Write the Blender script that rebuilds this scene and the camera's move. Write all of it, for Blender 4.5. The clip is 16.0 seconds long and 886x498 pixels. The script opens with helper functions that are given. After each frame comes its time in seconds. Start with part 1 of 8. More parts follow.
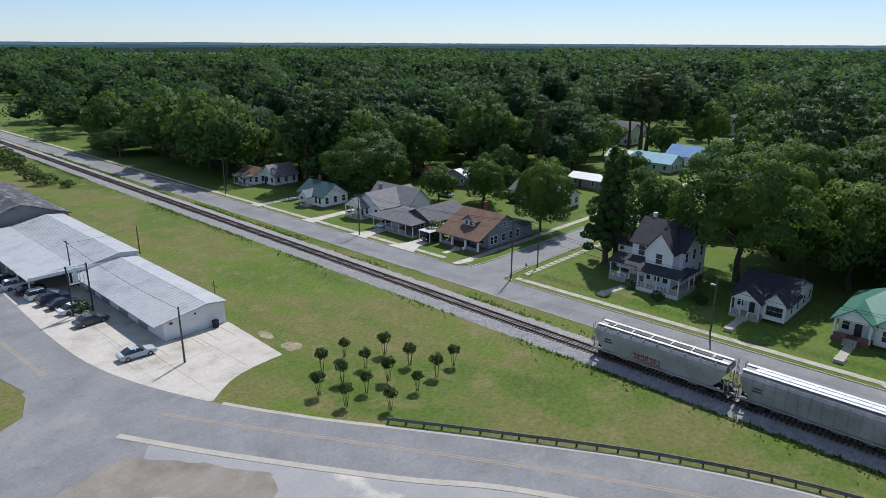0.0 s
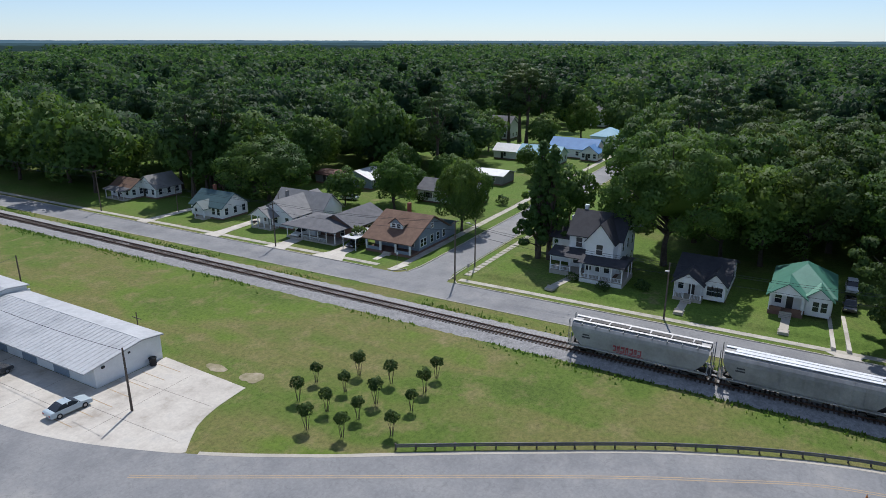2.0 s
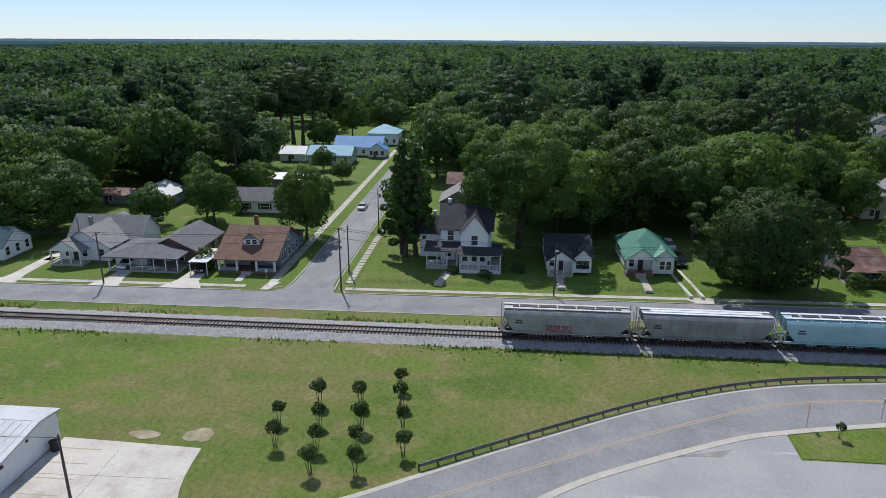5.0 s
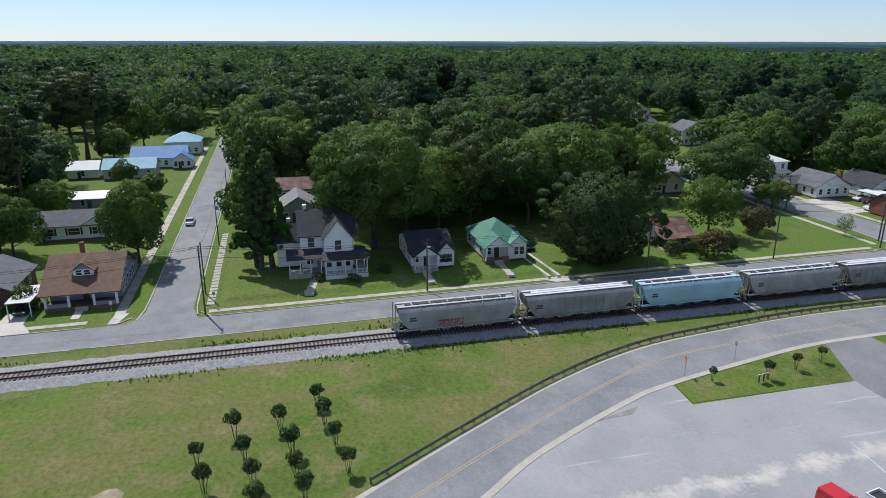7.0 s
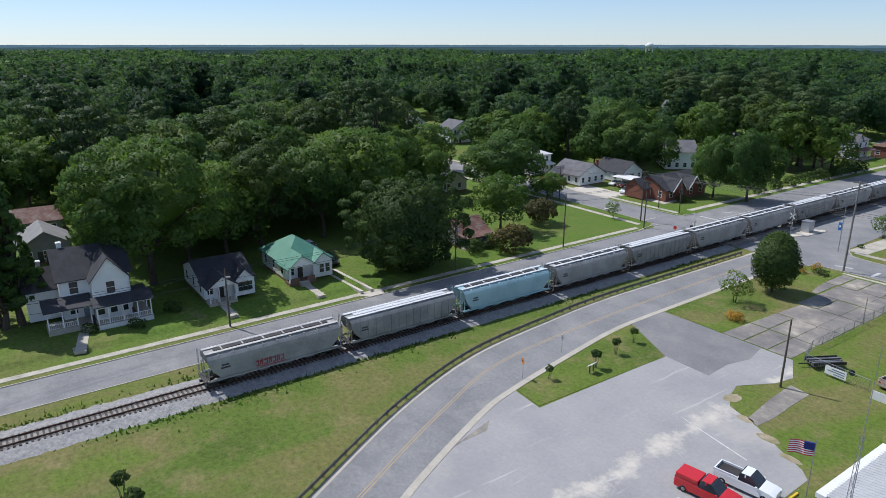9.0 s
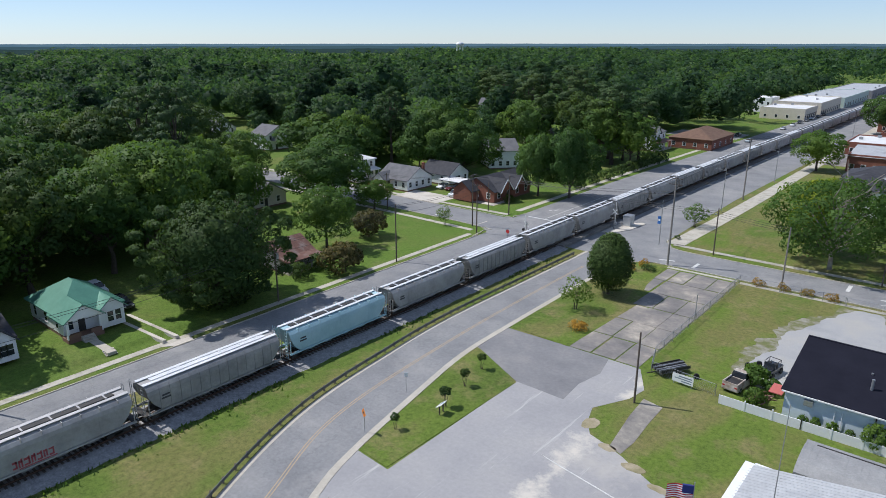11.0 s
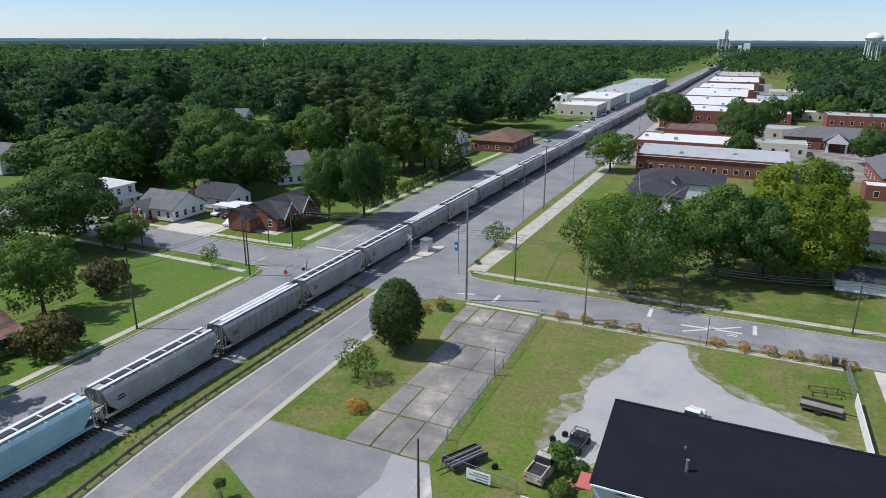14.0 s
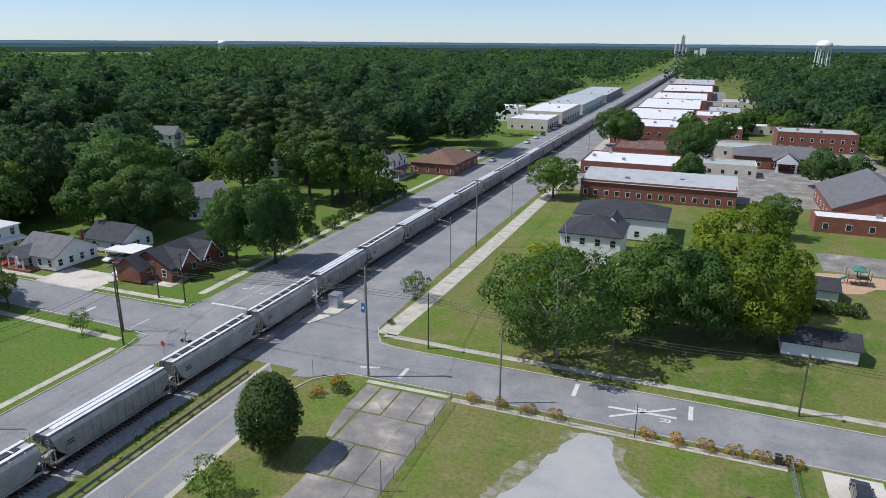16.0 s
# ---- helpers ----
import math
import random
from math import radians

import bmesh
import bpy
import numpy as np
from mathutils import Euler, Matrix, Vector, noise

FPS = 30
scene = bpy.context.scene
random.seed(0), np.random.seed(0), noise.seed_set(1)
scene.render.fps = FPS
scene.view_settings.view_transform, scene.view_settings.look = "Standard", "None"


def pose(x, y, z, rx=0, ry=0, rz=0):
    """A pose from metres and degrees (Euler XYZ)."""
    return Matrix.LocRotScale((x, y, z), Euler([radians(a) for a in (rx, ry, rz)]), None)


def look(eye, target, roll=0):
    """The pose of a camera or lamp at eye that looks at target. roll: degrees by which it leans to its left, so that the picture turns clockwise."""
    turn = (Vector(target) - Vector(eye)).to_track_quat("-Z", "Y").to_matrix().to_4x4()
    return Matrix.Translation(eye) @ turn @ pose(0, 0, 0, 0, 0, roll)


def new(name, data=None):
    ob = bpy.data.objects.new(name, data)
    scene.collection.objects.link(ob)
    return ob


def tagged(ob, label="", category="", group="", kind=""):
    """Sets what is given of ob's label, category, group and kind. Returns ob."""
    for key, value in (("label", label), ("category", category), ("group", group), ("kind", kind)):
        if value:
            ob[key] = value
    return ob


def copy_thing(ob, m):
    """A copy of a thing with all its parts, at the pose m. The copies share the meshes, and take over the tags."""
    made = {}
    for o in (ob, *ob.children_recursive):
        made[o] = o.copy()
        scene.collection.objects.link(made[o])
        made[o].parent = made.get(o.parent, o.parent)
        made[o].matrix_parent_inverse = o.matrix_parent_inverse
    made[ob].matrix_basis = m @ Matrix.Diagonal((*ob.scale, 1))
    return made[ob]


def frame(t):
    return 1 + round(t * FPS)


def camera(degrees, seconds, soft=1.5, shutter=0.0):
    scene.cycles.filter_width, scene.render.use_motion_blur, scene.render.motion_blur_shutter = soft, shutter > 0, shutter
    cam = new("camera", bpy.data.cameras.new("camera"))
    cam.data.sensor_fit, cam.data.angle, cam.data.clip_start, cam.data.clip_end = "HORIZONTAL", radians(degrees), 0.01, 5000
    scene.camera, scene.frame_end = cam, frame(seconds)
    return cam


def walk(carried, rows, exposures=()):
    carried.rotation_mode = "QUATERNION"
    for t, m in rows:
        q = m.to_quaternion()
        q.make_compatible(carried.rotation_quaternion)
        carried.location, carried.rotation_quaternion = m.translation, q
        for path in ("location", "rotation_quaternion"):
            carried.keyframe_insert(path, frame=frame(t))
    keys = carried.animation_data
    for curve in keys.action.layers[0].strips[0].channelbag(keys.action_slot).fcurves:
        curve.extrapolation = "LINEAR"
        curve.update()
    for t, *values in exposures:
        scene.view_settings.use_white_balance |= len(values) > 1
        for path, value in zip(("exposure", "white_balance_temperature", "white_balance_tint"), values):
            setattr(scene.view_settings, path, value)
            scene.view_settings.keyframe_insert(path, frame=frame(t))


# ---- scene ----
cam = camera(67.66, 16.0, 0.7)
# seconds, eye x, y, z, pitch, roll, yaw
ROWS = [
    (0, -4.60, 0.00, 40.48, -17.41, -0.25, -46.76),
    (0.5, -6.13, 3.74, 40.44, -17.54, -0.13, -49.89),
    (1, -7.60, 7.46, 40.43, -17.58, -0.09, -53.08),
    (1.5, -8.94, 11.21, 40.41, -17.58, -0.11, -56.51),
    (2, -10.20, 15.08, 40.34, -17.62, -0.09, -60.15),
    (2.5, -11.43, 19.09, 40.27, -17.62, -0.09, -63.90),
    (3, -12.66, 23.27, 40.18, -17.62, -0.09, -67.66),
    (3.5, -13.86, 27.51, 40.10, -17.57, -0.09, -71.54),
    (6, -17.31, 49.57, 40.54, -17.65, -0.23, -94.64),
    (6.5, -16.37, 52.56, 40.43, -17.59, -0.11, -99.35),
    (7, -15.06, 54.95, 40.29, -17.57, -0.07, -104.24),
    (7.5, -13.27, 56.73, 40.25, -17.45, 0.03, -109.55),
    (8, -10.94, 57.80, 40.18, -17.38, 0.08, -114.88),
    (8.5, -8.19, 58.02, 40.08, -17.33, 0.08, -120.11),
    (9, -5.18, 57.64, 39.89, -17.28, -0.02, -124.98),
    (11.5, 5.05, 46.02, 39.93, -17.43, 0.04, -143.68),
    (12, 6.01, 42.61, 40.19, -17.48, 0.04, -147.09),
    (12.5, 6.86, 39.06, 40.44, -17.53, 0.04, -150.15),
    (13, 7.38, 35.19, 40.67, -17.64, -0.06, -152.89),
    (13.5, 7.77, 31.04, 41.01, -17.70, -0.13, -154.78),
    (14, 8.02, 26.72, 41.65, -17.74, -0.19, -155.64),
    (14.5, 7.93, 22.11, 42.66, -17.73, -0.25, -156.94),
    (15, 7.47, 17.47, 43.97, -17.70, -0.28, -157.69),
    (15.5, 6.66, 12.71, 45.32, -17.63, -0.30, -158.19),
    (16, 5.52, 7.96, 46.56, -17.55, -0.38, -158.64),
]
walk(cam, [(t, pose(x, y, z, 90 + pitch, roll, yaw)) for t, x, y, z, pitch, roll, yaw in ROWS], [(0.0, -0.1, 6050.0, 10.0), (8.0, -0.03, 6050.0, 10.0), (12.0, 0.03, 6050.0, 10.0), (16.0, 0.0, 6050.0, 10.0)])

# ---- light ----
SUN_AZ, SUN_EL = math.atan2(0.925, 0.38), radians(54.5)
world = bpy.data.worlds.new("sky")
scene.world = world
world.use_nodes = True
wn = world.node_tree
sky = wn.nodes.new("ShaderNodeTexSky")
sky.sky_type = "NISHITA"
sky.sun_disc = False
sky.sun_elevation, sky.sun_rotation = SUN_EL, SUN_AZ
sky.air_density, sky.dust_density, sky.ozone_density = 1.0, 0.3, 4.0
sky.altitude = 1500
tint = wn.nodes.new("ShaderNodeMix")
tint.data_type, tint.blend_type = "RGBA", "MULTIPLY"
tint.inputs[0].default_value = 1.0
tint.inputs[7].default_value = (0.93, 0.97, 1.06, 1)
wn.links.new(sky.outputs[0], tint.inputs[6])
haze = wn.nodes.new("ShaderNodeMix")
haze.data_type = "RGBA"
haze.inputs[0].default_value = 0.27
haze.inputs[7].default_value = (5.6, 6.3, 7.2, 1)
wn.links.new(tint.outputs[2], haze.inputs[6])
wn.links.new(haze.outputs[2], wn.nodes["Background"].inputs[0])
wn.nodes["Background"].inputs[1].default_value = 0.112
sun = new("sun", bpy.data.lights.new("sun", "SUN"))
sun.data.energy, sun.data.angle, sun.data.color = 4.65, radians(0.55), (1.0, 0.935, 0.865)
sun.matrix_world = look((0.925 * 100, 0.38 * 100, 140.2), (0, 0, 0))
scene.view_settings.exposure = 0.0

# ---- materials ----
def noise_at(nt, scale, detail=4.0, rough=0.6, coord=None):
    n = nt.nodes.new("ShaderNodeTexNoise")
    n.inputs["Scale"].default_value = scale
    n.inputs["Detail"].default_value = detail
    n.inputs["Roughness"].default_value = rough
    if coord is not None:
        nt.links.new(coord, n.inputs["Vector"])
    return n.outputs["Fac"]


def ramp(nt, fac, stops):
    r = nt.nodes.new("ShaderNodeValToRGB")
    while len(r.color_ramp.elements) < len(stops):
        r.color_ramp.elements.new(0.5)
    for e, (p, c) in zip(r.color_ramp.elements, stops):
        e.position, e.color = p, (*c, 1) if len(c) == 3 else c
    nt.links.new(fac, r.inputs[0])
    return r.outputs[0]


def blend(nt, fac, a, b, kind="MIX"):
    m = nt.nodes.new("ShaderNodeMix")
    m.data_type, m.blend_type = "RGBA", kind
    for sock, v in ((m.inputs[0], fac), (m.inputs[6], a), (m.inputs[7], b)):
        if isinstance(v, (int, float)):
            sock.default_value = v
        elif isinstance(v, tuple):
            sock.default_value = (*v, 1)
        else:
            nt.links.new(v, sock)
    return m.outputs[2]


def surface(name, cols, scale=0.5, fine=6.0, rough=0.8, metal=0.0, bump=0.3, dist=0.02, fine_amt=0.35, rand=0.0, world_space=True):
    """A weathered surface: a ramp of colours over broad noise, darkened and lit a little by fine noise."""
    m = bpy.data.materials.new(name)
    m.use_nodes = True
    nt = m.node_tree
    b = nt.nodes["Principled BSDF"]
    if world_space:
        co = nt.nodes.new("ShaderNodeNewGeometry").outputs["Position"]
    else:
        co = nt.nodes.new("ShaderNodeTexCoord").outputs["Object"]
    k = len(cols)
    c = ramp(nt, noise_at(nt, scale, 5.0, 0.62, co), [(0.3 + 0.4 * i / max(1, k - 1), v) for i, v in enumerate(cols)])
    f = noise_at(nt, fine, 4.0, 0.7, co)
    c = blend(nt, fine_amt, c, ramp(nt, f, [(0.25, (0.35, 0.35, 0.35)), (0.75, (1.0, 1.0, 1.0))]), "MULTIPLY")
    if rand:
        info = nt.nodes.new("ShaderNodeObjectInfo")
        c = blend(nt, rand, c, ramp(nt, info.outputs["Random"], [(0.0, (0.45, 0.45, 0.47)), (1.0, (1.0, 0.98, 0.95))]), "MULTIPLY")
    nt.links.new(c, b.inputs["Base Color"])
    b.inputs["Roughness"].default_value, b.inputs["Metallic"].default_value = rough, metal
    if bump:
        bp = nt.nodes.new("ShaderNodeBump")
        bp.inputs["Strength"].default_value, bp.inputs["Distance"].default_value = bump, dist
        nt.links.new(f, bp.inputs["Height"])
        nt.links.new(bp.outputs[0], b.inputs["Normal"])
    return m


def grass_material():
    m = bpy.data.materials.new("grass")
    m.use_nodes = True
    nt = m.node_tree
    b = nt.nodes["Principled BSDF"]
    co = nt.nodes.new("ShaderNodeNewGeometry").outputs["Position"]
    mp = nt.nodes.new("ShaderNodeMapping")
    mp.inputs["Scale"].default_value = (1.0, 0.45, 1.0)
    nt.links.new(co, mp.inputs[0])
    big = noise_at(nt, 0.035, 5.0, 0.6, mp.outputs[0])
    mid = noise_at(nt, 0.22, 6.0, 0.68, co)
    fine = noise_at(nt, 1.7, 8.0, 0.85, co)
    base = ramp(nt, big, [(0.32, (0.078, 0.114, 0.026)), (0.43, (0.115, 0.168, 0.033)), (0.5, (0.18, 0.174, 0.064)), (0.56, (0.132, 0.188, 0.034)), (0.70, (0.095, 0.138, 0.03))])
    dry = ramp(nt, mid, [(0.5, (0, 0, 0)), (0.66, (0.8, 0.8, 0.8))])
    c = blend(nt, dry, base, (0.23, 0.2, 0.095))
    # the watered lawns of the houses, east of the street
    sep = nt.nodes.new("ShaderNodeSeparateXYZ")
    nt.links.new(co, sep.inputs[0])
    east = nt.nodes.new("ShaderNodeMapRange")
    east.inputs[1].default_value, east.inputs[2].default_value = 83.0, 88.0
    nt.links.new(sep.outputs[0], east.inputs[0])
    lush = nt.nodes.new("ShaderNodeMath")
    lush.operation = "MULTIPLY"
    nt.links.new(east.outputs[0], lush.inputs[0])
    nt.links.new(ramp(nt, noise_at(nt, 0.06, 3.0, 0.6, co), [(0.36, (0.35, 0.35, 0.35)), (0.56, (0.85, 0.85, 0.85))]), lush.inputs[1])
    c = blend(nt, lush.outputs[0], c, (0.112, 0.186, 0.032))
    spots = ramp(nt, noise_at(nt, 0.09, 4.0, 0.7, co), [(0.64, (0, 0, 0)), (0.74, (0.85, 0.85, 0.85))])
    c = blend(nt, spots, c, (0.30, 0.24, 0.14))
    c = blend(nt, 0.9, c, ramp(nt, fine, [(0.32, (0.34, 0.38, 0.3)), (0.52, (0.85, 0.87, 0.8)), (0.68, (1.2, 1.15, 1.05))]), "MULTIPLY")
    nt.links.new(c, b.inputs["Base Color"])
    b.inputs["Roughness"].default_value = 0.9
    b.inputs["Specular IOR Level"].default_value = 0.15
    bp = nt.nodes.new("ShaderNodeBump")
    bp.inputs["Strength"].default_value, bp.inputs["Distance"].default_value = 0.7, 0.12
    nt.links.new(fine, bp.inputs["Height"])
    nt.links.new(bp.outputs[0], b.inputs["Normal"])
    return m


def lot_material():
    """Worn paving: grey, with sandy drifts and pale scuffed streaks."""
    m = surface("lot_paving", [(0.275, 0.272, 0.277), (0.325, 0.32, 0.32), (0.365, 0.355, 0.342)], 0.1, 2.2, 0.9, 0, 0.3, 0.02, 0.25)
    nt = m.node_tree
    b = nt.nodes["Principled BSDF"]
    c = b.inputs["Base Color"].links[0].from_socket
    co = nt.nodes.new("ShaderNodeNewGeometry").outputs["Position"]
    sand = ramp(nt, noise_at(nt, 0.055, 7.0, 0.72, co), [(0.58, (0, 0, 0)), (0.7, (0.5, 0.5, 0.5))])
    c = blend(nt, sand, c, (0.44, 0.41, 0.36))
    mp = nt.nodes.new("ShaderNodeMapping")
    mp.inputs["Rotation"].default_value = (0, 0, radians(2))
    mp.inputs["Scale"].default_value = (1.0, 0.07, 1.0)
    nt.links.new(co, mp.inputs[0])
    streak = ramp(nt, noise_at(nt, 0.8, 5.0, 0.7, mp.outputs[0]), [(0.6, (0, 0, 0)), (0.7, (0.65, 0.65, 0.65))])
    c = blend(nt, streak, c, (0.5, 0.485, 0.46))
    # a sandy drift along the old paving edge
    dot = nt.nodes.new("ShaderNodeVectorMath")
    dot.operation = "DOT_PRODUCT"
    dot.inputs[1].default_value = (1.0, 0.03, 0)
    nt.links.new(co, dot.inputs[0])
    last = dot.outputs["Value"]
    for op, v in (("SUBTRACT", 30.6), ("ABSOLUTE", 0.0), ("DIVIDE", 9.0)):
        mt = nt.nodes.new("ShaderNodeMath")
        mt.operation = op
        nt.links.new(last, mt.inputs[0])
        mt.inputs[1].default_value = v
        last = mt.outputs[0]
    mt = nt.nodes.new("ShaderNodeMath")
    mt.operation = "SUBTRACT"
    nt.links.new(noise_at(nt, 0.33, 6.0, 0.7, co), mt.inputs[0])
    nt.links.new(last, mt.inputs[1])
    drift = ramp(nt, mt.outputs[0], [(0.36, (0, 0, 0)), (0.56, (0.85, 0.85, 0.85))])
    c = blend(nt, drift, c, (0.55, 0.51, 0.44))
    nt.links.new(c, b.inputs["Base Color"])
    return m


def leaf_material(name, dark, light, trans=0.3, crowns=False):
    m = bpy.data.materials.new(name)
    m.use_nodes = True
    nt = m.node_tree
    b = nt.nodes["Principled BSDF"]
    g = nt.nodes.new("ShaderNodeNewGeometry")
    info = nt.nodes.new("ShaderNodeObjectInfo")
    c = ramp(nt, g.outputs["Random Per Island"], [(0.0, dark), (1.0, light)])
    patch = noise_at(nt, 0.055, 2.0, 0.5, g.outputs["Position"])
    c = blend(nt, 0.75, c, ramp(nt, patch, [(0.36, (0.55, 0.66, 0.6)), (0.5, (0.9, 0.92, 0.85)), (0.64, (1.3, 1.15, 0.8))]), "MULTIPLY")
    if crowns:
        # each tree of the joined woods has a tone of its own
        tone = nt.nodes.new("ShaderNodeAttribute")
        tone.attribute_name = "tone"
        c = blend(nt, 0.95, c, ramp(nt, tone.outputs["Fac"], [(0.0, (0.5, 0.6, 0.68)), (0.3, (0.75, 0.85, 0.92)), (0.65, (1.0, 1.08, 1.05)), (0.88, (1.3, 1.32, 1.1)), (1.0, (1.6, 1.5, 1.0))]), "MULTIPLY")
    c = blend(nt, 0.5, c, ramp(nt, info.outputs["Random"], [(0.0, (0.65, 0.72, 0.7)), (1.0, (1.1, 1.05, 0.85))]), "MULTIPLY")
    nt.links.new(c, b.inputs["Base Color"])
    b.inputs["Roughness"].default_value = 0.6
    b.inputs["Specular IOR Level"].default_value = 0.14
    t = nt.nodes.new("ShaderNodeBsdfTranslucent")
    nt.links.new(blend(nt, 1.0, c, (1.35, 1.35, 0.75), "MULTIPLY"), t.inputs[0])
    mx = nt.nodes.new("ShaderNodeMixShader")
    mx.inputs[0].default_value = trans
    nt.links.new(b.outputs[0], mx.inputs[1])
    nt.links.new(t.outputs[0], mx.inputs[2])
    nt.links.new(mx.outputs[0], nt.nodes["Material Output"].inputs[0])
    return m


def plain(name, col, rough=0.6, metal=0.0, spec=0.5):
    m = bpy.data.materials.new(name)
    m.use_nodes = True
    b = m.node_tree.nodes["Principled BSDF"]
    b.inputs["Base Color"].default_value = (*col, 1)
    b.inputs["Roughness"].default_value, b.inputs["Metallic"].default_value = rough, metal
    b.inputs["Specular IOR Level"].default_value = spec
    return m


GRASS = grass_material()
def worn_asphalt():
    """Street asphalt: pale worn aggregate, dark tar streaks and fine cracks."""
    m = surface("asphalt", [(0.185, 0.188, 0.194), (0.235, 0.237, 0.24), (0.275, 0.274, 0.27)], 0.16, 2.6, 0.85, 0, 0.3, 0.01, 0.42)
    nt = m.node_tree
    b = nt.nodes["Principled BSDF"]
    c = b.inputs["Base Color"].links[0].from_socket
    co = nt.nodes.new("ShaderNodeNewGeometry").outputs["Position"]
    stain = ramp(nt, noise_at(nt, 0.45, 7.0, 0.75, co), [(0.58, (0, 0, 0)), (0.72, (0.34, 0.34, 0.34))])
    c = blend(nt, stain, c, (0.12, 0.12, 0.125))
    dust = ramp(nt, noise_at(nt, 0.075, 6.0, 0.7, co), [(0.52, (0, 0, 0)), (0.68, (0.45, 0.45, 0.45))])
    c = blend(nt, dust, c, (0.36, 0.345, 0.32))
    vo = nt.nodes.new("ShaderNodeTexVoronoi")
    vo.feature = "DISTANCE_TO_EDGE"
    vo.inputs["Scale"].default_value = 0.23
    wob = nt.nodes.new("ShaderNodeVectorMath")
    wob.operation = "MULTIPLY_ADD"
    n3 = nt.nodes.new("ShaderNodeTexNoise")
    n3.inputs["Scale"].default_value, n3.inputs["Detail"].default_value = 0.6, 5.0
    nt.links.new(co, n3.inputs["Vector"])
    nt.links.new(n3.outputs["Color"], wob.inputs[0])
    wob.inputs[1].default_value = (4.0, 4.0, 0.0)
    nt.links.new(co, wob.inputs[2])
    nt.links.new(wob.outputs[0], vo.inputs["Vector"])
    crack = ramp(nt, vo.outputs["Distance"], [(0.0, (0.28, 0.28, 0.28)), (0.014, (0, 0, 0))])
    c = blend(nt, crack, c, (0.1, 0.1, 0.1))
    nt.links.new(c, b.inputs["Base Color"])
    return m


ASPHALT = worn_asphalt()
ASPHALT_OLD = surface("old_asphalt", [(0.13, 0.12, 0.115), (0.19, 0.177, 0.165), (0.26, 0.24, 0.21), (0.42, 0.38, 0.31)], 0.2, 1.6, 0.9, 0, 0.4, 0.02, 0.35)
LOT = lot_material()
DIRT = surface("brown_dirt", [(0.17, 0.145, 0.115), (0.26, 0.23, 0.19), (0.32, 0.29, 0.25)], 0.2, 3.0, 0.95, 0, 0.5, 0.03, 0.3)
SAND = surface("sandy_gravel", [(0.27, 0.25, 0.225), (0.37, 0.345, 0.3), (0.43, 0.4, 0.35)], 0.3, 4.0, 0.95, 0, 0.5, 0.03, 0.3)
GRAVEL = surface("pale_gravel", [(0.30, 0.305, 0.305), (0.36, 0.36, 0.355), (0.40, 0.385, 0.35)], 0.18, 5.0, 0.95, 0, 0.5, 0.03, 0.3)
CONCRETE = surface("concrete", [(0.36, 0.32, 0.265), (0.5, 0.46, 0.4), (0.58, 0.54, 0.47), (0.5, 0.47, 0.42)], 0.2, 2.5, 0.85, 0, 0.25, 0.01, 0.32)
KERB = surface("kerb_concrete", [(0.4, 0.37, 0.31), (0.5, 0.46, 0.39)], 0.4, 3.0, 0.9, 0, 0.3, 0.01, 0.3)
WALKWAY = surface("stained_pavement", [(0.3, 0.28, 0.22), (0.46, 0.43, 0.36), (0.54, 0.5, 0.43)], 0.5, 3.0, 0.9, 0, 0.3, 0.01, 0.35)
BALLAST = surface("ballast_stone", [(0.24, 0.235, 0.235), (0.34, 0.335, 0.33), (0.44, 0.43, 0.415)], 2.2, 5.0, 0.95, 0, 1.0, 0.08, 0.65)
YELLOW = surface("worn_yellow_paint", [(0.34, 0.28, 0.205), (0.47, 0.34, 0.19)], 0.8, 4.0, 0.8)
WHITEPAINT = surface("road_white_paint", [(0.5, 0.5, 0.48), (0.66, 0.66, 0.63)], 0.8, 4.0, 0.8)
RUST = surface("rusty_rail", [(0.07, 0.04, 0.028), (0.12, 0.066, 0.042)], 2.0, 9.0, 0.7, 0.4)
TIE = surface("creosote_timber", [(0.07, 0.055, 0.045), (0.15, 0.12, 0.095)], 1.2, 7.0, 0.9, 0, 0.4, 0.02, 0.4, 0.4)
POLEWOOD = surface("weathered_pole_wood", [(0.085, 0.065, 0.05), (0.15, 0.12, 0.095)], 1.0, 8.0, 0.9)
POLEGREY = surface("grey_pole_wood", [(0.2, 0.18, 0.16), (0.29, 0.265, 0.24)], 1.0, 8.0, 0.9)
STEEL = surface("galvanised_steel", [(0.34, 0.35, 0.36), (0.45, 0.46, 0.47)], 0.8, 6.0, 0.45, 0.7)
DARKSTEEL = surface("dark_steel", [(0.035, 0.033, 0.032), (0.07, 0.065, 0.06)], 1.0, 6.0, 0.6, 0.3)
BLACKWIRE = plain("black_wire", (0.02, 0.02, 0.022), 0.6)
WHITE = surface("white_paint", [(0.70, 0.71, 0.70), (0.78, 0.79, 0.78)], 0.6, 4.0, 0.6, 0, 0.1, 0.005, 0.12)
CREAM = surface("cream_render", [(0.6, 0.55, 0.45), (0.7, 0.64, 0.53)], 0.5, 4.0, 0.8)
BLUEGREY = surface("blue_grey_siding", [(0.2, 0.25, 0.31), (0.26, 0.31, 0.37)], 0.5, 5.0, 0.7)
GREYSIDING = surface("grey_siding", [(0.2, 0.2, 0.21), (0.27, 0.27, 0.275)], 0.5, 5.0, 0.8)
MINT = surface("pale_green_siding", [(0.45, 0.56, 0.5), (0.52, 0.62, 0.56)], 0.5, 5.0, 0.7)
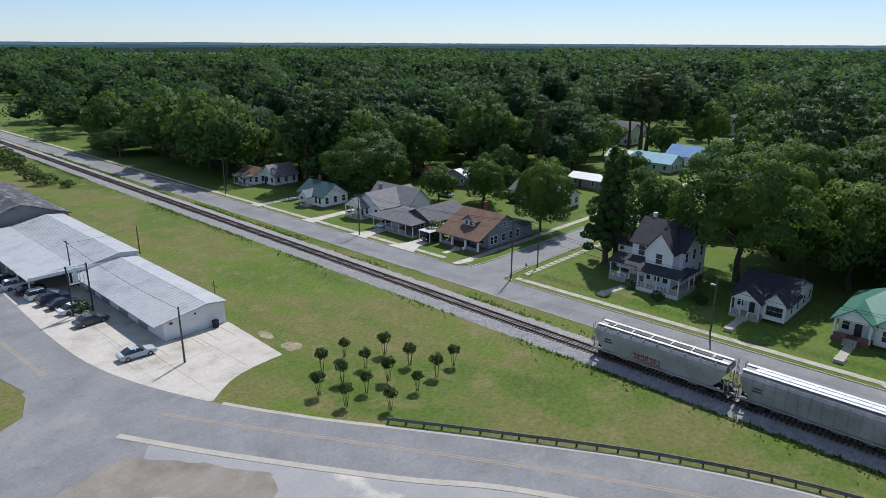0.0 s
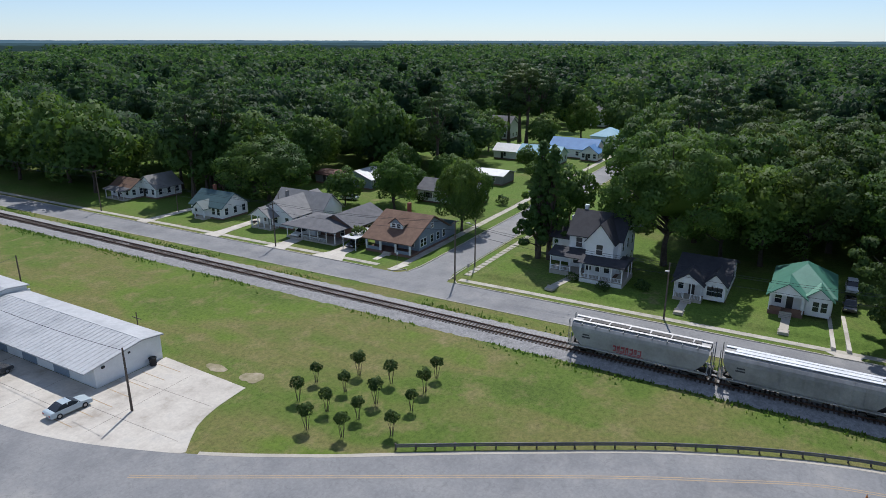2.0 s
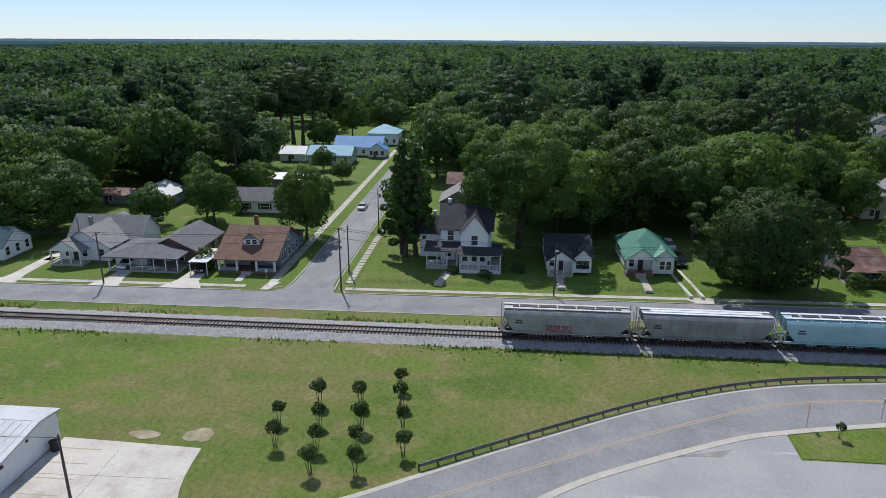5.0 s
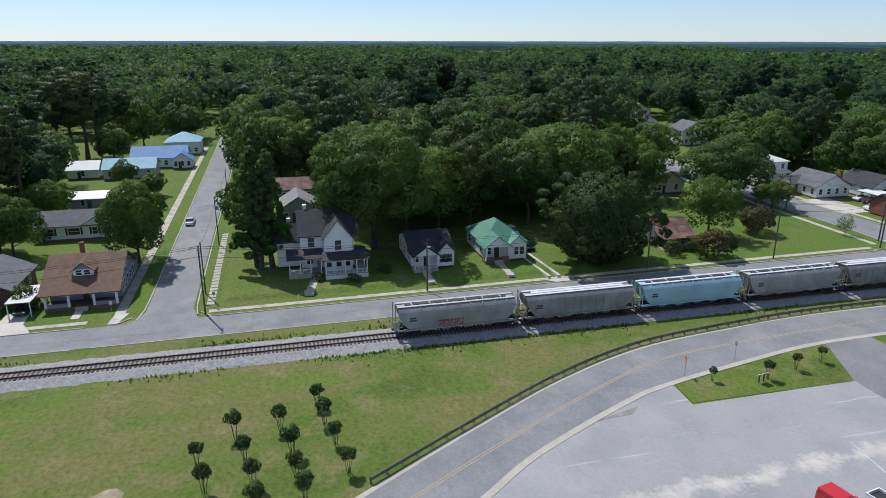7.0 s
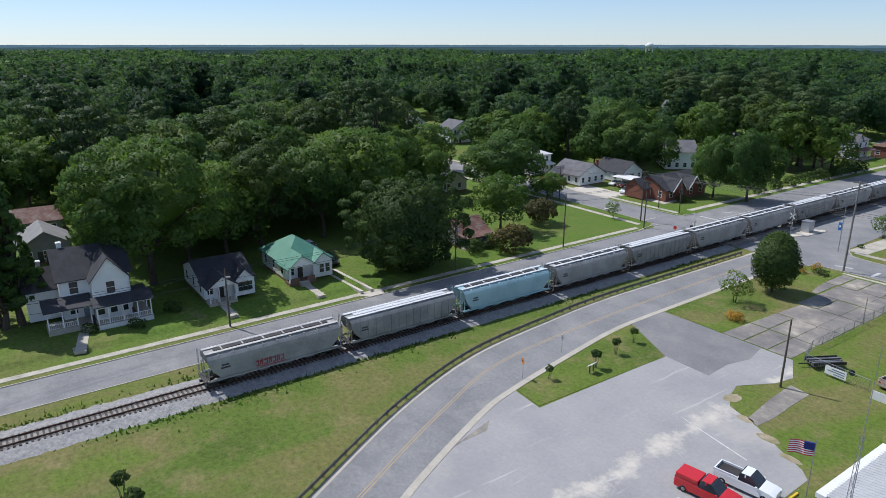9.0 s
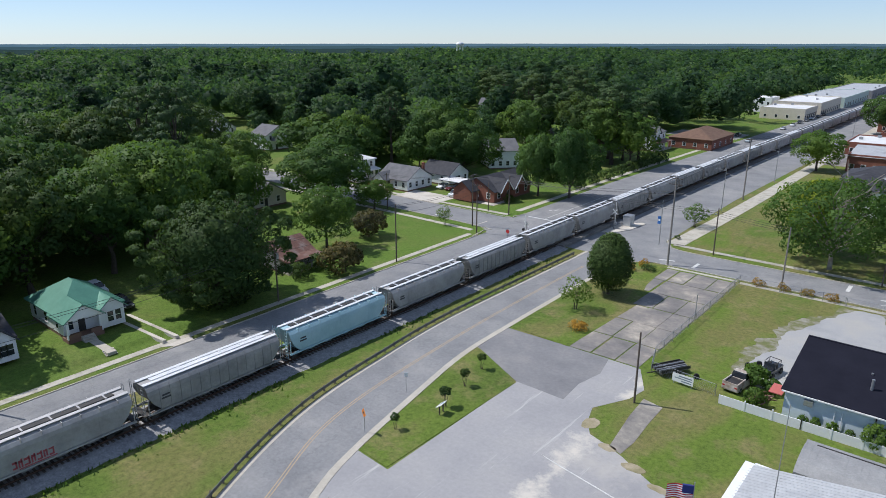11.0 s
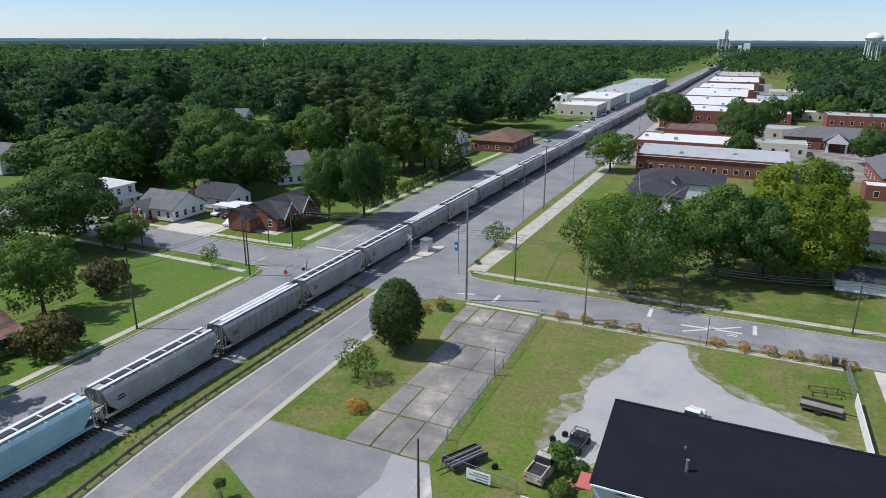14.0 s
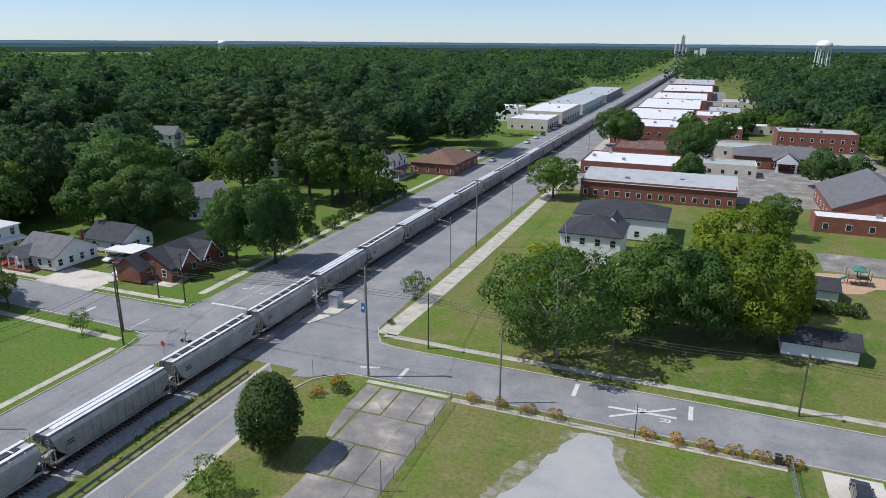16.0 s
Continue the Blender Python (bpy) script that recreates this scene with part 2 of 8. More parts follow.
PALEBLUE = surface("pale_blue_wall", [(0.55, 0.63, 0.68), (0.64, 0.71, 0.75)], 0.4, 3.0, 0.7, 0, 0.1, 0.01, 0.15)
SHINGLE_BLACK = surface("charcoal_shingles", [(0.025, 0.026, 0.034), (0.048, 0.049, 0.058)], 0.8, 7.0, 0.85, 0, 0.5, 0.02, 0.4)
SHINGLE_GREY = surface("grey_shingles", [(0.11, 0.11, 0.118), (0.17, 0.17, 0.178)], 0.7, 7.0, 0.9, 0, 0.5, 0.02, 0.4)
SHINGLE_PALE = surface("pale_grey_shingles", [(0.2, 0.198, 0.195), (0.28, 0.275, 0.27)], 0.6, 7.0, 0.9, 0, 0.5, 0.02, 0.35)
SHINGLE_BROWN = surface("brown_shingles", [(0.13, 0.075, 0.05), (0.2, 0.12, 0.08)], 0.7, 7.0, 0.9, 0, 0.5, 0.02, 0.4)
METAL_GREEN = surface("green_metal_roof", [(0.06, 0.19, 0.135), (0.085, 0.24, 0.175)], 0.6, 3.0, 0.45, 0.1, 0.1, 0.01, 0.15)
METAL_TEAL = surface("dark_teal_roof", [(0.03, 0.075, 0.085), (0.045, 0.1, 0.11)], 0.6, 4.0, 0.6)
METAL_BLUE = surface("blue_metal_roof", [(0.06, 0.18, 0.40), (0.09, 0.24, 0.48)], 0.4, 3.0, 0.7, 0.0, 0.1, 0.01, 0.15)
METAL_SKY = surface("pale_blue_metal_roof", [(0.2, 0.4, 0.5), (0.27, 0.48, 0.58)], 0.4, 3.0, 0.7, 0.0, 0.1, 0.01, 0.15)
PALE_TEAL = surface("weathered_pale_green_roof", [(0.34, 0.4, 0.39), (0.44, 0.49, 0.47)], 0.4, 3.0, 0.6, 0.1, 0.1, 0.01, 0.2)
METAL_GREY = surface("grey_metal_roof", [(0.36, 0.37, 0.38), (0.5, 0.51, 0.515), (0.42, 0.425, 0.43)], 0.22, 2.0, 0.55, 0.15, 0.15, 0.01, 0.3)
METAL_WHITE = surface("white_metal_roof", [(0.62, 0.62, 0.61), (0.75, 0.75, 0.74)], 0.25, 2.0, 0.6, 0, 0.15, 0.01, 0.22)
METAL_RUST = surface("rusted_tin_roof", [(0.1, 0.05, 0.04), (0.17, 0.085, 0.065), (0.24, 0.19, 0.17)], 0.5, 4.0, 0.8, 0.1)
BRICK = surface("red_brick", [(0.2, 0.075, 0.05), (0.27, 0.105, 0.07)], 0.6, 9.0, 0.9, 0, 0.4, 0.01, 0.35)
BRICK_BROWN = surface("brown_brick", [(0.16, 0.09, 0.065), (0.22, 0.13, 0.095)], 0.6, 9.0, 0.9, 0, 0.4, 0.01, 0.35)
PINK = surface("pink_painted_brick", [(0.5, 0.2, 0.2), (0.58, 0.27, 0.26)], 0.4, 5.0, 0.8)
GLASS = plain("window_glass", (0.025, 0.03, 0.036), 0.08, 0.0, 0.6)
TYRE = plain("tyre_rubber", (0.018, 0.018, 0.018), 0.85)
BARK = surface("bark", [(0.06, 0.045, 0.033), (0.12, 0.095, 0.072)], 1.5, 8.0, 0.95, 0, 0.8, 0.03, 0.4)
PALEBARK = surface("pale_bark", [(0.22, 0.19, 0.15), (0.38, 0.34, 0.29)], 1.5, 8.0, 0.95)
LEAF_A = leaf_material("oak_leaves", (0.062, 0.118, 0.036), (0.104, 0.182, 0.054), 0.38)
LEAF_OAK = leaf_material("sunlit_oak_leaves", (0.074, 0.138, 0.04), (0.128, 0.212, 0.06), 0.42)
LEAF_B = leaf_material("bright_leaves", (0.085, 0.155, 0.04), (0.138, 0.225, 0.056), 0.42)
LEAF_C = leaf_material("dark_leaves", (0.046, 0.084, 0.029), (0.082, 0.132, 0.042), 0.32)
LEAF_Y = leaf_material("yellow_green_leaves", (0.09, 0.15, 0.02), (0.24, 0.3, 0.04), 0.42)
LEAF_R = leaf_material("reddish_leaves", (0.05, 0.06, 0.025), (0.15, 0.125, 0.06), 0.28)
LEAF_O = leaf_material("orange_flowers", (0.25, 0.16, 0.025), (0.6, 0.33, 0.06), 0.3)
NEEDLE = leaf_material("pine_needles", (0.044, 0.08, 0.038), (0.076, 0.125, 0.055), 0.26)
WOODS = leaf_material("woods_leaves", (0.05, 0.092, 0.05), (0.084, 0.142, 0.066), 0.5, True)


# ---- building blocks ----
def obj(name, me, mat=None, parent=None, label=""):
    ob = new(name, me)
    if mat is not None and not me.materials:
        me.materials.append(mat)
    if parent is not None:
        ob.parent = parent
    if label:
        ob["label"] = label
    return ob


def part(name, bm, mat, parent=None, label="", smooth=False):
    me = bpy.data.meshes.new(name)
    if smooth:
        for f in bm.faces:
            f.smooth = True
    bm.to_mesh(me)
    bm.free()
    return obj(name, me, mat, parent, label)


def thing(name, label, category, m=None, group="", kind=""):
    ob = new(name)
    if m is not None:
        ob.matrix_basis = m
    return tagged(ob, label, category, group, kind)


def box(bm, x0, x1, y0, y1, z0, z1):
    v = [bm.verts.new(p) for p in ((x0, y0, z0), (x1, y0, z0), (x1, y1, z0), (x0, y1, z0), (x0, y0, z1), (x1, y0, z1), (x1, y1, z1), (x0, y1, z1))]
    for f in ((3, 2, 1, 0), (4, 5, 6, 7), (0, 1, 5, 4), (1, 2, 6, 5), (2, 3, 7, 6), (3, 0, 4, 7)):
        bm.faces.new([v[i] for i in f])
    return bm


def boxes(*rows):
    bm = bmesh.new()
    for r in rows:
        box(bm, *r)
    return bm


def extrude(bm, prof, a, b, axis="y"):
    """A closed profile of (s, z), extruded from a to b along an axis; s runs along the other one."""
    def at(s, z, t):
        return (s, t, z) if axis == "y" else (t, s, z)
    lo = [bm.verts.new(at(s, z, a)) for s, z in prof]
    hi = [bm.verts.new(at(s, z, b)) for s, z in prof]
    n = len(prof)
    bm.faces.new(lo)
    bm.faces.new(hi[::-1])
    for i in range(n):
        bm.faces.new((lo[i], hi[i], hi[(i + 1) % n], lo[(i + 1) % n]))
    bmesh.ops.recalc_face_normals(bm, faces=bm.faces)
    return bm


def tube(bm, p, q, r0, r1=None, n=8):
    p, q = Vector(p), Vector(q)
    r1 = r0 if r1 is None else r1
    rot = (q - p).to_track_quat("Z", "Y").to_matrix()
    lo = [bm.verts.new(p + rot @ Vector((r0 * math.cos(a), r0 * math.sin(a), 0))) for a in (2 * math.pi * i / n for i in range(n))]
    hi = [bm.verts.new(q + rot @ Vector((r1 * math.cos(a), r1 * math.sin(a), 0))) for a in (2 * math.pi * i / n for i in range(n))]
    for i in range(n):
        bm.faces.new((lo[i], lo[(i + 1) % n], hi[(i + 1) % n], hi[i]))
    bm.faces.new(lo[::-1])
    bm.faces.new(hi)
    return bm


def slab(name, pts, z0, z1, mat, parent=None):
    """A flat sheet with sides over a polygon of the plan."""
    bm = bmesh.new()
    lo = [bm.verts.new((x, y, z0)) for x, y in pts]
    hi = [bm.verts.new((x, y, z1)) for x, y in pts]
    n = len(pts)
    bm.faces.new(hi)
    for i in range(n):
        bm.faces.new((lo[i], lo[(i + 1) % n], hi[(i + 1) % n], hi[i]))
    bmesh.ops.recalc_face_normals(bm, faces=bm.faces)
    top = [f for f in bm.faces if len(f.verts) == n and n != 4 or abs(f.normal.z) > 0.9]
    if top and top[0].normal.z < 0:
        bmesh.ops.reverse_faces(bm, faces=bm.faces)
    bmesh.ops.triangulate(bm, faces=[f for f in bm.faces if len(f.verts) > 4])
    return part(name, bm, mat, parent)


def spline(pts, step=1.5):
    """A smooth line through points of the plan."""
    p = [Vector(q) for q in pts]
    p = [2 * p[0] - p[1]] + p + [2 * p[-1] - p[-2]]
    out = []
    for i in range(1, len(p) - 2):
        k = max(2, int((p[i + 1] - p[i]).length / step))
        for j in range(k):
            t = j / k
            a, b, c, d = p[i - 1], p[i], p[i + 1], p[i + 2]
            out.append(0.5 * ((2 * b) + (c - a) * t + (2 * a - 5 * b + 4 * c - d) * t * t + (3 * b - a - 3 * c + d) * t ** 3))
    out.append(p[-2])
    return [tuple(q) for q in out]


def offset(line, d):
    """The line moved d metres to its right."""
    out = []
    for i, q in enumerate(line):
        a, b = Vector(line[max(0, i - 1)]), Vector(line[min(len(line) - 1, i + 1)])
        t = (b - a).normalized()
        out.append((q[0] + t.y * d, q[1] - t.x * d))
    return out


def ribbon(name, a, b, z0, z1, mat, parent=None):
    """A strip with thickness between two lines of as many points."""
    bm = bmesh.new()
    rows = [[bm.verts.new(p) for p in ((*u, z0), (*u, z1), (*v, z1), (*v, z0))] for u, v in zip(a, b)]
    for r, s in zip(rows, rows[1:]):
        for i in range(3):
            bm.faces.new((r[i], s[i], s[i + 1], r[i + 1]))
    for r in (rows[0], rows[-1]):
        bm.faces.new(r)
    bmesh.ops.recalc_face_normals(bm, faces=bm.faces)
    return part(name, bm, mat, parent)


def lawn_height(x, y):
    """The lawns of the corner block lie a little higher than the pavement."""
    def s(a, b, v):
        t = min(1.0, max(0.0, (v - a) / (b - a)))
        return t * t * (3 - 2 * t)
    return 0.45 * s(88.7, 90.6, x) * s(230, 180, x) * s(65.5, 63.5, y) * s(-5, 5, y)


# ---- ground, roads, track ----
def ground_sheet():
    def axis(fine, lo, hi, extra=()):
        out = set(round(float(v), 3) for v in fine) | set(extra)
        out |= {v for v in (-4900, -3200, -2000, -1200, -700, -400, -250, -150, 300, 400, 550, 800, 1200, 2000, 3200, 4900) if v < lo or v > hi}
        return sorted(out)
    xs = axis(np.arange(-80, 242, 4), -80, 240, (88.7, 89.2, 89.7, 90.2, 90.7, 91.5))
    ys = axis(np.arange(-130, 322, 4), -130, 320, (63.5, 64.0, 64.5, 65.0, 65.5))
    verts = [(x, y, lawn_height(x, y)) for y in ys for x in xs]
    n = len(xs)
    faces = [(j * n + i, j * n + i + 1, (j + 1) * n + i + 1, (j + 1) * n + i) for j in range(len(ys) - 1) for i in range(n - 1)]
    me = bpy.data.meshes.new("ground")
    me.from_pydata(verts, [], faces)
    return tagged(obj("ground", me, GRASS), "mown and patchy dry grass, flat to the horizon", "ground", kind="structure")


ground_sheet()


def setting(ob, label, category):
    return tagged(ob, label, category, kind="structure")


def street_near(y):
    return 77.0 - 0.011 * (y - 30)


def street_far(y):
    return 84.4 - 0.016 * (y - 30)


def ragged(pts, amount, seed):
    """A closed outline made uneven, as drifting gravel and grass leave it."""
    rng = random.Random(seed)
    line = spline(list(pts) + [pts[0]], 0.8)[:-1]
    c = Vector((sum(p[0] for p in line) / len(line), sum(p[1] for p in line) / len(line)))
    out = []
    for i, p in enumerate(line):
        d = (Vector(p) - c).normalized() * amount * (noise.noise(Vector((p[0] * 0.35, p[1] * 0.35, seed))) * 1.6 + rng.uniform(-0.35, 0.35))
        out.append((p[0] + d.x, p[1] + d.y))
    return out


TRACK_X, RAIL_TOP = 69.3, 0.62


def bear(y):
    """How far the line and the main street bear off to the west beyond the crossing."""
    return 0.0 if y > -130 else 0.0165 * (y + 130)


NORTH_EDGE = spline([(20.6, 330), (20.6, 180), (20.4, 127), (20.1, 97.5), (21.7, 82.1), (26.8, 67.1), (32.8, 55.4), (37.6, 47.6), (44.0, 37.2), (52.3, 22.6), (58.0, 8.0), (60.6, -8), (61.9, -22), (62.0, -45), (62.0, -66)])
CENTRE = spline([(14.6, 330), (14.6, 180), (14.4, 127), (14.7, 103), (15.7, 87.8), (17.7, 79.5), (21.2, 69.5), (31.0, 52.2), (41.2, 34.6), (49.2, 19.6), (54.8, 5.8), (57.2, -18), (58.2, -45), (58.3, -66)])
SOUTH_EDGE = spline([(16.8, 67.6), (22.8, 56.6), (32.4, 40.8), (38.9, 31.6), (46.1, 17.3), (48.6, 10), (51.2, -2), (53.4, -14), (54.0, -26), (54.4, -45), (54.6, -58)])
road = slab("road_bend", offset(NORTH_EDGE, 0)[:] + list(reversed([(x, y) for x, y in SOUTH_EDGE])) + [(14, 69), (11, 74), (12.8, 84), (11.6, 90), (9.0, 127), (8.8, 330)], -0.2, 0.035, ASPHALT)
setting(road, "worn grey asphalt road curving past the field", "road")
junction = slab("road_junction", [(13.6, 86), (12.7, 84), (15, 76), (18, 69), (18.6, 64), (14, 58), (-20, 52), (-40, 60), (-40, 70), (2, 75.5)], -0.2, 0.03, ASPHALT)
setting(junction, "grey asphalt side road joining the bend", "road")
avenue = slab("road_main_street", [(53.2, -66), (88.2, -66), (89.2, -130), (88.5 + bear(-320), -320), (87 + bear(-1500), -1500), (52 + bear(-1500), -1500), (53 + bear(-320), -320), (53.4, -130), (52.6, -82)], -0.2, 0.03, ASPHALT)
setting(avenue, "wide grey asphalt street on both sides of the track", "road")
ys = [420 - 6 * i for i in range(82)]
east = ribbon("road_east_street", [(street_near(y), y) for y in ys], [(street_far(y), y) for y in ys], -0.2, 0.03, ASPHALT)
setting(east, "grey asphalt street running beside the railway", "road")
cross = slab("road_cross_street", [(83.0, 68.0), (83.0, 79.0), (85.0, 77.3), (88, 76.2), (300, 77.2), (300, 69.6), (88, 69.2), (85.5, 68.6)], -0.2, 0.038, ASPHALT)
setting(cross, "pale grey asphalt residential street", "road")
side_w = slab("road_side_west", [(57, -64), (54.6, -64.5), (50, -67.6), (46, -68.3), (-120, -68.6), (-120, -78.2), (46, -77.8), (50, -79.4), (53, -83), (57, -83)], -0.2, 0.042, ASPHALT)
setting(side_w, "grey asphalt side street with painted crossing marks", "road")
side_e = slab("road_side_east", [(85, -63), (88, -67.6), (330, -68.6), (330, -77.6), (90, -77.8), (86, -82)], -0.2, 0.042, ASPHALT)
setting(side_e, "grey asphalt residential side street", "road")
car_park = slab("car_park", [(17.6, 66.0), *[q for q in offset(SOUTH_EDGE, 0.6) if q[1] > 9.5], (43.3, 10.2), (43.4, -12.7), (53.3, -17.5), (53.6, -25), (43.6, -25.3), (33.0, -25.4), (30.4, -20.6), (30.9, -17.6), (33.3, -13), (32.4, -10.2), (31, -8), (28.2, -7.1), (26.6, -6.4), (23.4, -4.6), (20, -2.9), (18.9, -1.8), (18.6, 10), (-40, 12), (-40, 55), (13, 61)], -0.2, 0.022, LOT)
setting(slab("old_paving", [(42.6, 23.4), (44.6, 16.5), (43.1, 18.0), (42.9, 21.5)], -0.1, 0.029, ASPHALT_OLD), "dark patch of old asphalt beside the gutter", "paving")
setting(car_park, "broad worn grey paving of a car park", "car park")
OLD_LOT = surface("darker_lot_paving", [(0.175, 0.174, 0.18), (0.215, 0.213, 0.216), (0.26, 0.252, 0.243)], 0.16, 2.0, 0.9, 0, 0.3, 0.02, 0.35)
setting(slab("old_paving", [(43.45, -12.6), (53.2, -17.5), (53.5, -25.2), (43.5, -25.4), (37.4, -25.45), (36.4, -21), (37.2, -17), (36.8, -12.5)], -0.1, 0.029, OLD_LOT), "darker patched asphalt at the car park entrance", "paving")
for k, pts in enumerate(([(16.5, 58), (19.5, 52.5), (17, 50.5), (9, 56), (9.5, 58.5)], [(15.5, 63), (20, 57), (24, 49.5), (21, 47), (14, 55), (4, 58), (6, 61)])):
    setting(slab("sand_patch", ragged(pts, 0.5, k), -0.1, 0.03 + 0.004 * k, DIRT if k == 1 else SAND), "sandy worn patch on the paving", "ground patch")
FRINGE = surface("thin_grass_on_gravel", [(0.11, 0.14, 0.035), (0.16, 0.165, 0.065), (0.26, 0.25, 0.19), (0.34, 0.33, 0.28)], 0.55, 3.0, 0.95, 0, 0.6, 0.05, 0.4)
lot = slab("concrete_lot", [*[q for q in offset(NORTH_EDGE, 0.1) if 66.8 < q[1] < 150], *spline([(27.2, 66.8), (31, 69.6), (35, 70.8), (39.7, 71.2)], 2.0), (40.3, 86.4), (30.5, 86.5), (30.5, 150)], -0.2, 0.045, CONCRETE)
setting(lot, "pale stained concrete forecourt", "forecourt")
BARE = surface("bare_sandy_soil", [(0.2, 0.185, 0.09), (0.3, 0.26, 0.16), (0.42, 0.36, 0.26)], 0.5, 2.5, 0.95, 0, 0.5, 0.04, 0.35)
for k, (x, y, a, b) in enumerate(((41.9, 72.4, 1.2, 1.8), (41.6, 78.4, 0.7, 2.0), (32.0, -10.0, 0.7, 1.3), (28.4, -6.9, 1.0, 0.6), (25.0, -5.4, 1.2, 0.5), (21.6, -3.8, 1.3, 0.5))):
    ring = [(x + a * math.cos(0.7 * i), y + b * math.sin(0.7 * i)) for i in range(9)]
    setting(slab("worn_patch", ragged(ring, 0.5 * min(a, b), 30 + k), -0.1, 0.03, BARE), "bare sandy patch in the grass", "ground patch")
yard_gravel = slab("gravel_yard", ragged([(15.2, -64.8), (18.3, -58), (20.8, -50), (21.6, -44), (22.6, -36), (20.5, -30), (16, -34), (6, -37.5), (-3, -40), (-6.5, -44), (-3, -49), (3, -52.5), (8, -56), (10.8, -61), (11.6, -65)], 0.7, 5), -0.1, 0.02, GRAVEL)
setting(slab("gravel_fringe", ragged([(17.0, -65), (20.2, -58), (22.6, -50), (23.4, -44), (24.0, -36), (21.5, -28.6), (16, -33), (6, -36.2), (-4, -38.4), (-8, -44), (-4, -50.4), (2.4, -54), (7, -57.2), (9.6, -61), (10.2, -65)], 1.5, 6), -0.1, 0.012, FRINGE), "thin dry grass growing through scattered gravel", "ground patch")
setting(yard_gravel, "pale gravel drive fanning out behind the gate", "drive")


def arc_line(pts):
    return spline(pts, 1.0)


# pale concrete gutters and kerbs
for a, w in ((SOUTH_EDGE, 0.75),):
    setting(ribbon("gutter", offset(a, -0.05), offset(a, w), -0.1, 0.06, KERB), "pale concrete gutter along the road", "kerb")
joints = tagged(new("joint_lines"), "dark joints across the concrete forecourt", "paving joint", kind="structure")
for pts in (((24.2, 79), (38.6, 79.4)), ((28, 69.0), (27.6, 86)), ((34.6, 71.4), (34.2, 86)), ((21.4, 92), (30.3, 92.4)), ((21, 104), (30.3, 104)), ((20.9, 116), (30.3, 116)), ((25.6, 87), (25.2, 148))):
    slab("joint", [pts[0], pts[1], (pts[1][0] + 0.06, pts[1][1] + 0.06), (pts[0][0] + 0.06, pts[0][1] + 0.06)], 0.03, 0.049, ASPHALT_OLD, joints)
n_edge = [q for q in NORTH_EDGE if q[1] < 66]
setting(ribbon("road_shoulder", offset(n_edge, -0.45), offset(n_edge, 0.12), -0.1, 0.05, KERB), "narrow broken concrete edge", "kerb")
for seg in ([y for y in ys if y > 82], [66.5 - 4 * i for i in range(33)]):
    for side, fn, w in (("far", street_far, 0.18), ("near", street_near, -0.16)):
        setting(ribbon("kerb", [(fn(y), y) for y in seg], [(fn(y) + w, y) for y in seg], -0.1, 0.13 if side == "far" else 0.06, KERB), "pale concrete kerb", "kerb")
mid = [81.5, 80, 76, 72, 68, 66.5]
setting(ribbon("kerb", [(street_near(y), y) for y in mid], [(street_near(y) - 0.16, y) for y in mid], -0.1, 0.06, KERB), "pale concrete kerb", "kerb")
for pts in ([(84.0, 80), (86, 77.9), (88.5, 76.6), (130, 76.7), (290, 77.4)], [(84.0, 66.5), (86, 68), (88.5, 68.8), (130, 69.0), (290, 69.2)],
            [(54.8, -60), (53.6, -64.2), (50, -67.2), (46, -67.9), (20, -68.2), (-110, -68.3)], [(52.8, -84), (50.6, -80.2), (46.6, -78.2), (20, -78.2), (-110, -78.4)],
            [(86.4, -60), (87.4, -65), (90, -67.2), (130, -67.9), (320, -68.3)], [(88, -84), (89, -80), (92, -78.3), (130, -78.1), (320, -78.0)]):
    line = arc_line(pts)
    setting(ribbon("kerb", line, offset(line, 0.2), -0.1, 0.12, KERB), "pale concrete kerb", "kerb")
# pavements; the one on the side street is laid in separate slabs
for seg in ([y for y in ys if y > 79.5], [66.8 - 4 * i for i in range(33)]):
    setting(ribbon("pavement", [(street_far(y) + 1.5, y) for y in seg], [(street_far(y) + 2.7, y) for y in seg], -0.1, 0.05, WALKWAY), "pale concrete pavement", "pavement")
for pts, w in (([(88, 79.2), (150, 79.6), (260, 80.2)], 1.5), ([(52.2, -82), (51.2, -120), (50.6, -200), (50, -420)], -3.6), ([(50.5, -81.0), (20, -80.6), (-110, -80.8)], 1.3),
               ([(89.5, -64.6), (130, -65.2), (200, -65.6)], 1.3), ([(91, -81.2), (130, -80.8), (200, -80.6)], 1.4), ([(90.4, -85), (90.9, -160), (89.6, -260)], 1.6), ([(46, -66.4), (33.6, -66.6)], 0.8)):
    line = arc_line(pts)
    setting(ribbon("pavement", line, offset(line, -w), -0.1, 0.055, WALKWAY), "pale concrete pavement", "pavement")
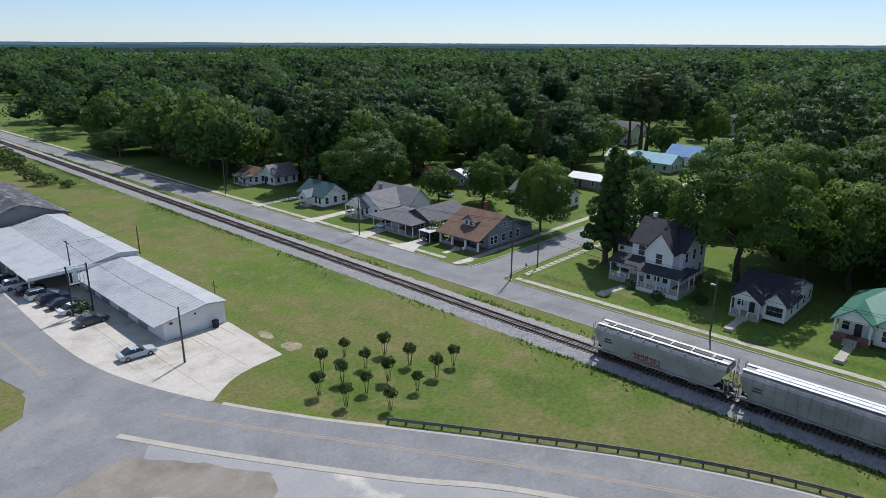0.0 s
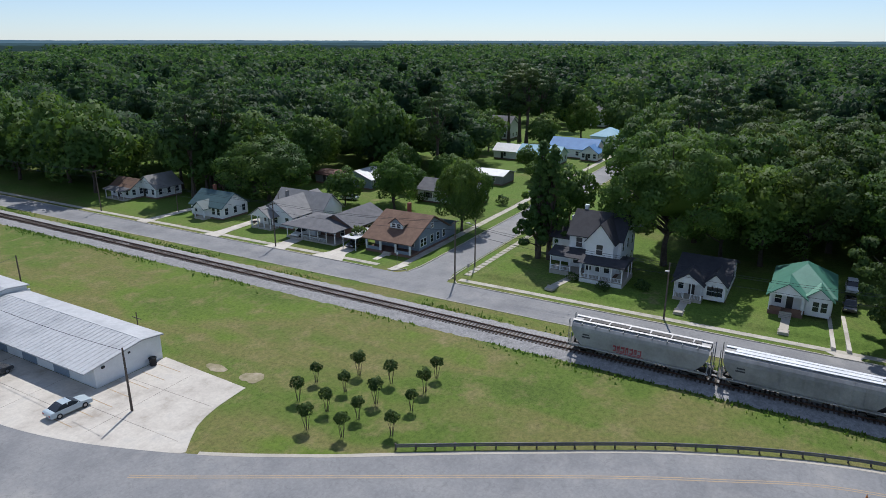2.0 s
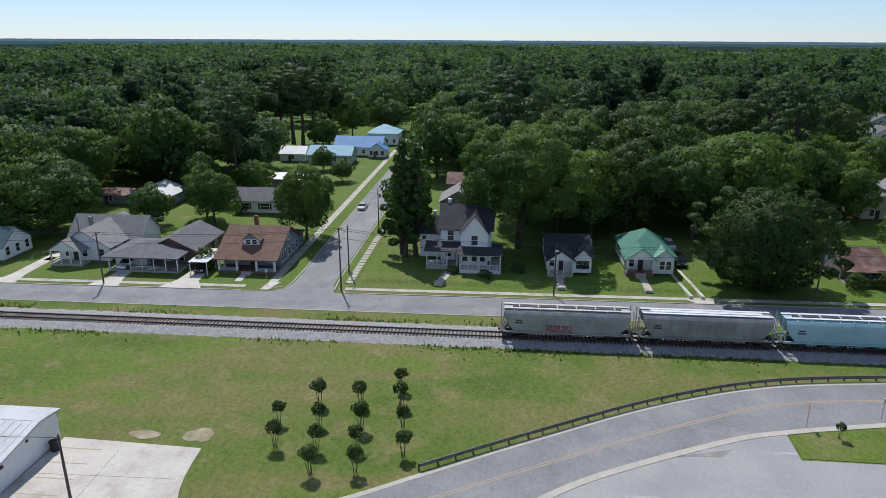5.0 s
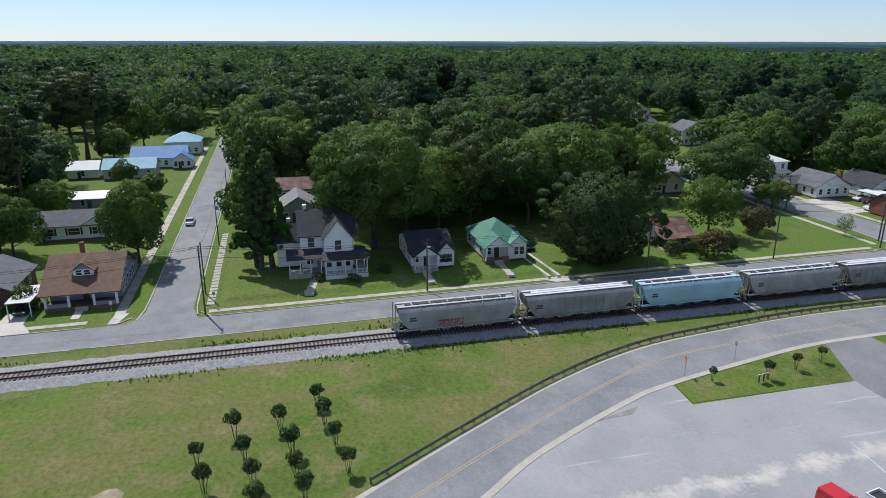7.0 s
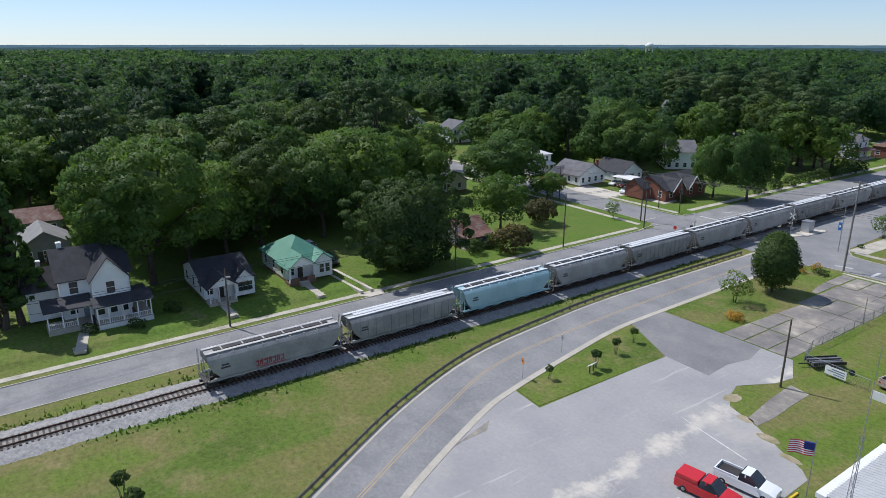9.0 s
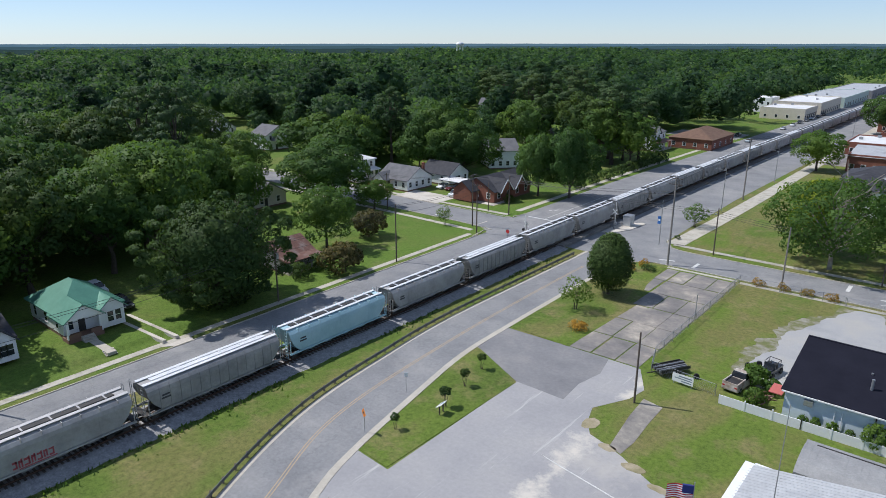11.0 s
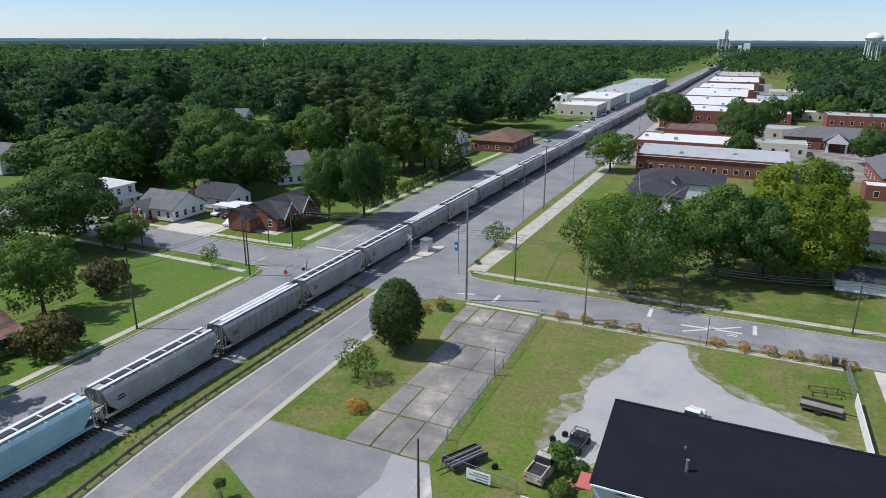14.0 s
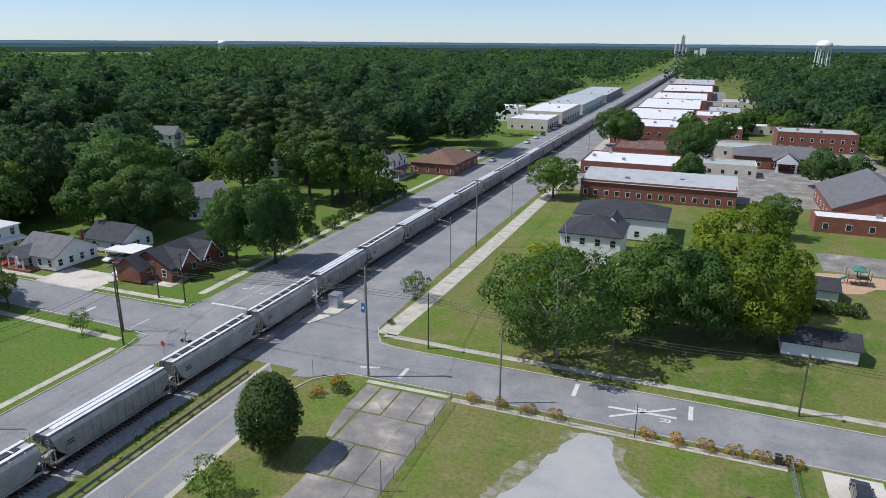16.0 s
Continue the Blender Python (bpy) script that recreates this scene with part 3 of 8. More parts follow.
# paths and drives to the houses
for pts in ([(87.3, 96.9), (92, 96.6), (92, 93.4), (87.3, 93.0), (83.6, 91), (83.6, 98.5)], [(87.2, 109.6), (92, 109.8), (92, 107.0), (87.2, 106.6), (83.4, 105.5), (83.4, 111)],
            [(87.2, 124.9), (100, 125.6), (100, 127.9), (87.2, 127.6), (83.2, 128.4), (83.2, 124)], [(87.2, 147.6), (100, 147.4), (100, 149.6), (87.2, 149.8), (83, 150.6), (83, 147)],
            [(87.6, 85.6), (91.4, 85.7), (91.4, 86.9), (87.6, 86.8)], [(88.0, 78.6), (84.2, 79.6), (84.2, 81), (88.2, 80.6)], [(86.2, 10.5), (84.9, 9), (84.7, 6.5), (86.4, 6)],
            [(95, 127), (97, 127), (97, 125), (95, 125)], [(91.0, -72.0), (91.2, -67.8), (91.4, -67.8), (91.4, -72)]):
    setting(slab("drive", pts, -0.1, 0.064, CONCRETE), "pale concrete drive", "drive")
for x0, x1, y0, y1 in ((112, 127, -87, -77.9), (99, 112, -92, -85.5)):
    setting(slab("drive", [(x0, y0), (x1, y0), (x1, y1), (x0, y1)], -0.1, 0.064, CONCRETE), "pale concrete drive", "drive")
for y in (7.4, 9.3):
    setting(ribbon("wheel_track", [(87 + i, y + 0.06 * i + lawn_height(0, 0)) for i in range(14)], [(87 + i, y + 0.55 + 0.06 * i) for i in range(14)], 0.0, 0.49, CONCRETE), "narrow concrete wheel track in grass", "drive")

# road paint
for seg in ([q for q in CENTRE if q[1] > 86], [q for q in CENTRE if 69 > q[1] > -58]):
    for d in (-0.2, 0.12):
        setting(ribbon("centre_line", offset(seg, d), offset(seg, d + 0.12), 0.03, 0.04, YELLOW), "faded double yellow centre line", "road marking")
for pts in ([(33, -1.5), (31.2, -1.2), (24, 0.0), (24, 0.15), (31.2, -1.05)], [(42.5, -69.2), (42.5, -72.4), (41.9, -72.4), (41.9, -69.2)], [(17.6, -73.6), (18.2, -73.6), (18.2, -77.2), (17.6, -77.2)], [(2.4, -73.2), (3.0, -73.2), (3.0, -76.8), (2.4, -76.8)],
            [(104, -68.8), (104.6, -68.8), (104.6, -72.6), (104, -72.6)], [(78.5, -82.4), (86.2, -82.4), (86.2, -81.8), (78.5, -81.8)], [(81.9, -82), (82.05, -82), (82.05, -112), (81.9, -112)], [(49.0, -70.5), (46.2, -71.3), (46.2, -70.8), (49, -70)]):
    setting(slab("road_mark", pts, 0.03, 0.05, WHITEPAINT), "worn white road marking", "road marking")
for a, b in (((12.6, -70.0), (4.6, -75.2)), ((13.0, -72.4), (4.4, -72.8))):
    setting(ribbon("road_mark", [a, b], [(a[0], a[1] - 0.45), (b[0], b[1] - 0.45)], 0.03, 0.052, WHITEPAINT), "white cross painted on the road", "road marking")
for x in (9.6, 6.4):
    cu = bpy.data.curves.new("crossing_letter", "FONT")
    cu.body, cu.size, cu.extrude = "R", 2.0, 0.004
    cu.materials.append(WHITEPAINT)
    ob = new("crossing_letter", cu)
    ob.matrix_basis = pose(x, -73.9 if x > 8 else -72.4, 0.056, 0, 0, 90)
    setting(ob, "white letter painted on the road", "road marking")
# turning arrows
for x, y in ((79.6, -90), (84.2, -91)):
    bm = bmesh.new()
    vs = [bm.verts.new((x + a, y + b, 0.045)) for a, b in ((-0.1, -1.4), (0.1, -1.4), (0.1, 0.4), (0.9, 0.4), (0.9, 0.1), (1.5, 0.55), (0.9, 1.0), (0.9, 0.65), (-0.1, 0.65))]
    bm.faces.new(vs)
    setting(part("turn_arrow", bm, WHITEPAINT), "white turning arrow painted on the road", "road marking")

for k in range(7):
    setting(slab("bay_line", [(24.0 + 2.4 * k, 81.2), (24.12 + 2.4 * k, 81.2), (24.12 + 2.4 * k, 85.6), (24.0 + 2.4 * k, 85.6)], 0.03, 0.053, YELLOW), "faded yellow parking bay line", "road marking")
# grass islands beside the bend
isl = [(48.0, 9.6), (43.6, 10.0), (43.3, -12.4), (52.2, -17.0), (53.0, -15.8), (52.4, -12), (50.2, -1.8), (47.8, 9.2)]
setting(slab("grass_island", isl, -0.1, 0.05, GRASS), "island of mown grass", "grass island")
isl = [(53.4, -25.9), (43.4, -25.3), (42.5, -45.7), (45.0, -55), (46.2, -66.2), (48.6, -66.8), (51.6, -65.6), (53.4, -63), (53.9, -58), (53.6, -40)]
setting(slab("grass_island", isl, -0.1, 0.05, GRASS), "corner of mown grass", "grass island")
isl = [(8.0, 77.4), (10.6, 78.8), (12.2, 83.4), (11.4, 90), (8.4, 127), (8.3, 200), (-40, 200), (-40, 73), (2, 76.4)]
setting(slab("grass_island", isl, -0.1, 0.05, GRASS), "corner of bright mown grass", "grass island")
setting(slab("traffic_island", [(66.4, -80.6), (64.6, -80.8), (62.2, -86), (61.6, -93), (62.6, -93.6), (66.2, -90)], -0.1, 0.14, CONCRETE), "raised concrete island beside the crossing", "traffic island")



def ballast_bed():
    rng = random.Random(5)
    prof = ((-3.7, 0.0), (-2.9, 0.14), (-1.75, 0.34), (-0.6, 0.36), (0.6, 0.36), (1.75, 0.34), (2.9, 0.14), (3.9, 0.0))
    bm = bmesh.new()
    stations = [y for y in np.arange(330, -66, -0.9)]
    rows = [[bm.verts.new((TRACK_X + s + rng.uniform(-0.25, 0.25) * (abs(s) > 2), y, z + (rng.uniform(-0.05, 0.05) if z else -0.04))) for s, z in prof] for y in stations]
    for r, s in zip(rows, rows[1:]):
        for i in range(len(prof) - 1):
            bm.faces.new((r[i], s[i], s[i + 1], r[i + 1]))
    bmesh.ops.recalc_face_normals(bm, faces=bm.faces)
    return tagged(part("ballast_bed", bm, BALLAST), "pale grey crushed stone bed under the track", "ballast", kind="structure")


bed = ballast_bed()
# ballast in a much darker colour, which holds the shadow along the street track
setting(slab("track_panel", [(66.6, -94), (66.6, -130), (66.6 + bear(-1500), -1500), (72.2 + bear(-1500), -1500), (72.2, -130), (72.2, -94)], -0.1, 0.3, surface("shadow_dark_ballast", [(0.1, 0.095, 0.09), (0.18, 0.17, 0.16)], 0.6, 5.0, 0.95, 0, 0.6, 0.04, 0.4)), "ballast along the street track, coloured dark to stand for shadow", "ballast")
setting(slab("crossing_panel", [(66.8, -65), (72.0, -65), (72.0, -86), (66.8, -86)], -0.1, 0.56, ASPHALT_OLD), "dark asphalt level crossing between the rails", "level crossing")
track = tagged(new("railway_track"), "rusty steel rails on dark timber sleepers", "railway track", kind="structure")
for s in (-1, 1):
    bm = bmesh.new()
    x = TRACK_X + s * 0.755
    prof = ((x - 0.075, 0.44), (x + 0.075, 0.44), (x + 0.025, 0.48), (x + 0.025, 0.57), (x + 0.04, 0.58), (x + 0.04, RAIL_TOP), (x - 0.04, RAIL_TOP), (x - 0.04, 0.58), (x - 0.025, 0.57), (x - 0.025, 0.48))
    extrude(bm, prof, 420, -130)
    far = bmesh.new()
    extrude(far, prof, -130, -1500)
    for v in far.verts:
        v.co.x += bear(v.co.y)
    part("rail", far, RUST, track)
    part("rail", bm, RUST, track)
tie_me = bpy.data.meshes.new("sleeper")
bm = boxes((-1.3, 1.3, -0.115, 0.115, 0.30, 0.445))
bm.to_mesh(tie_me)
bm.free()
tie_me.materials.append(TIE)
rng = random.Random(8)
for i in range(280):
    t = obj("sleeper", tie_me, None, track)
    t.matrix_basis = pose(TRACK_X + rng.uniform(-0.06, 0.06), 126 - 0.55 * i, rng.uniform(-0.02, 0.015), 0, 0, rng.uniform(-1.5, 1.5))
bm = bmesh.new()
for y in list(np.arange(330, 126.3, -0.55)) + list(np.arange(126 - 0.55 * 280, -64, -0.55)):
    box(bm, TRACK_X - 1.3, TRACK_X + 1.3, y - 0.115, y + 0.115, 0.30, 0.44)
tagged(part("sleepers_far", bm, TIE, track), kind="stuff")


def weed_strip():
    """Tufts of rank grass along the edges of the ballast."""
    rng = np.random.default_rng(9)
    n = 9000
    y = rng.uniform(-60, 300, n)
    side = rng.choice((-1, 1), n)
    x = TRACK_X + side * (3.5 + rng.gamma(1.5, 0.45, n))
    keep = (np.sin(y * 0.21 + side) + np.sin(y * 0.057) + rng.normal(0, 0.6, n)) > 0.1
    x, y = x[keep], y[keep]
    m = len(x)
    h = rng.uniform(0.15, 0.55, m)
    a = rng.uniform(0, 6.28, m)
    w = rng.uniform(0.08, 0.22, m)
    base = np.zeros(m)
    v = np.stack((np.stack((x - w * np.cos(a), y - w * np.sin(a), base), 1), np.stack((x + w * np.cos(a), y + w * np.sin(a), base), 1), np.stack((x + rng.normal(0, 0.12, m), y + rng.normal(0, 0.12, m), h), 1)), 1).reshape(-1, 3)
    me = bpy.data.meshes.new("rank_grass")
    me.from_pydata(v.tolist(), [], [(3 * i, 3 * i + 1, 3 * i + 2) for i in range(m)])
    tagged(obj("rank_grass", me, LEAF_B), "rank green weeds along the ballast", "weeds", kind="stuff")


weed_strip()


# guard rail along the bend
def guard_rail():
    g = thing("guard_rail", "weathered steel guard rail on timber posts", "guard rail")
    line = spline([(38.2, 48.4), (44.8, 37.5), (53.2, 22.6), (58.9, 8.0), (61.4, -8), (62.7, -22), (62.9, -42), (62.9, -62)], 1.0)
    bm = bmesh.new()
    for k, (z0, z1, out) in enumerate(((0.36, 0.50, 0.0), (0.50, 0.58, 0.07), (0.58, 0.70, 0.0), (0.70, 0.80, 0.05))):
        a, b = offset(line, out), offset(line, out + 0.05)
        rows = [[bm.verts.new(p) for p in ((*u, z0), (*u, z1), (*v, z1), (*v, z0))] for u, v in zip(a, b)]
        for r, s in zip(rows, rows[1:]):
            for i in range(4):
                bm.faces.new((r[i], s[i], s[(i + 1) % 4], r[(i + 1) % 4]))
    bmesh.ops.recalc_face_normals(bm, faces=bm.faces)
    part("rail_beam", bm, surface("weathered_guard_rail", [(0.12, 0.13, 0.13), (0.2, 0.2, 0.195)], 0.5, 5.0, 0.6, 0.4), g)
    post = bpy.data.meshes.new("post")
    bm = boxes((-0.08, 0.08, -0.08, 0.08, -0.2, 0.74))
    bm.to_mesh(post)
    bm.free()
    for q in offset(line, -0.12)[::2]:
        obj("post", post, POLEWOOD, g).matrix_basis = pose(q[0], q[1], 0)


guard_rail()


# ---- freight train ----
GREY_CAR = surface("weathered_grey_car_paint", [(0.27, 0.262, 0.252), (0.36, 0.352, 0.34), (0.44, 0.43, 0.415)], 0.35, 3.0, 0.6, 0.05, 0.15, 0.01, 0.3)
GREY_CAR2 = surface("dirty_grey_car_paint", [(0.23, 0.225, 0.217), (0.31, 0.303, 0.29), (0.39, 0.375, 0.355)], 0.4, 3.0, 0.65, 0.05, 0.15, 0.01, 0.35)
BLUE_CAR = surface("pale_blue_car_paint", [(0.3, 0.46, 0.5), (0.36, 0.53, 0.57), (0.40, 0.56, 0.6)], 0.3, 3.0, 0.5, 0.0, 0.1, 0.01, 0.18)
BOARD = surface("running_board_steel", [(0.42, 0.41, 0.4), (0.6, 0.59, 0.58)], 0.6, 4.0, 0.5, 0.3)
BOARD_WHITE = surface("pale_running_board", [(0.62, 0.64, 0.66), (0.78, 0.79, 0.8)], 0.6, 4.0, 0.5, 0.1)
STENCIL = plain("dark_stencil", (0.05, 0.05, 0.055), 0.7)
SPRAY = surface("red_spray_paint", [(0.36, 0.05, 0.07), (0.46, 0.10, 0.11)], 1.5, 6.0, 0.7)


def shared(name, bm, mat):
    me = bpy.data.meshes.new(name)
    bm.to_mesh(me)
    bm.free()
    me.materials.append(mat)
    return me


def hopper(label, paint, board, ribbed, detail=True):
    car = thing("hopper_wagon", label, "freight wagon", group="wagons of the freight train")
    prof = ((-1.42, 1.10), (-1.56, 1.35), (-1.6, 2.2), (-1.6, 3.3), (-1.52, 3.75), (-1.25, 4.08), (-0.75, 4.24), (0.75, 4.24), (1.25, 4.08), (1.52, 3.75), (1.6, 3.3), (1.6, 2.2), (1.56, 1.35), (1.42, 1.10))

    def end(z):
        return 8.55 - 0.95 * max(0.0, 2.75 - z)
    bm = bmesh.new()
    lo = [bm.verts.new((s, -end(z), z)) for s, z in prof]
    hi = [bm.verts.new((s, end(z), z)) for s, z in prof]
    n = len(prof)
    bmesh.ops.triangulate(bm, faces=[bm.faces.new(lo), bm.faces.new(hi[::-1])])
    for i in range(n):
        bm.faces.new((lo[i], hi[i], hi[(i + 1) % n], lo[(i + 1) % n]))
    bmesh.ops.recalc_face_normals(bm, faces=bm.faces)
    part("body", bm, paint, car)
    # pairs of running boards with the hatch trough between them
    for s in (-1, 1):
        part("running_board", boxes((s * 0.78 - 0.24, s * 0.78 + 0.24, -8.6, 8.6, 4.33, 4.39)), board, car)
    part("hatch_coaming", boxes((-0.36, 0.36, -7.4, 7.4, 4.2, 4.40)), DARKSTEEL if not ribbed else board, car, "long roof hatch trough")
    for s in (-1, 1):
        part("side_sill", boxes((s * 1.5 - 0.1, s * 1.5 + 0.1, -8.7, 8.7, 0.98, 1.16)), paint, car)
    bm = bmesh.new()
    for k in ((-4.6, -1.6, 1.6, 4.6) if detail else (0,)):
        w = 1.05 if detail else 6.0
        lo = [bm.verts.new(p) for p in ((-0.5, k - 0.4, 0.18), (0.5, k - 0.4, 0.18), (0.5, k + 0.4, 0.18), (-0.5, k + 0.4, 0.18))]
        hi = [bm.verts.new(p) for p in ((-1.35, k - w, 1.12), (1.35, k - w, 1.12), (1.35, k + w, 1.12), (-1.35, k + w, 1.12))]
        bm.faces.new(lo[::-1])
        for i in range(4):
            bm.faces.new((lo[i], lo[(i + 1) % 4], hi[(i + 1) % 4], hi[i]))
        if detail:
            part("discharge_hopper", bm, paint, car)
            bm = bmesh.new()
    if detail:
        bm.free()
    else:
        part("discharge_hopper", bm, DARKSTEEL, car)
    wheel = bmesh.new()
    tube(wheel, (-0.07, 0, 0), (0.07, 0, 0), 0.44, 0.44, 16)
    wheel = shared("wheel", wheel, RUST)
    frame_me = shared("side_frame", boxes((-0.1, 0.1, -1.25, 1.25, 0.28, 0.5), (-0.1, 0.1, -0.45, 0.45, 0.2, 0.8), (-0.12, 0.12, -1.1, -0.7, 0.24, 0.62), (-0.12, 0.12, 0.7, 1.1, 0.24, 0.62)), DARKSTEEL)
    for k in (-6.95, 6.95):
        bog = part("bogie", boxes((-1.05, 1.05, k - 0.3, k + 0.3, 0.5, 0.95)), DARKSTEEL, car, "dark steel four-wheel bogie")
        for s in (-1, 1):
            obj("side_frame", frame_me, None, bog).matrix_basis = pose(s * 1.02, k, 0)
            if detail:
                for d in (-0.87, 0.87):
                    obj("wheel", wheel, None, bog).matrix_basis = pose(s * 0.76, k + d, 0.44)
    if not detail:
        return car
    for e in (-1, 1):
        part("end_platform", boxes((-1.5, 1.5, e * 8.75 - 0.35, e * 8.75 + 0.35, 1.0, 1.08), (-0.35, 0.35, e * 7.4 - 1.2, e * 7.4 + 1.2, 0.8, 1.05)), DARKSTEEL, car)
        part("coupler", boxes((-0.16, 0.16, min(e * 8.9, e * 9.35), max(e * 8.9, e * 9.35), 0.68, 0.98)), DARKSTEEL, car)
        for s in (-1, 1):
            bm = bmesh.new()
            x, y = s * 1.42, e * 8.95
            for d in (0, 0.42):
                tube(bm, (x - s * d, y, 0.6), (x - s * d, y, 4.5), 0.035, n=5)
            for z in np.arange(0.75, 4.3, 0.42):
                tube(bm, (x, y, z), (x - s * 0.42, y, z), 0.025, n=5)
            part("ladder", bm, paint, car)
            bm = bmesh.new()
            tube(bm, (s * 1.5, e * 8.55, 1.1), (s * 1.5, e * 8.55, 2.8), 0.07, n=6)
            tube(bm, (s * 1.5, e * 8.5, 1.15), (s * 1.5, e * 7.2, 1.3), 0.05, n=6)
            part("end_post", bm, paint, car)
        bm = bmesh.new()
        tube(bm, (-0.5, e * 8.4, 1.1), (-0.5, e * 7.7, 2.3), 0.12, n=8)
        part("brake_cylinder", bm, DARKSTEEL, car)
    if ribbed:
        me = bmesh.new()
        extrude(me, ((-1.66, 1.15), (-1.68, 2.2), (-1.67, 3.3), (-1.58, 3.8), (-1.28, 4.16), (-1.22, 4.08), (-1.5, 3.75), (-1.58, 3.3), (-1.58, 2.2), (-1.55, 1.3)), -0.04, 0.04)
        me = shared("rib", me, paint)
        for k in range(13):
            for r in (0, 180):
                obj("rib", me, None, car).matrix_basis = pose(0, -7.2 + 1.2 * k, 0, 0, 0, r)
    else:
        me = shared("roof_seam", boxes((-1.58, -0.95, -0.03, 0.03, 3.9, 4.27)), paint)
        for k in range(9):
            for r in (0, 180):
                o = obj("roof_seam", me, None, car)
                o.matrix_basis = pose(0, -7.2 + 1.8 * k, 0, 0, 0, r)
        for k in (-5.1, 0.1, 5.2):
            for s in (-1, 1):
                part("panel_seam", boxes((s * 1.605 - 0.012, s * 1.605 + 0.012, k - 0.025, k + 0.025, 1.4, 3.5)), paint, car)
    for k in range(6):
        part("hatch_clamp", boxes((-0.5, 0.5, -6.6 + 2.6 * k, -6.45 + 2.6 * k, 4.40, 4.46)), board, car)
    for s, y0 in ((-1, 6.1), (1, -7.0)):
        part("stencil_bar", boxes((s * 1.615 - 0.012, s * 1.615 + 0.012, y0, y0 + 0.9, 2.75, 2.95), (s * 1.615 - 0.012, s * 1.615 + 0.012, y0 - 0.1, y0 + 1.0, 2.4, 2.6)), STENCIL, car, "dark stencilled lettering as plain bars")
    return car


PITCH, TAIL = 18.75, 41.0


def wagon_pose(i):
    y = TAIL - 9.4 - PITCH * i
    return pose(TRACK_X + bear(y), y, RAIL_TOP, 0, 0, -0.945 if y < -130 else 0)


def graffiti(car):
    """Red sprayed letters near the sill, as plain uneven strokes."""
    rng = random.Random(3)
    bm = bmesh.new()
    y = 2.9
    for k in range(7):
        w = rng.uniform(0.35, 0.5)
        box(bm, -1.625, -1.60, y - w, y - w + 0.14, 1.5 + rng.uniform(0, 0.1), 2.2 + rng.uniform(0, 0.2))
        box(bm, -1.625, -1.60, y - w, y, 2.0 + rng.uniform(-0.1, 0.15), 2.2 + rng.uniform(0, 0.1))
        if k % 2:
            box(bm, -1.625, -1.60, y - 0.12, y, 1.5, 2.1)
        else:
            box(bm, -1.625, -1.60, y - w, y, 1.5, 1.66)
        y -= w + 0.12
    box(bm, -1.622, -1.60, -0.9, 2.4, 1.3, 1.4)
    part("graffiti", bm, SPRAY, car, "red sprayed strokes")


tail = hopper("grey covered hopper wagon with red graffiti, last of the train", GREY_CAR, BOARD, False)
graffiti(tail)
second = hopper("grey ribbed covered hopper wagon with pale roof boards", GREY_CAR2, BOARD_WHITE, True)
blue = hopper("pale blue covered hopper wagon with white roof boards", BLUE_CAR, BOARD_WHITE, False)
smooth = hopper("weathered grey smooth-sided covered hopper wagon", GREY_CAR, BOARD_WHITE, False)
plainer = hopper("weathered grey covered hopper wagon seen far off", GREY_CAR2, BOARD_WHITE, False, False)
for i, w in enumerate((tail, second, blue, smooth)):
    w.matrix_basis = wagon_pose(i)
order = [second, smooth, smooth, second, smooth, second, second, smooth, second, smooth, smooth, second]
for i, w in enumerate(order):
    copy_thing(w, wagon_pose(4 + i))
plainer.matrix_basis = wagon_pose(16)
for i in range(17, 78):
    copy_thing(plainer, wagon_pose(i))


# ---- houses ----
def gable_body(d, w, h, rise, axis, z0=0.0):
    """Walls with their gables; the ridge runs along the axis."""
    bm = bmesh.new()
    span, run = (w, d) if axis == "x" else (d, w)
    extrude(bm, ((-span / 2, z0), (span / 2, z0), (span / 2, h), (0, h + rise), (-span / 2, h)), -run / 2, run / 2, axis)
    return bm


def gable_roof(d, w, h, rise, axis, over=0.45, th=0.16):
    span, run = (w, d) if axis == "x" else (d, w)
    k = rise / (span / 2)
    o = span / 2 + over
    zl = h - over * k + 0.02
    bm = bmesh.new()
    extrude(bm, ((-o, zl), (0, h + rise + 0.02), (o, zl), (o, zl + th), (0, h + rise + th + 0.02), (-o, zl + th)), -run / 2 - over, run / 2 + over, axis)
    return bm


def hip_roof(d, w, h, rise, over=0.45, ridge=None):
    """A hipped roof over a d by w plan, with a fascia."""
    x, y = d / 2 + over, w / 2 + over
    r = max(0.0, (max(d, w) - min(d, w)) / 2) if ridge is None else ridge / 2
    bm = bmesh.new()
    a = [bm.verts.new((sx * x, sy * y, h)) for sx, sy in ((-1, -1), (1, -1), (1, 1), (-1, 1))]
    b = [bm.verts.new((sx * x, sy * y, h + 0.18)) for sx, sy in ((-1, -1), (1, -1), (1, 1), (-1, 1))]
    bm.faces.new(a[::-1])
    for i in range(4):
        bm.faces.new((a[i], a[(i + 1) % 4], b[(i + 1) % 4], b[i]))
    if w >= d:
        p, q = bm.verts.new((0, -r - 0.01, h + rise)), bm.verts.new((0, r + 0.01, h + rise))
        for f in ((b[0], b[1], p), (b[1], b[2], q, p), (b[2], b[3], q), (b[3], b[0], p, q)):
            bm.faces.new(f)
    else:
        p, q = bm.verts.new((-r - 0.01, 0, h + rise)), bm.verts.new((r + 0.01, 0, h + rise))
        for f in ((b[0], b[1], q, p), (b[1], b[2], q), (b[2], b[3], p, q), (b[3], b[0], p)):
            bm.faces.new(f)
    bmesh.ops.recalc_face_normals(bm, faces=bm.faces)
    return bm


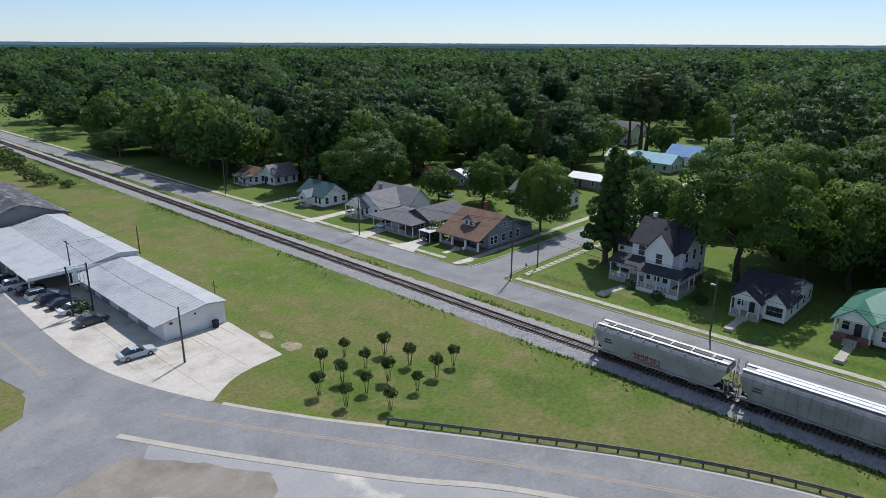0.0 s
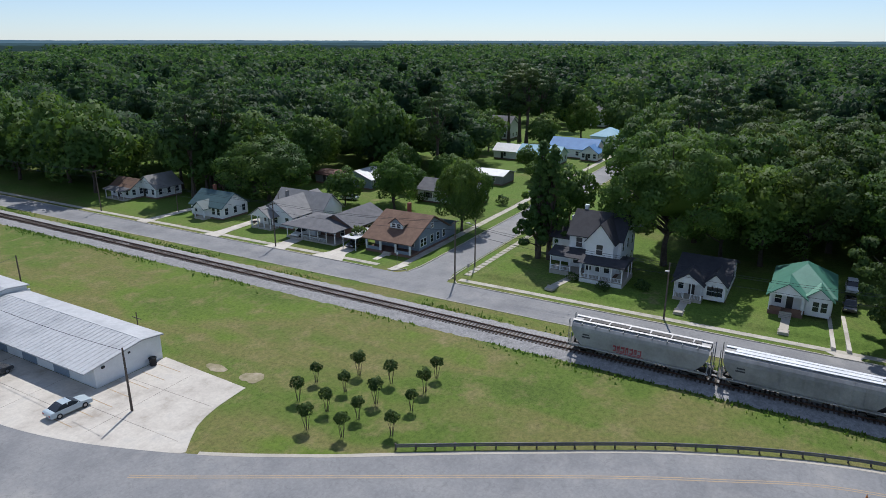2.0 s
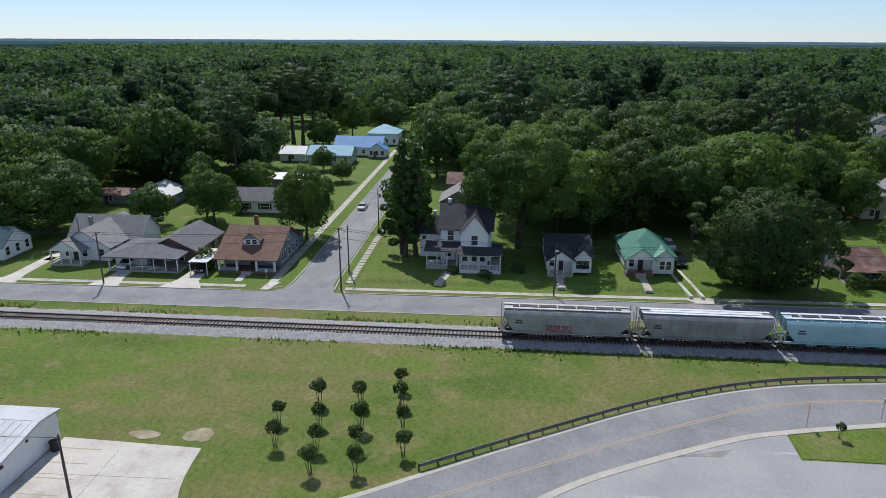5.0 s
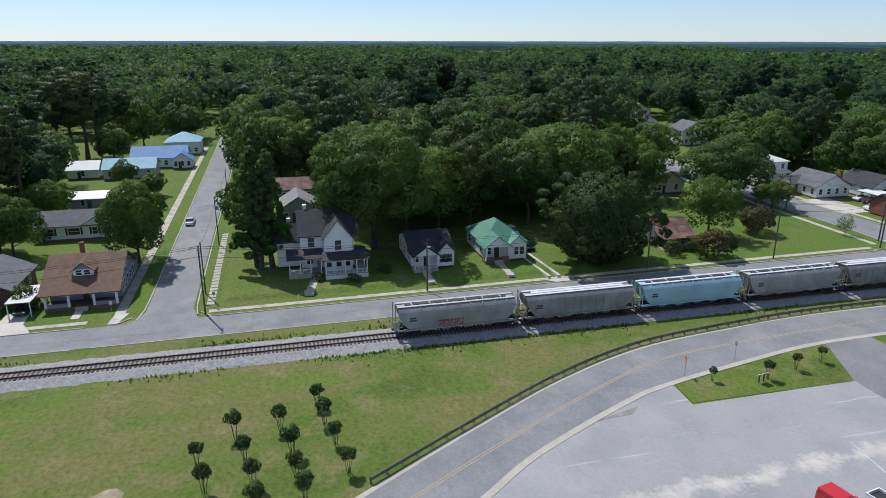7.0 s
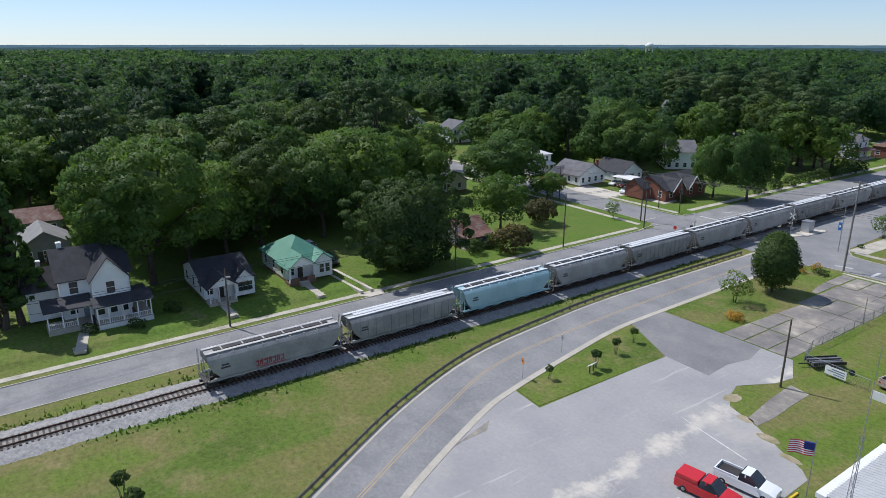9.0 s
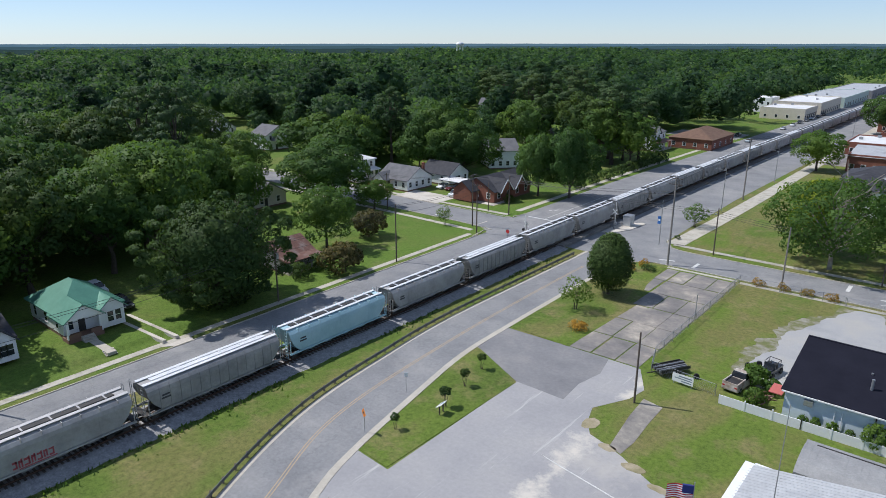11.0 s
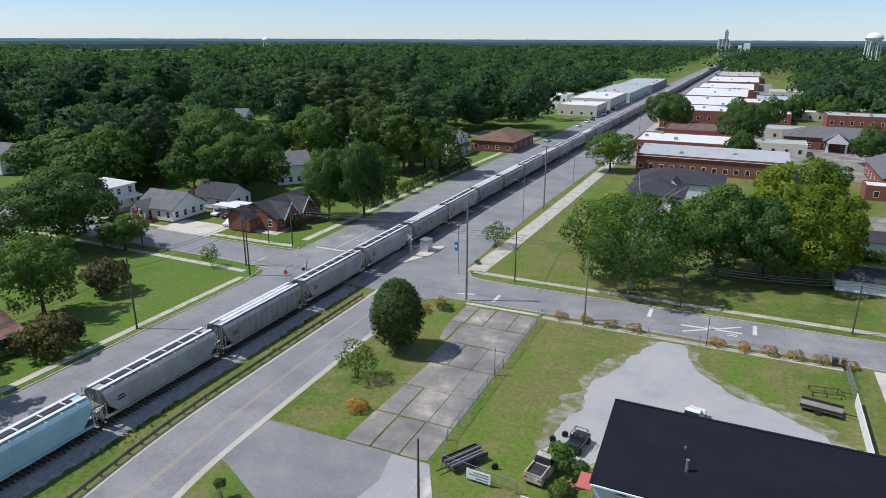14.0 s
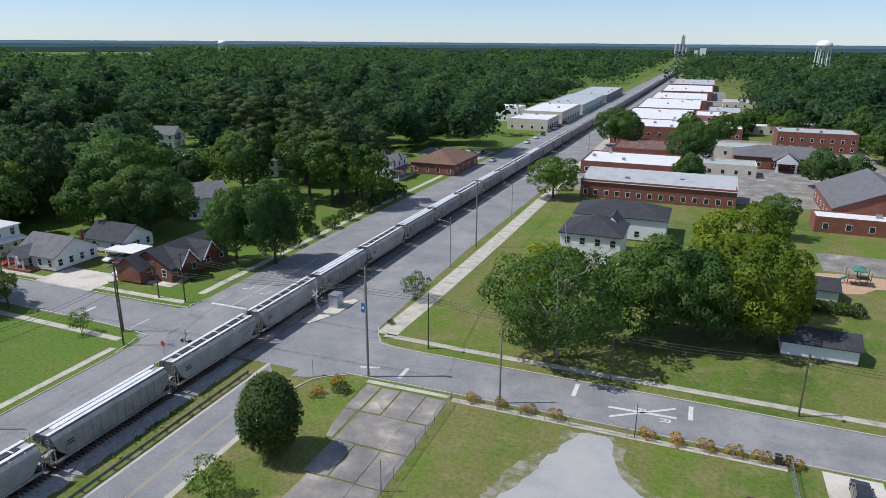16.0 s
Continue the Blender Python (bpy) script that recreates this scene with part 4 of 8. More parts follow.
def window(parent, side, along, out, z, w=0.95, h=1.5, trim=None):
    """A sash window on a wall; side is one of the four directions of the plan."""
    a = {"-x": 180, "+x": 0, "-y": -90, "+y": 90}[side]
    m = pose(0, 0, 0, 0, 0, a)
    if side in ("-x", "-y"):
        at = -along if side == "-x" else along
    else:
        at = along if side == "+x" else -along
    f = part("window", boxes((out - 0.05, out + 0.05, at - w / 2 - 0.1, at - w / 2, z, z + h), (out - 0.05, out + 0.05, at + w / 2, at + w / 2 + 0.1, z, z + h), (out - 0.05, out + 0.07, at - w / 2 - 0.12, at + w / 2 + 0.12, z - 0.1, z), (out - 0.05, out + 0.06, at - w / 2 - 0.1, at + w / 2 + 0.1, z + h, z + h + 0.12), (out - 0.04, out + 0.035, at - w / 2, at + w / 2, z + h / 2 - 0.03, z + h / 2 + 0.03)), trim or WHITE, parent)
    f.matrix_basis = m
    g = part("pane", boxes((out - 0.05, out + 0.02, at - w / 2, at + w / 2, z, z + h)), GLASS, f)
    return f


def windows(parent, d, w, z, rows, trim=None, h=1.5):
    """rows: side, count, and the width of a window."""
    for side, n, ww in rows:
        run = w if side in ("-x", "+x") else d
        out = (d if side in ("-x", "+x") else w) / 2
        for i in range(n):
            window(parent, side, -run / 2 + run * (i + 0.5) / n, out, z, ww, h, trim)


def door(parent, side, along, out, mat, z=0.4, h=2.05):
    a = {"-x": 180, "+x": 0, "-y": -90, "+y": 90}[side]
    at = along if side in ("+x", "-y") else -along
    o = part("door", boxes((out - 0.04, out + 0.05, at - 0.46, at + 0.46, z, z + h)), mat, parent)
    o.matrix_basis = pose(0, 0, 0, 0, 0, a)


def porch(parent, x0, x1, y0, y1, floor, top, roof_mat, posts, rails=True, rise=0.5, trim=None, open_y=None, masonry=None):
    """A porch on the -x side: deck, posts, rails and a sloping roof; posts are given along y."""
    trim = trim or WHITE
    part("porch_floor", boxes((x0, x1, y0, y1, 0.0, floor)), masonry or KERB, parent)
    for y in posts:
        part("porch_post", boxes((x0 + 0.1, x0 + 0.25, y - 0.08, y + 0.08, floor, top)), trim, parent)
    bm = bmesh.new()
    extrude(bm, ((x0 - 0.35, top), (x1, top), (x1, top + rise + 0.14), (x0 - 0.35, top + 0.14)), y0 - 0.3, y1 + 0.3, "y")
    part("porch_roof", bm, roof_mat, parent)
    part("porch_beam", boxes((x0 + 0.05, x0 + 0.3, y0, y1, top - 0.22, top - 0.004)), trim, parent)
    if rails:
        for a, b in zip(posts, posts[1:]):
            if open_y is not None and a < open_y < b or open_y is not None and b < open_y < a:
                continue
            part("porch_rail", boxes((x0 + 0.13, x0 + 0.2, min(a, b), max(a, b), floor + 0.75, floor + 0.83), (x0 + 0.14, x0 + 0.19, min(a, b), max(a, b), floor + 0.1, floor + 0.16),
                                     *[(x0 + 0.15, x0 + 0.18, y - 0.025, y + 0.025, floor + 0.16, floor + 0.75) for y in np.arange(min(a, b) + 0.15, max(a, b), 0.24)]), trim, parent)


def steps(parent, x0, y, n=3, w=1.6, rise=0.17):
    for i in range(n):
        part("step", boxes((x0 - 0.3 * (n - i), x0 - 0.3 * (n - i - 1), y - w / 2, y + w / 2, 0.0, rise * (i + 1))), KERB, parent)


def chimney(parent, x, y, z0, z1, mat=BRICK):
    part("chimney", boxes((x - 0.35, x + 0.35, y - 0.3, y + 0.3, z0, z1), (x - 0.42, x + 0.42, y - 0.37, y + 0.37, z1 - 0.2, z1 - 0.08)), mat, parent)


def simple_house(label, x, y, d, w, h, rise, axis, walls, roof, rz=0, z=None, base=0.4, wins=(("-x", 3, 0.95), ("-y", 3, 0.95), ("+y", 2, 0.95)), hip=False, chim=None, name="house", doors=True, group="houses of the town", win_h=1.4):
    t = thing(name, label, "house", pose(x, y, lawn_height(x, y) if z is None else z, 0, 0, rz), group)
    part("foundation", boxes((-d / 2 + 0.04, d / 2 - 0.04, -w / 2 + 0.04, w / 2 - 0.04, -0.3, base)), BRICK_BROWN, t)
    if hip:
        part("wall", boxes((-d / 2, d / 2, -w / 2, w / 2, base, h)), walls, t)
        part("roof", hip_roof(d, w, h, rise), roof, t)
    else:
        part("wall", gable_body(d, w, h, rise, axis, base), walls, t)
        part("roof", gable_roof(d, w, h, rise, axis), roof, t)
    windows(t, d, w, base + 0.75, wins, h=win_h)
    if doors:
        door(t, "-x", w * 0.12, d / 2, DARKSTEEL, base)
    if chim:
        chimney(t, chim[0], chim[1], h, h + rise + 0.9)
    return t


def gable_front(parent, x0, x1, y, w, h, rise, walls, roof, axis="x"):
    """A gabled bay or porch roof standing out of a larger body, with its wall."""
    bm = bmesh.new()
    extrude(bm, ((y - w / 2, h - 0.01), (y + w / 2, h - 0.01), (y, h + rise)), x0, x1, "x")
    part("gable", bm, walls, parent)
    k, o = rise / (w / 2), w / 2 + 0.35
    zl = h - 0.35 * k + 0.02
    bm = bmesh.new()
    extrude(bm, ((y - o, zl), (y, h + rise + 0.03), (y + o, zl), (y + o, zl + 0.15), (y, h + rise + 0.18), (y - o, zl + 0.15)), x0 - 0.35, x1, "x")
    part("gable_roof", bm, roof, parent)


def victorian():
    t = thing("victorian_house", "white two-storey clapboard house, charcoal roof, wraparound porch", "house", pose(102.8, 47.0, 0.45), "houses of the town")
    part("foundation", boxes((-6.0, 6.0, -4.6, 4.9, -0.4, 0.75)), BRICK_BROWN, t)
    # main block with the ridge along y, and the front gabled wing
    bm = bmesh.new()
    extrude(bm, ((-3.3, 0.75), (5.9, 0.75), (5.9, 6.9), (1.3, 10.2), (-3.3, 6.9)), -4.5, 4.8, "y")
    part("wall", bm, WHITE, t)
    bm = bmesh.new()
    k = 3.3 / 4.6
    extrude(bm, ((-3.8, 6.9 - 0.5 * k + 0.02), (1.3, 10.23), (6.4, 6.9 - 0.5 * k + 0.02), (6.4, 7.08 - 0.5 * k), (1.3, 10.42), (-3.8, 7.08 - 0.5 * k)), -5.0, 5.3, "y")
    part("roof", bm, SHINGLE_BLACK, t)
    wing = part("front_wing", boxes((-6.0, -3.2, -3.9, 0.9, 0.75, 6.9)), WHITE, t)
    gable_front(t, -6.0, 1.3, -1.5, 4.8, 6.9, 3.0, WHITE, SHINGLE_BLACK)
    # lower wing at the back and side
    part("side_wing", boxes((-0.5, 5.0, 4.8, 9.0, 0.4, 5.0)), WHITE, t)
    bm = bmesh.new()
    extrude(bm, ((-1.0, 4.9), (2.2, 7.6), (5.5, 4.9), (5.5, 5.08), (2.2, 7.78), (-1.0, 5.08)), 4.8, 9.4, "y")
    part("side_roof", bm, SHINGLE_BLACK, t)
    for y, z in ((-1.5, 4.6), (3.0, 4.6)):
        window(t, "-x", y, 6.0 if y < 0 else 3.3, z, 1.1, 1.75)
    for y in (-3.0, -1.5, 0.2):
        window(t, "-x", y, 6.0, 1.55, 0.9, 1.7)
    window(t, "-x", 3.4, 3.3, 1.5, 1.0, 1.7)
    for x in (-2.0, 1.0, 4.0):
        for z in (1.5, 4.6):
            window(t, "-y", x, 4.5, z, 1.0, 1.7)
    door(t, "-x", 1.7, 3.3, BLUEGREY, 0.8)
    # porch round the front and both corners
    porch(t, -8.3, -5.95, -6.4, 1.1, 0.78, 3.45, SHINGLE_BLACK, [-6.2, -4.4, -2.4, -0.5, 0.95], True, 0.75)
    porch(t, -6.6, -3.25, 1.45, 7.2, 0.78, 3.45, SHINGLE_BLACK, [1.6, 3.4, 5.2, 7.05], True, 0.8, open_y=2.4)
    part("porch_roof", boxes((-5.9, -1.5, -6.6, -4.55, 3.45, 3.65)), SHINGLE_BLACK, t)
    part("porch_floor", boxes((-5.9, -1.5, -6.4, -4.55, 0.0, 0.78)), KERB, t)
    for x in (-4.2, -2.2):
        part("porch_post", boxes((x - 0.08, x + 0.08, -6.35, -6.2, 0.78, 3.45)), WHITE, t)
    part("porch_lattice", boxes((-8.32, -8.26, -6.3, 1.0, 0.05, 0.7)), WHITE, t)
    steps(t, -6.6, 2.5, 4, 1.8, 0.19)
    chimney(t, 2.0, 3.6, 8.5, 11.2, WHITE)
    chimney(t, 4.0, 6.6, 6.2, 8.3, WHITE)
    return t


victorian()
setting(slab("front_path", [(88.4, 50.6), (95.4, 49.2), (95.4, 50.6), (88.6, 52.0)], 0.1, 0.49, KERB), "mottled stone front path", "path")


def cottage(label, x, y, d, w, z):
    """The foundation and walls of a small white cottage."""
    t = thing("cottage", label, "house", pose(x, y, z), "houses of the town")
    part("foundation", boxes((-d / 2 + 0.05, d / 2 - 0.05, -w / 2 + 0.05, w / 2 - 0.05, -0.3, 0.5)), BRICK_BROWN, t)
    part("wall", boxes((-d / 2, d / 2, -w / 2, w / 2, 0.5, 3.2)), WHITE, t)
    return t


def h7():
    t = cottage("small white cottage with charcoal shingle roof", 102.6, 28.6, 12.0, 7.8, 0.45)
    part("gable_wall", gable_body(12.0, 7.8, 3.2, 2.2, "y", 3.2), WHITE, t)
    part("roof", gable_roof(12.0, 7.8, 3.2, 2.2, "y", 0.45), SHINGLE_BLACK, t)
    part("front_wing", boxes((-7.2, -5.9, -3.85, -0.7, 0.5, 3.2)), WHITE, t)
    gable_front(t, -7.2, -0.5, -2.3, 3.2, 3.2, 1.6, WHITE, SHINGLE_BLACK)
    gable_front(t, -8.3, -3.5, 1.6, 4.4, 3.05, 1.6, WHITE, SHINGLE_BLACK)
    part("porch_floor", boxes((-8.3, -6.25, -0.6, 3.8, 0.0, 0.5)), KERB, t)
    for y in (-0.45, 1.1, 2.2, 3.65):
        part("porch_post", boxes((-8.25, -8.1, y - 0.07, y + 0.07, 0.5, 3.04)), WHITE, t)
    for a, b in ((-0.4, 1.0), (2.3, 3.6)):
        part("porch_rail", boxes((-8.22, -8.14, a, b, 1.2, 1.28), *[(-8.2, -8.16, y, y + 0.04, 0.55, 1.2) for y in np.arange(a + 0.1, b, 0.22)]), WHITE, t)
    for y in (-3.1, -2.3, -1.5):
        window(t, "-x", y, 7.2, 1.25, 0.7, 1.5)
    window(t, "-x", 3.0, 6.0, 1.25, 0.85, 1.4)
    windows(t, 12.0, 7.8, 1.25, (("-y", 4, 0.9), ("+y", 3, 0.9)))
    door(t, "-x", 1.3, 6.0, DARKSTEEL, 0.5)
    steps(t, -8.3, 1.6, 3, 1.6)


def h8():
    t = cottage("white cottage with bright green metal roof", 103.6, 14.2, 11.5, 8.2, 0.45)
    part("roof", hip_roof(11.5, 8.2, 3.2, 3.4, 0.5, 1.5), METAL_GREEN, t)
    gable_front(t, -7.9, -2.5, 2.0, 5.0, 3.2, 1.9, WHITE, METAL_GREEN)
    part("front_wall", boxes((-7.0, -5.7, -3.9, -0.6, 0.4, 3.2)), WHITE, t)
    gable_front(t, -7.0, -2.5, -2.2, 3.6, 3.2, 1.5, WHITE, METAL_GREEN)
    part("porch_floor", boxes((-7.9, -5.8, -0.4, 4.4, 0.0, 0.55)), BRICK_BROWN, t)
    for y in (-0.2, 4.2):
        part("porch_post", boxes((-7.8, -7.45, y - 0.17, y + 0.17, 0.55, 3.2)), WHITE, t)
    for a, b in ((-0.2, 1.2), (2.6, 4.2)):
        part("porch_wall", boxes((-7.85, -7.6, a, b, 0.55, 1.25)), BRICK_BROWN, t)
    for y in (-3.0, -1.9):
        window(t, "-x", y, 7.0, 1.2, 0.8, 1.5)
    window(t, "-x", 3.2, 5.75, 1.2, 0.9, 1.5)
    windows(t, 11.5, 8.2, 1.2, (("-y", 4, 0.9), ("+y", 3, 0.9)))
    door(t, "-x", 1.6, 5.75, DARKSTEEL, 0.5)
    steps(t, -7.9, 1.9, 4, 1.7)
    part("seam", boxes(*[(-5.9, -5.86, y, y + 0.03, 3.2, 3.42) for y in np.arange(-4, 4.2, 0.5)]), METAL_GREEN, t)


h7()
h8()
for y, x1 in ((30.4, 93.6), (15.9, 95.0)):
    setting(ribbon("front_path", [(88.9, y - 0.6), (x1, y - 0.6)], [(88.9, y + 0.6), (x1, y + 0.6)], 0.1, 0.5, KERB), "narrow concrete front path", "path")
for y in (51.3, 30.4, 15.9):
    t = thing("garden_steps", "weathered concrete steps up the lawn bank", "steps", pose(88.95, y, 0), "steps up to the lawns")
    for i in range(4):
        part("step", boxes((0.32 * i, 0.32 * (i + 1), -0.75, 0.75, -0.1, 0.13 * (i + 1))), KERB, t)


def bungalow():
    t = thing("bungalow", "blue-grey bungalow with broad brown shingle roof and dormer", "house", pose(99.5, 86.0, 0), "houses of the town")
    d, w = 14.5, 10.6
    part("foundation", boxes((-4.6, d / 2 - 0.05, -w / 2 + 0.05, w / 2 - 0.05, -0.2, 0.55)), BRICK_BROWN, t)
    bm = bmesh.new()
    extrude(bm, ((-4.7, 0.55), (6.8, 0.55), (6.8, 3.1), (0.4, 6.5), (-4.7, 3.6)), -w / 2, w / 2, "y")
    part("wall", bm, BLUEGREY, t)
    bm = bmesh.new()
    extrude(bm, ((-8.4, 2.6), (0.4, 6.55), (7.4, 2.85), (7.4, 3.02), (0.4, 6.75), (-8.4, 2.78)), -w / 2 - 0.6, w / 2 + 0.6, "y")
    part("roof", bm, SHINGLE_BROWN, t)
    part("dormer_wall", boxes((-4.6, -1.0, -1.5, 1.5, 3.9, 5.4)), WHITE, t)
    gable_front(t, -4.6, 0.3, 0.0, 3.0, 5.4, 1.15, BLUEGREY, SHINGLE_BROWN)
    for y in (-0.6, 0.6):
        window(t, "-x", y, 4.6, 4.6, 0.8, 0.8)
    part("porch_floor", boxes((-7.9, -4.65, -w / 2, w / 2, 0.0, 0.5)), BRICK_BROWN, t)
    for y in (-5.1, -1.8, 1.8, 5.1):
        part("porch_post", boxes((-7.85, -7.5, y - 0.17, y + 0.17, 0.5, 2.72)), WHITE, t)
    for a, b in ((-5.0, -1.9), (1.9, 5.0)):
        part("porch_wall", boxes((-7.8, -7.6, a, b, 0.5, 1.1)), BLUEGREY, t)
    for y in (-3.4, 3.2):
        window(t, "-x", y, 4.7, 1.3, 1.5, 1.4)
    door(t, "-x", 0, 4.7, DARKSTEEL, 0.5)
    for x in (-3.6, -2.4, 0.2, 2.6, 5.0):
        window(t, "-y", x, w / 2, 1.25, 0.95, 1.5)
    window(t, "-y", 0.4, w / 2, 4.2, 0.9, 1.0)
    chimney(t, 2.6, 1.5, 5.0, 8.0)
    part("rear_wing", boxes((6.8, 10.5, -5.0, 1.0, 0.3, 2.9)), BLUEGREY, t)
    part("rear_roof", boxes((6.7, 10.9, -5.4, 1.4, 2.9, 3.1)), METAL_TEAL, t)
    steps(t, -7.9, 0, 3, 1.8)
    c = thing("carport", "pale sheet-metal carport on thin posts", "carport", pose(93.5, 94.3, 0))
    part("canopy", boxes((-3.5, 4.5, -1.8, 1.7, 2.4, 2.5)), METAL_GREY, c)
    for x in (-3.3, 0.4, 4.2):
        for y in (-1.6, 1.5):
            part("post", boxes((x - 0.06, x + 0.06, y - 0.06, y + 0.06, 0, 2.4)), WHITE, c)


bungalow()


def ranch():
    t = thing("ranch_house", "brown brick ranch house with dark grey roof and porch", "house", pose(99.0, 103.2, 0), "houses of the town")
    part("wall", gable_body(12.0, 9.2, 3.0, 2.2, "x", 0.0), BRICK_BROWN, t).location = (2.0, -1.8, 0)
    part("roof", gable_roof(12.0, 9.2, 3.0, 2.2, "x", 0.5), SHINGLE_GREY, t).location = (2.0, -1.8, 0)
    part("porch_house", boxes((-5.5, 2.0, 2.4, 8.4, 0, 2.9)), WHITE, t)
    part("low_roof", hip_roof(11.0, 13.5, 2.85, 1.7, 0.4), SHINGLE_GREY, t).location = (-3.4, 1.6, 0)
    part("porch_floor", boxes((-8.4, -4.0, -5.0, 8.2, 0, 0.3)), KERB, t)
    for y in (-4.8, -2.6, -0.4, 1.8, 4.0, 8.0):
        part("porch_post", boxes((-8.3, -8.15, y - 0.08, y + 0.08, 0.3, 2.86)), WHITE, t)
    for a, b in ((-2.5, -0.5), (-0.3, 1.7), (1.9, 3.9)):
        part("porch_rail", boxes((-8.27, -8.2, a, b, 1.0, 1.08), *[(-8.25, -8.21, y, y + 0.04, 0.35, 1.0) for y in np.arange(a, b, 0.2)]), WHITE, t)
    for x in (-2.0, 1.5, 5.0):
        window(t, "-y", x, 6.4, 1.0, 1.1, 1.3)
    for y in (-3.5, -1.0):
        window(t, "-x", y, 4.0, 0.9, 1.1, 1.4)


ranch()


def grey_roof_house():
    t = thing("house", "white house with pale grey gabled roofs and front porch", "house", pose(102.0, 118.4, 0), "houses of the town")
    part("foundation", boxes((-7, 7, -5, 5, -0.2, 0.4)), BRICK_BROWN, t)
    part("wall", gable_body(14.0, 10.0, 3.1, 3.0, "x", 0.4), WHITE, t)
    part("roof", gable_roof(14.0, 10.0, 3.1, 3.0, "x", 0.5), SHINGLE_PALE, t)
    wing = part("cross_wing", gable_body(7.5, 14.5, 3.1, 3.4, "y", 0.4), WHITE, t)
    wing.location = (3.0, -0.5, 0)
    part("cross_roof", gable_roof(7.5, 14.5, 3.1, 3.4, "y", 0.5), SHINGLE_PALE, t).location = (3.0, -0.5, 0.01)
    gable_front(t, -9.6, -6.9, 2.2, 6.0, 2.9, 1.9, WHITE, SHINGLE_PALE)
    part("porch_floor", boxes((-9.6, -7.0, -0.8, 5.2, 0, 0.4)), KERB, t)
    for y in (-0.6, 1.3, 3.1, 5.0):
        part("porch_post", boxes((-9.5, -9.3, y - 0.1, y + 0.1, 0.4, 2.9)), WHITE, t)
    windows(t, 14, 10, 1.15, (("-x", 3, 0.95), ("-y", 4, 0.95)))
    door(t, "-x", 1.8, 7.0, DARKSTEEL, 0.4)
    chimney(t, -1.0, 1.8, 4.5, 7.2, SHINGLE_PALE)


grey_roof_house()


def teal_house():
    t = thing("house", "white cottage with dark teal metal roof and porch gable", "house", pose(97.2, 138.6, 0), "houses of the town")
    part("foundation", boxes((-3.9, 3.9, -5.1, 5.1, -0.2, 0.4)), BRICK_BROWN, t)
    part("wall", gable_body(8.0, 10.4, 3.0, 2.7, "y", 0.4), WHITE, t)
    part("roof", gable_roof(8.0, 10.4, 3.0, 2.7, "y", 0.45), METAL_TEAL, t)
    gable_front(t, -5.9, -2.0, 0.5, 3.6, 2.7, 1.4, WHITE, METAL_TEAL)
    part("porch_floor", boxes((-5.9, -4.0, -1.2, 2.2, 0, 0.4)), KERB, t)
    for y in (-1.0, 2.0):
        part("porch_post", boxes((-5.8, -5.6, y - 0.1, y + 0.1, 0.4, 2.7)), WHITE, t)
    for y in (-4.0, -2.4, 3.6):
        window(t, "-x", y, 4.0, 1.1, 0.95, 1.5)
    windows(t, 8, 10.4, 1.1, (("-y", 3, 0.95),))
    chimney(t, 0.5, 1.5, 4.8, 7.0)


teal_house()
simple_house("white farmhouse with rust-stained shingle roof", 103.5, 168.4, 8.0, 7.5, 3.0, 2.8, "x", WHITE, SHINGLE_PALE)
t = simple_house("low white farmhouse wing with rusted roof and porch", 99.0, 174.0, 6.5, 8.0, 2.9, 2.0, "y", WHITE, SHINGLE_BROWN)
porch(t, -5.2, -3.2, -3.8, 3.8, 0.3, 2.5, SHINGLE_GREY, [-3.6, -1.2, 1.2, 3.6], False)
t = simple_house("long white ranch house with grey shingle roof and dark shutters", 137.0, 96.6, 8.5, 16.0, 3.3, 2.2, "y", WHITE, SHINGLE_GREY, wins=(("-y", 3, 1.0),), doors=False)
gable_front(t, -4.6, 0.0, -4.6, 6.6, 3.3, 2.0, WHITE, SHINGLE_GREY)
for y, ww in ((-6.4, 0.95), (-3.6, 0.95), (0.4, 2.2), (4.9, 1.2)):
    window(t, "-x", y, 4.25 if y > -2 else 4.28, 1.25, ww, 1.4)
    for d in (-1, 1):
        part("shutter", boxes((-4.34, -4.26, y + d * (ww / 2 + 0.33) - 0.2, y + d * (ww / 2 + 0.33) + 0.2, 1.2, 2.75)), DARKSTEEL, t)
simple_house("faded blue-grey house with stained metal roof", 141.5, 128.0, 9.0, 11.0, 2.9, 2.0, "x", BLUEGREY, METAL_GREY, wins=(("-x", 2, 0.9), ("-y", 3, 0.9)))
simple_house("low grey shed with a flat stained roof", 141.5, 138.5, 8.0, 9.0, 2.6, 0.8, "y", GREYSIDING, METAL_RUST, name="shed", wins=(("-x", 1, 0.9),))
simple_house("small white outbuilding with bright metal roof", 206.0, 133.5, 6.5, 9.0, 3.0, 1.6, "y", WHITE, METAL_WHITE, name="outbuilding", wins=(("-x", 2, 0.9), ("-y", 1, 0.9)))
simple_house("white outbuilding with bright white metal roof", 205.0, 111.5, 7.0, 8.5, 3.0, 2.0, "y", WHITE, METAL_WHITE, name="outbuilding", wins=(("-x", 1, 0.9), ("-y", 2, 0.9)))
simple_house("pale green house with green metal roof", 203.0, 98.0, 9.0, 14.5, 3.3, 2.4, "y", MINT, METAL_SKY, wins=(("-x", 4, 0.95), ("-y", 3, 0.95)))
simple_house("white house with bright blue metal roof", 221.0, 92.0, 11.0, 17.0, 3.4, 3.0, "y", WHITE, METAL_BLUE, wins=(("-x", 4, 1.1), ("-y", 4, 1.0)))
t = simple_house("blue-roofed gabled porch of a white house", 215.5, 84.6, 6.0, 6.0, 3.0, 2.2, "x", WHITE, METAL_BLUE)
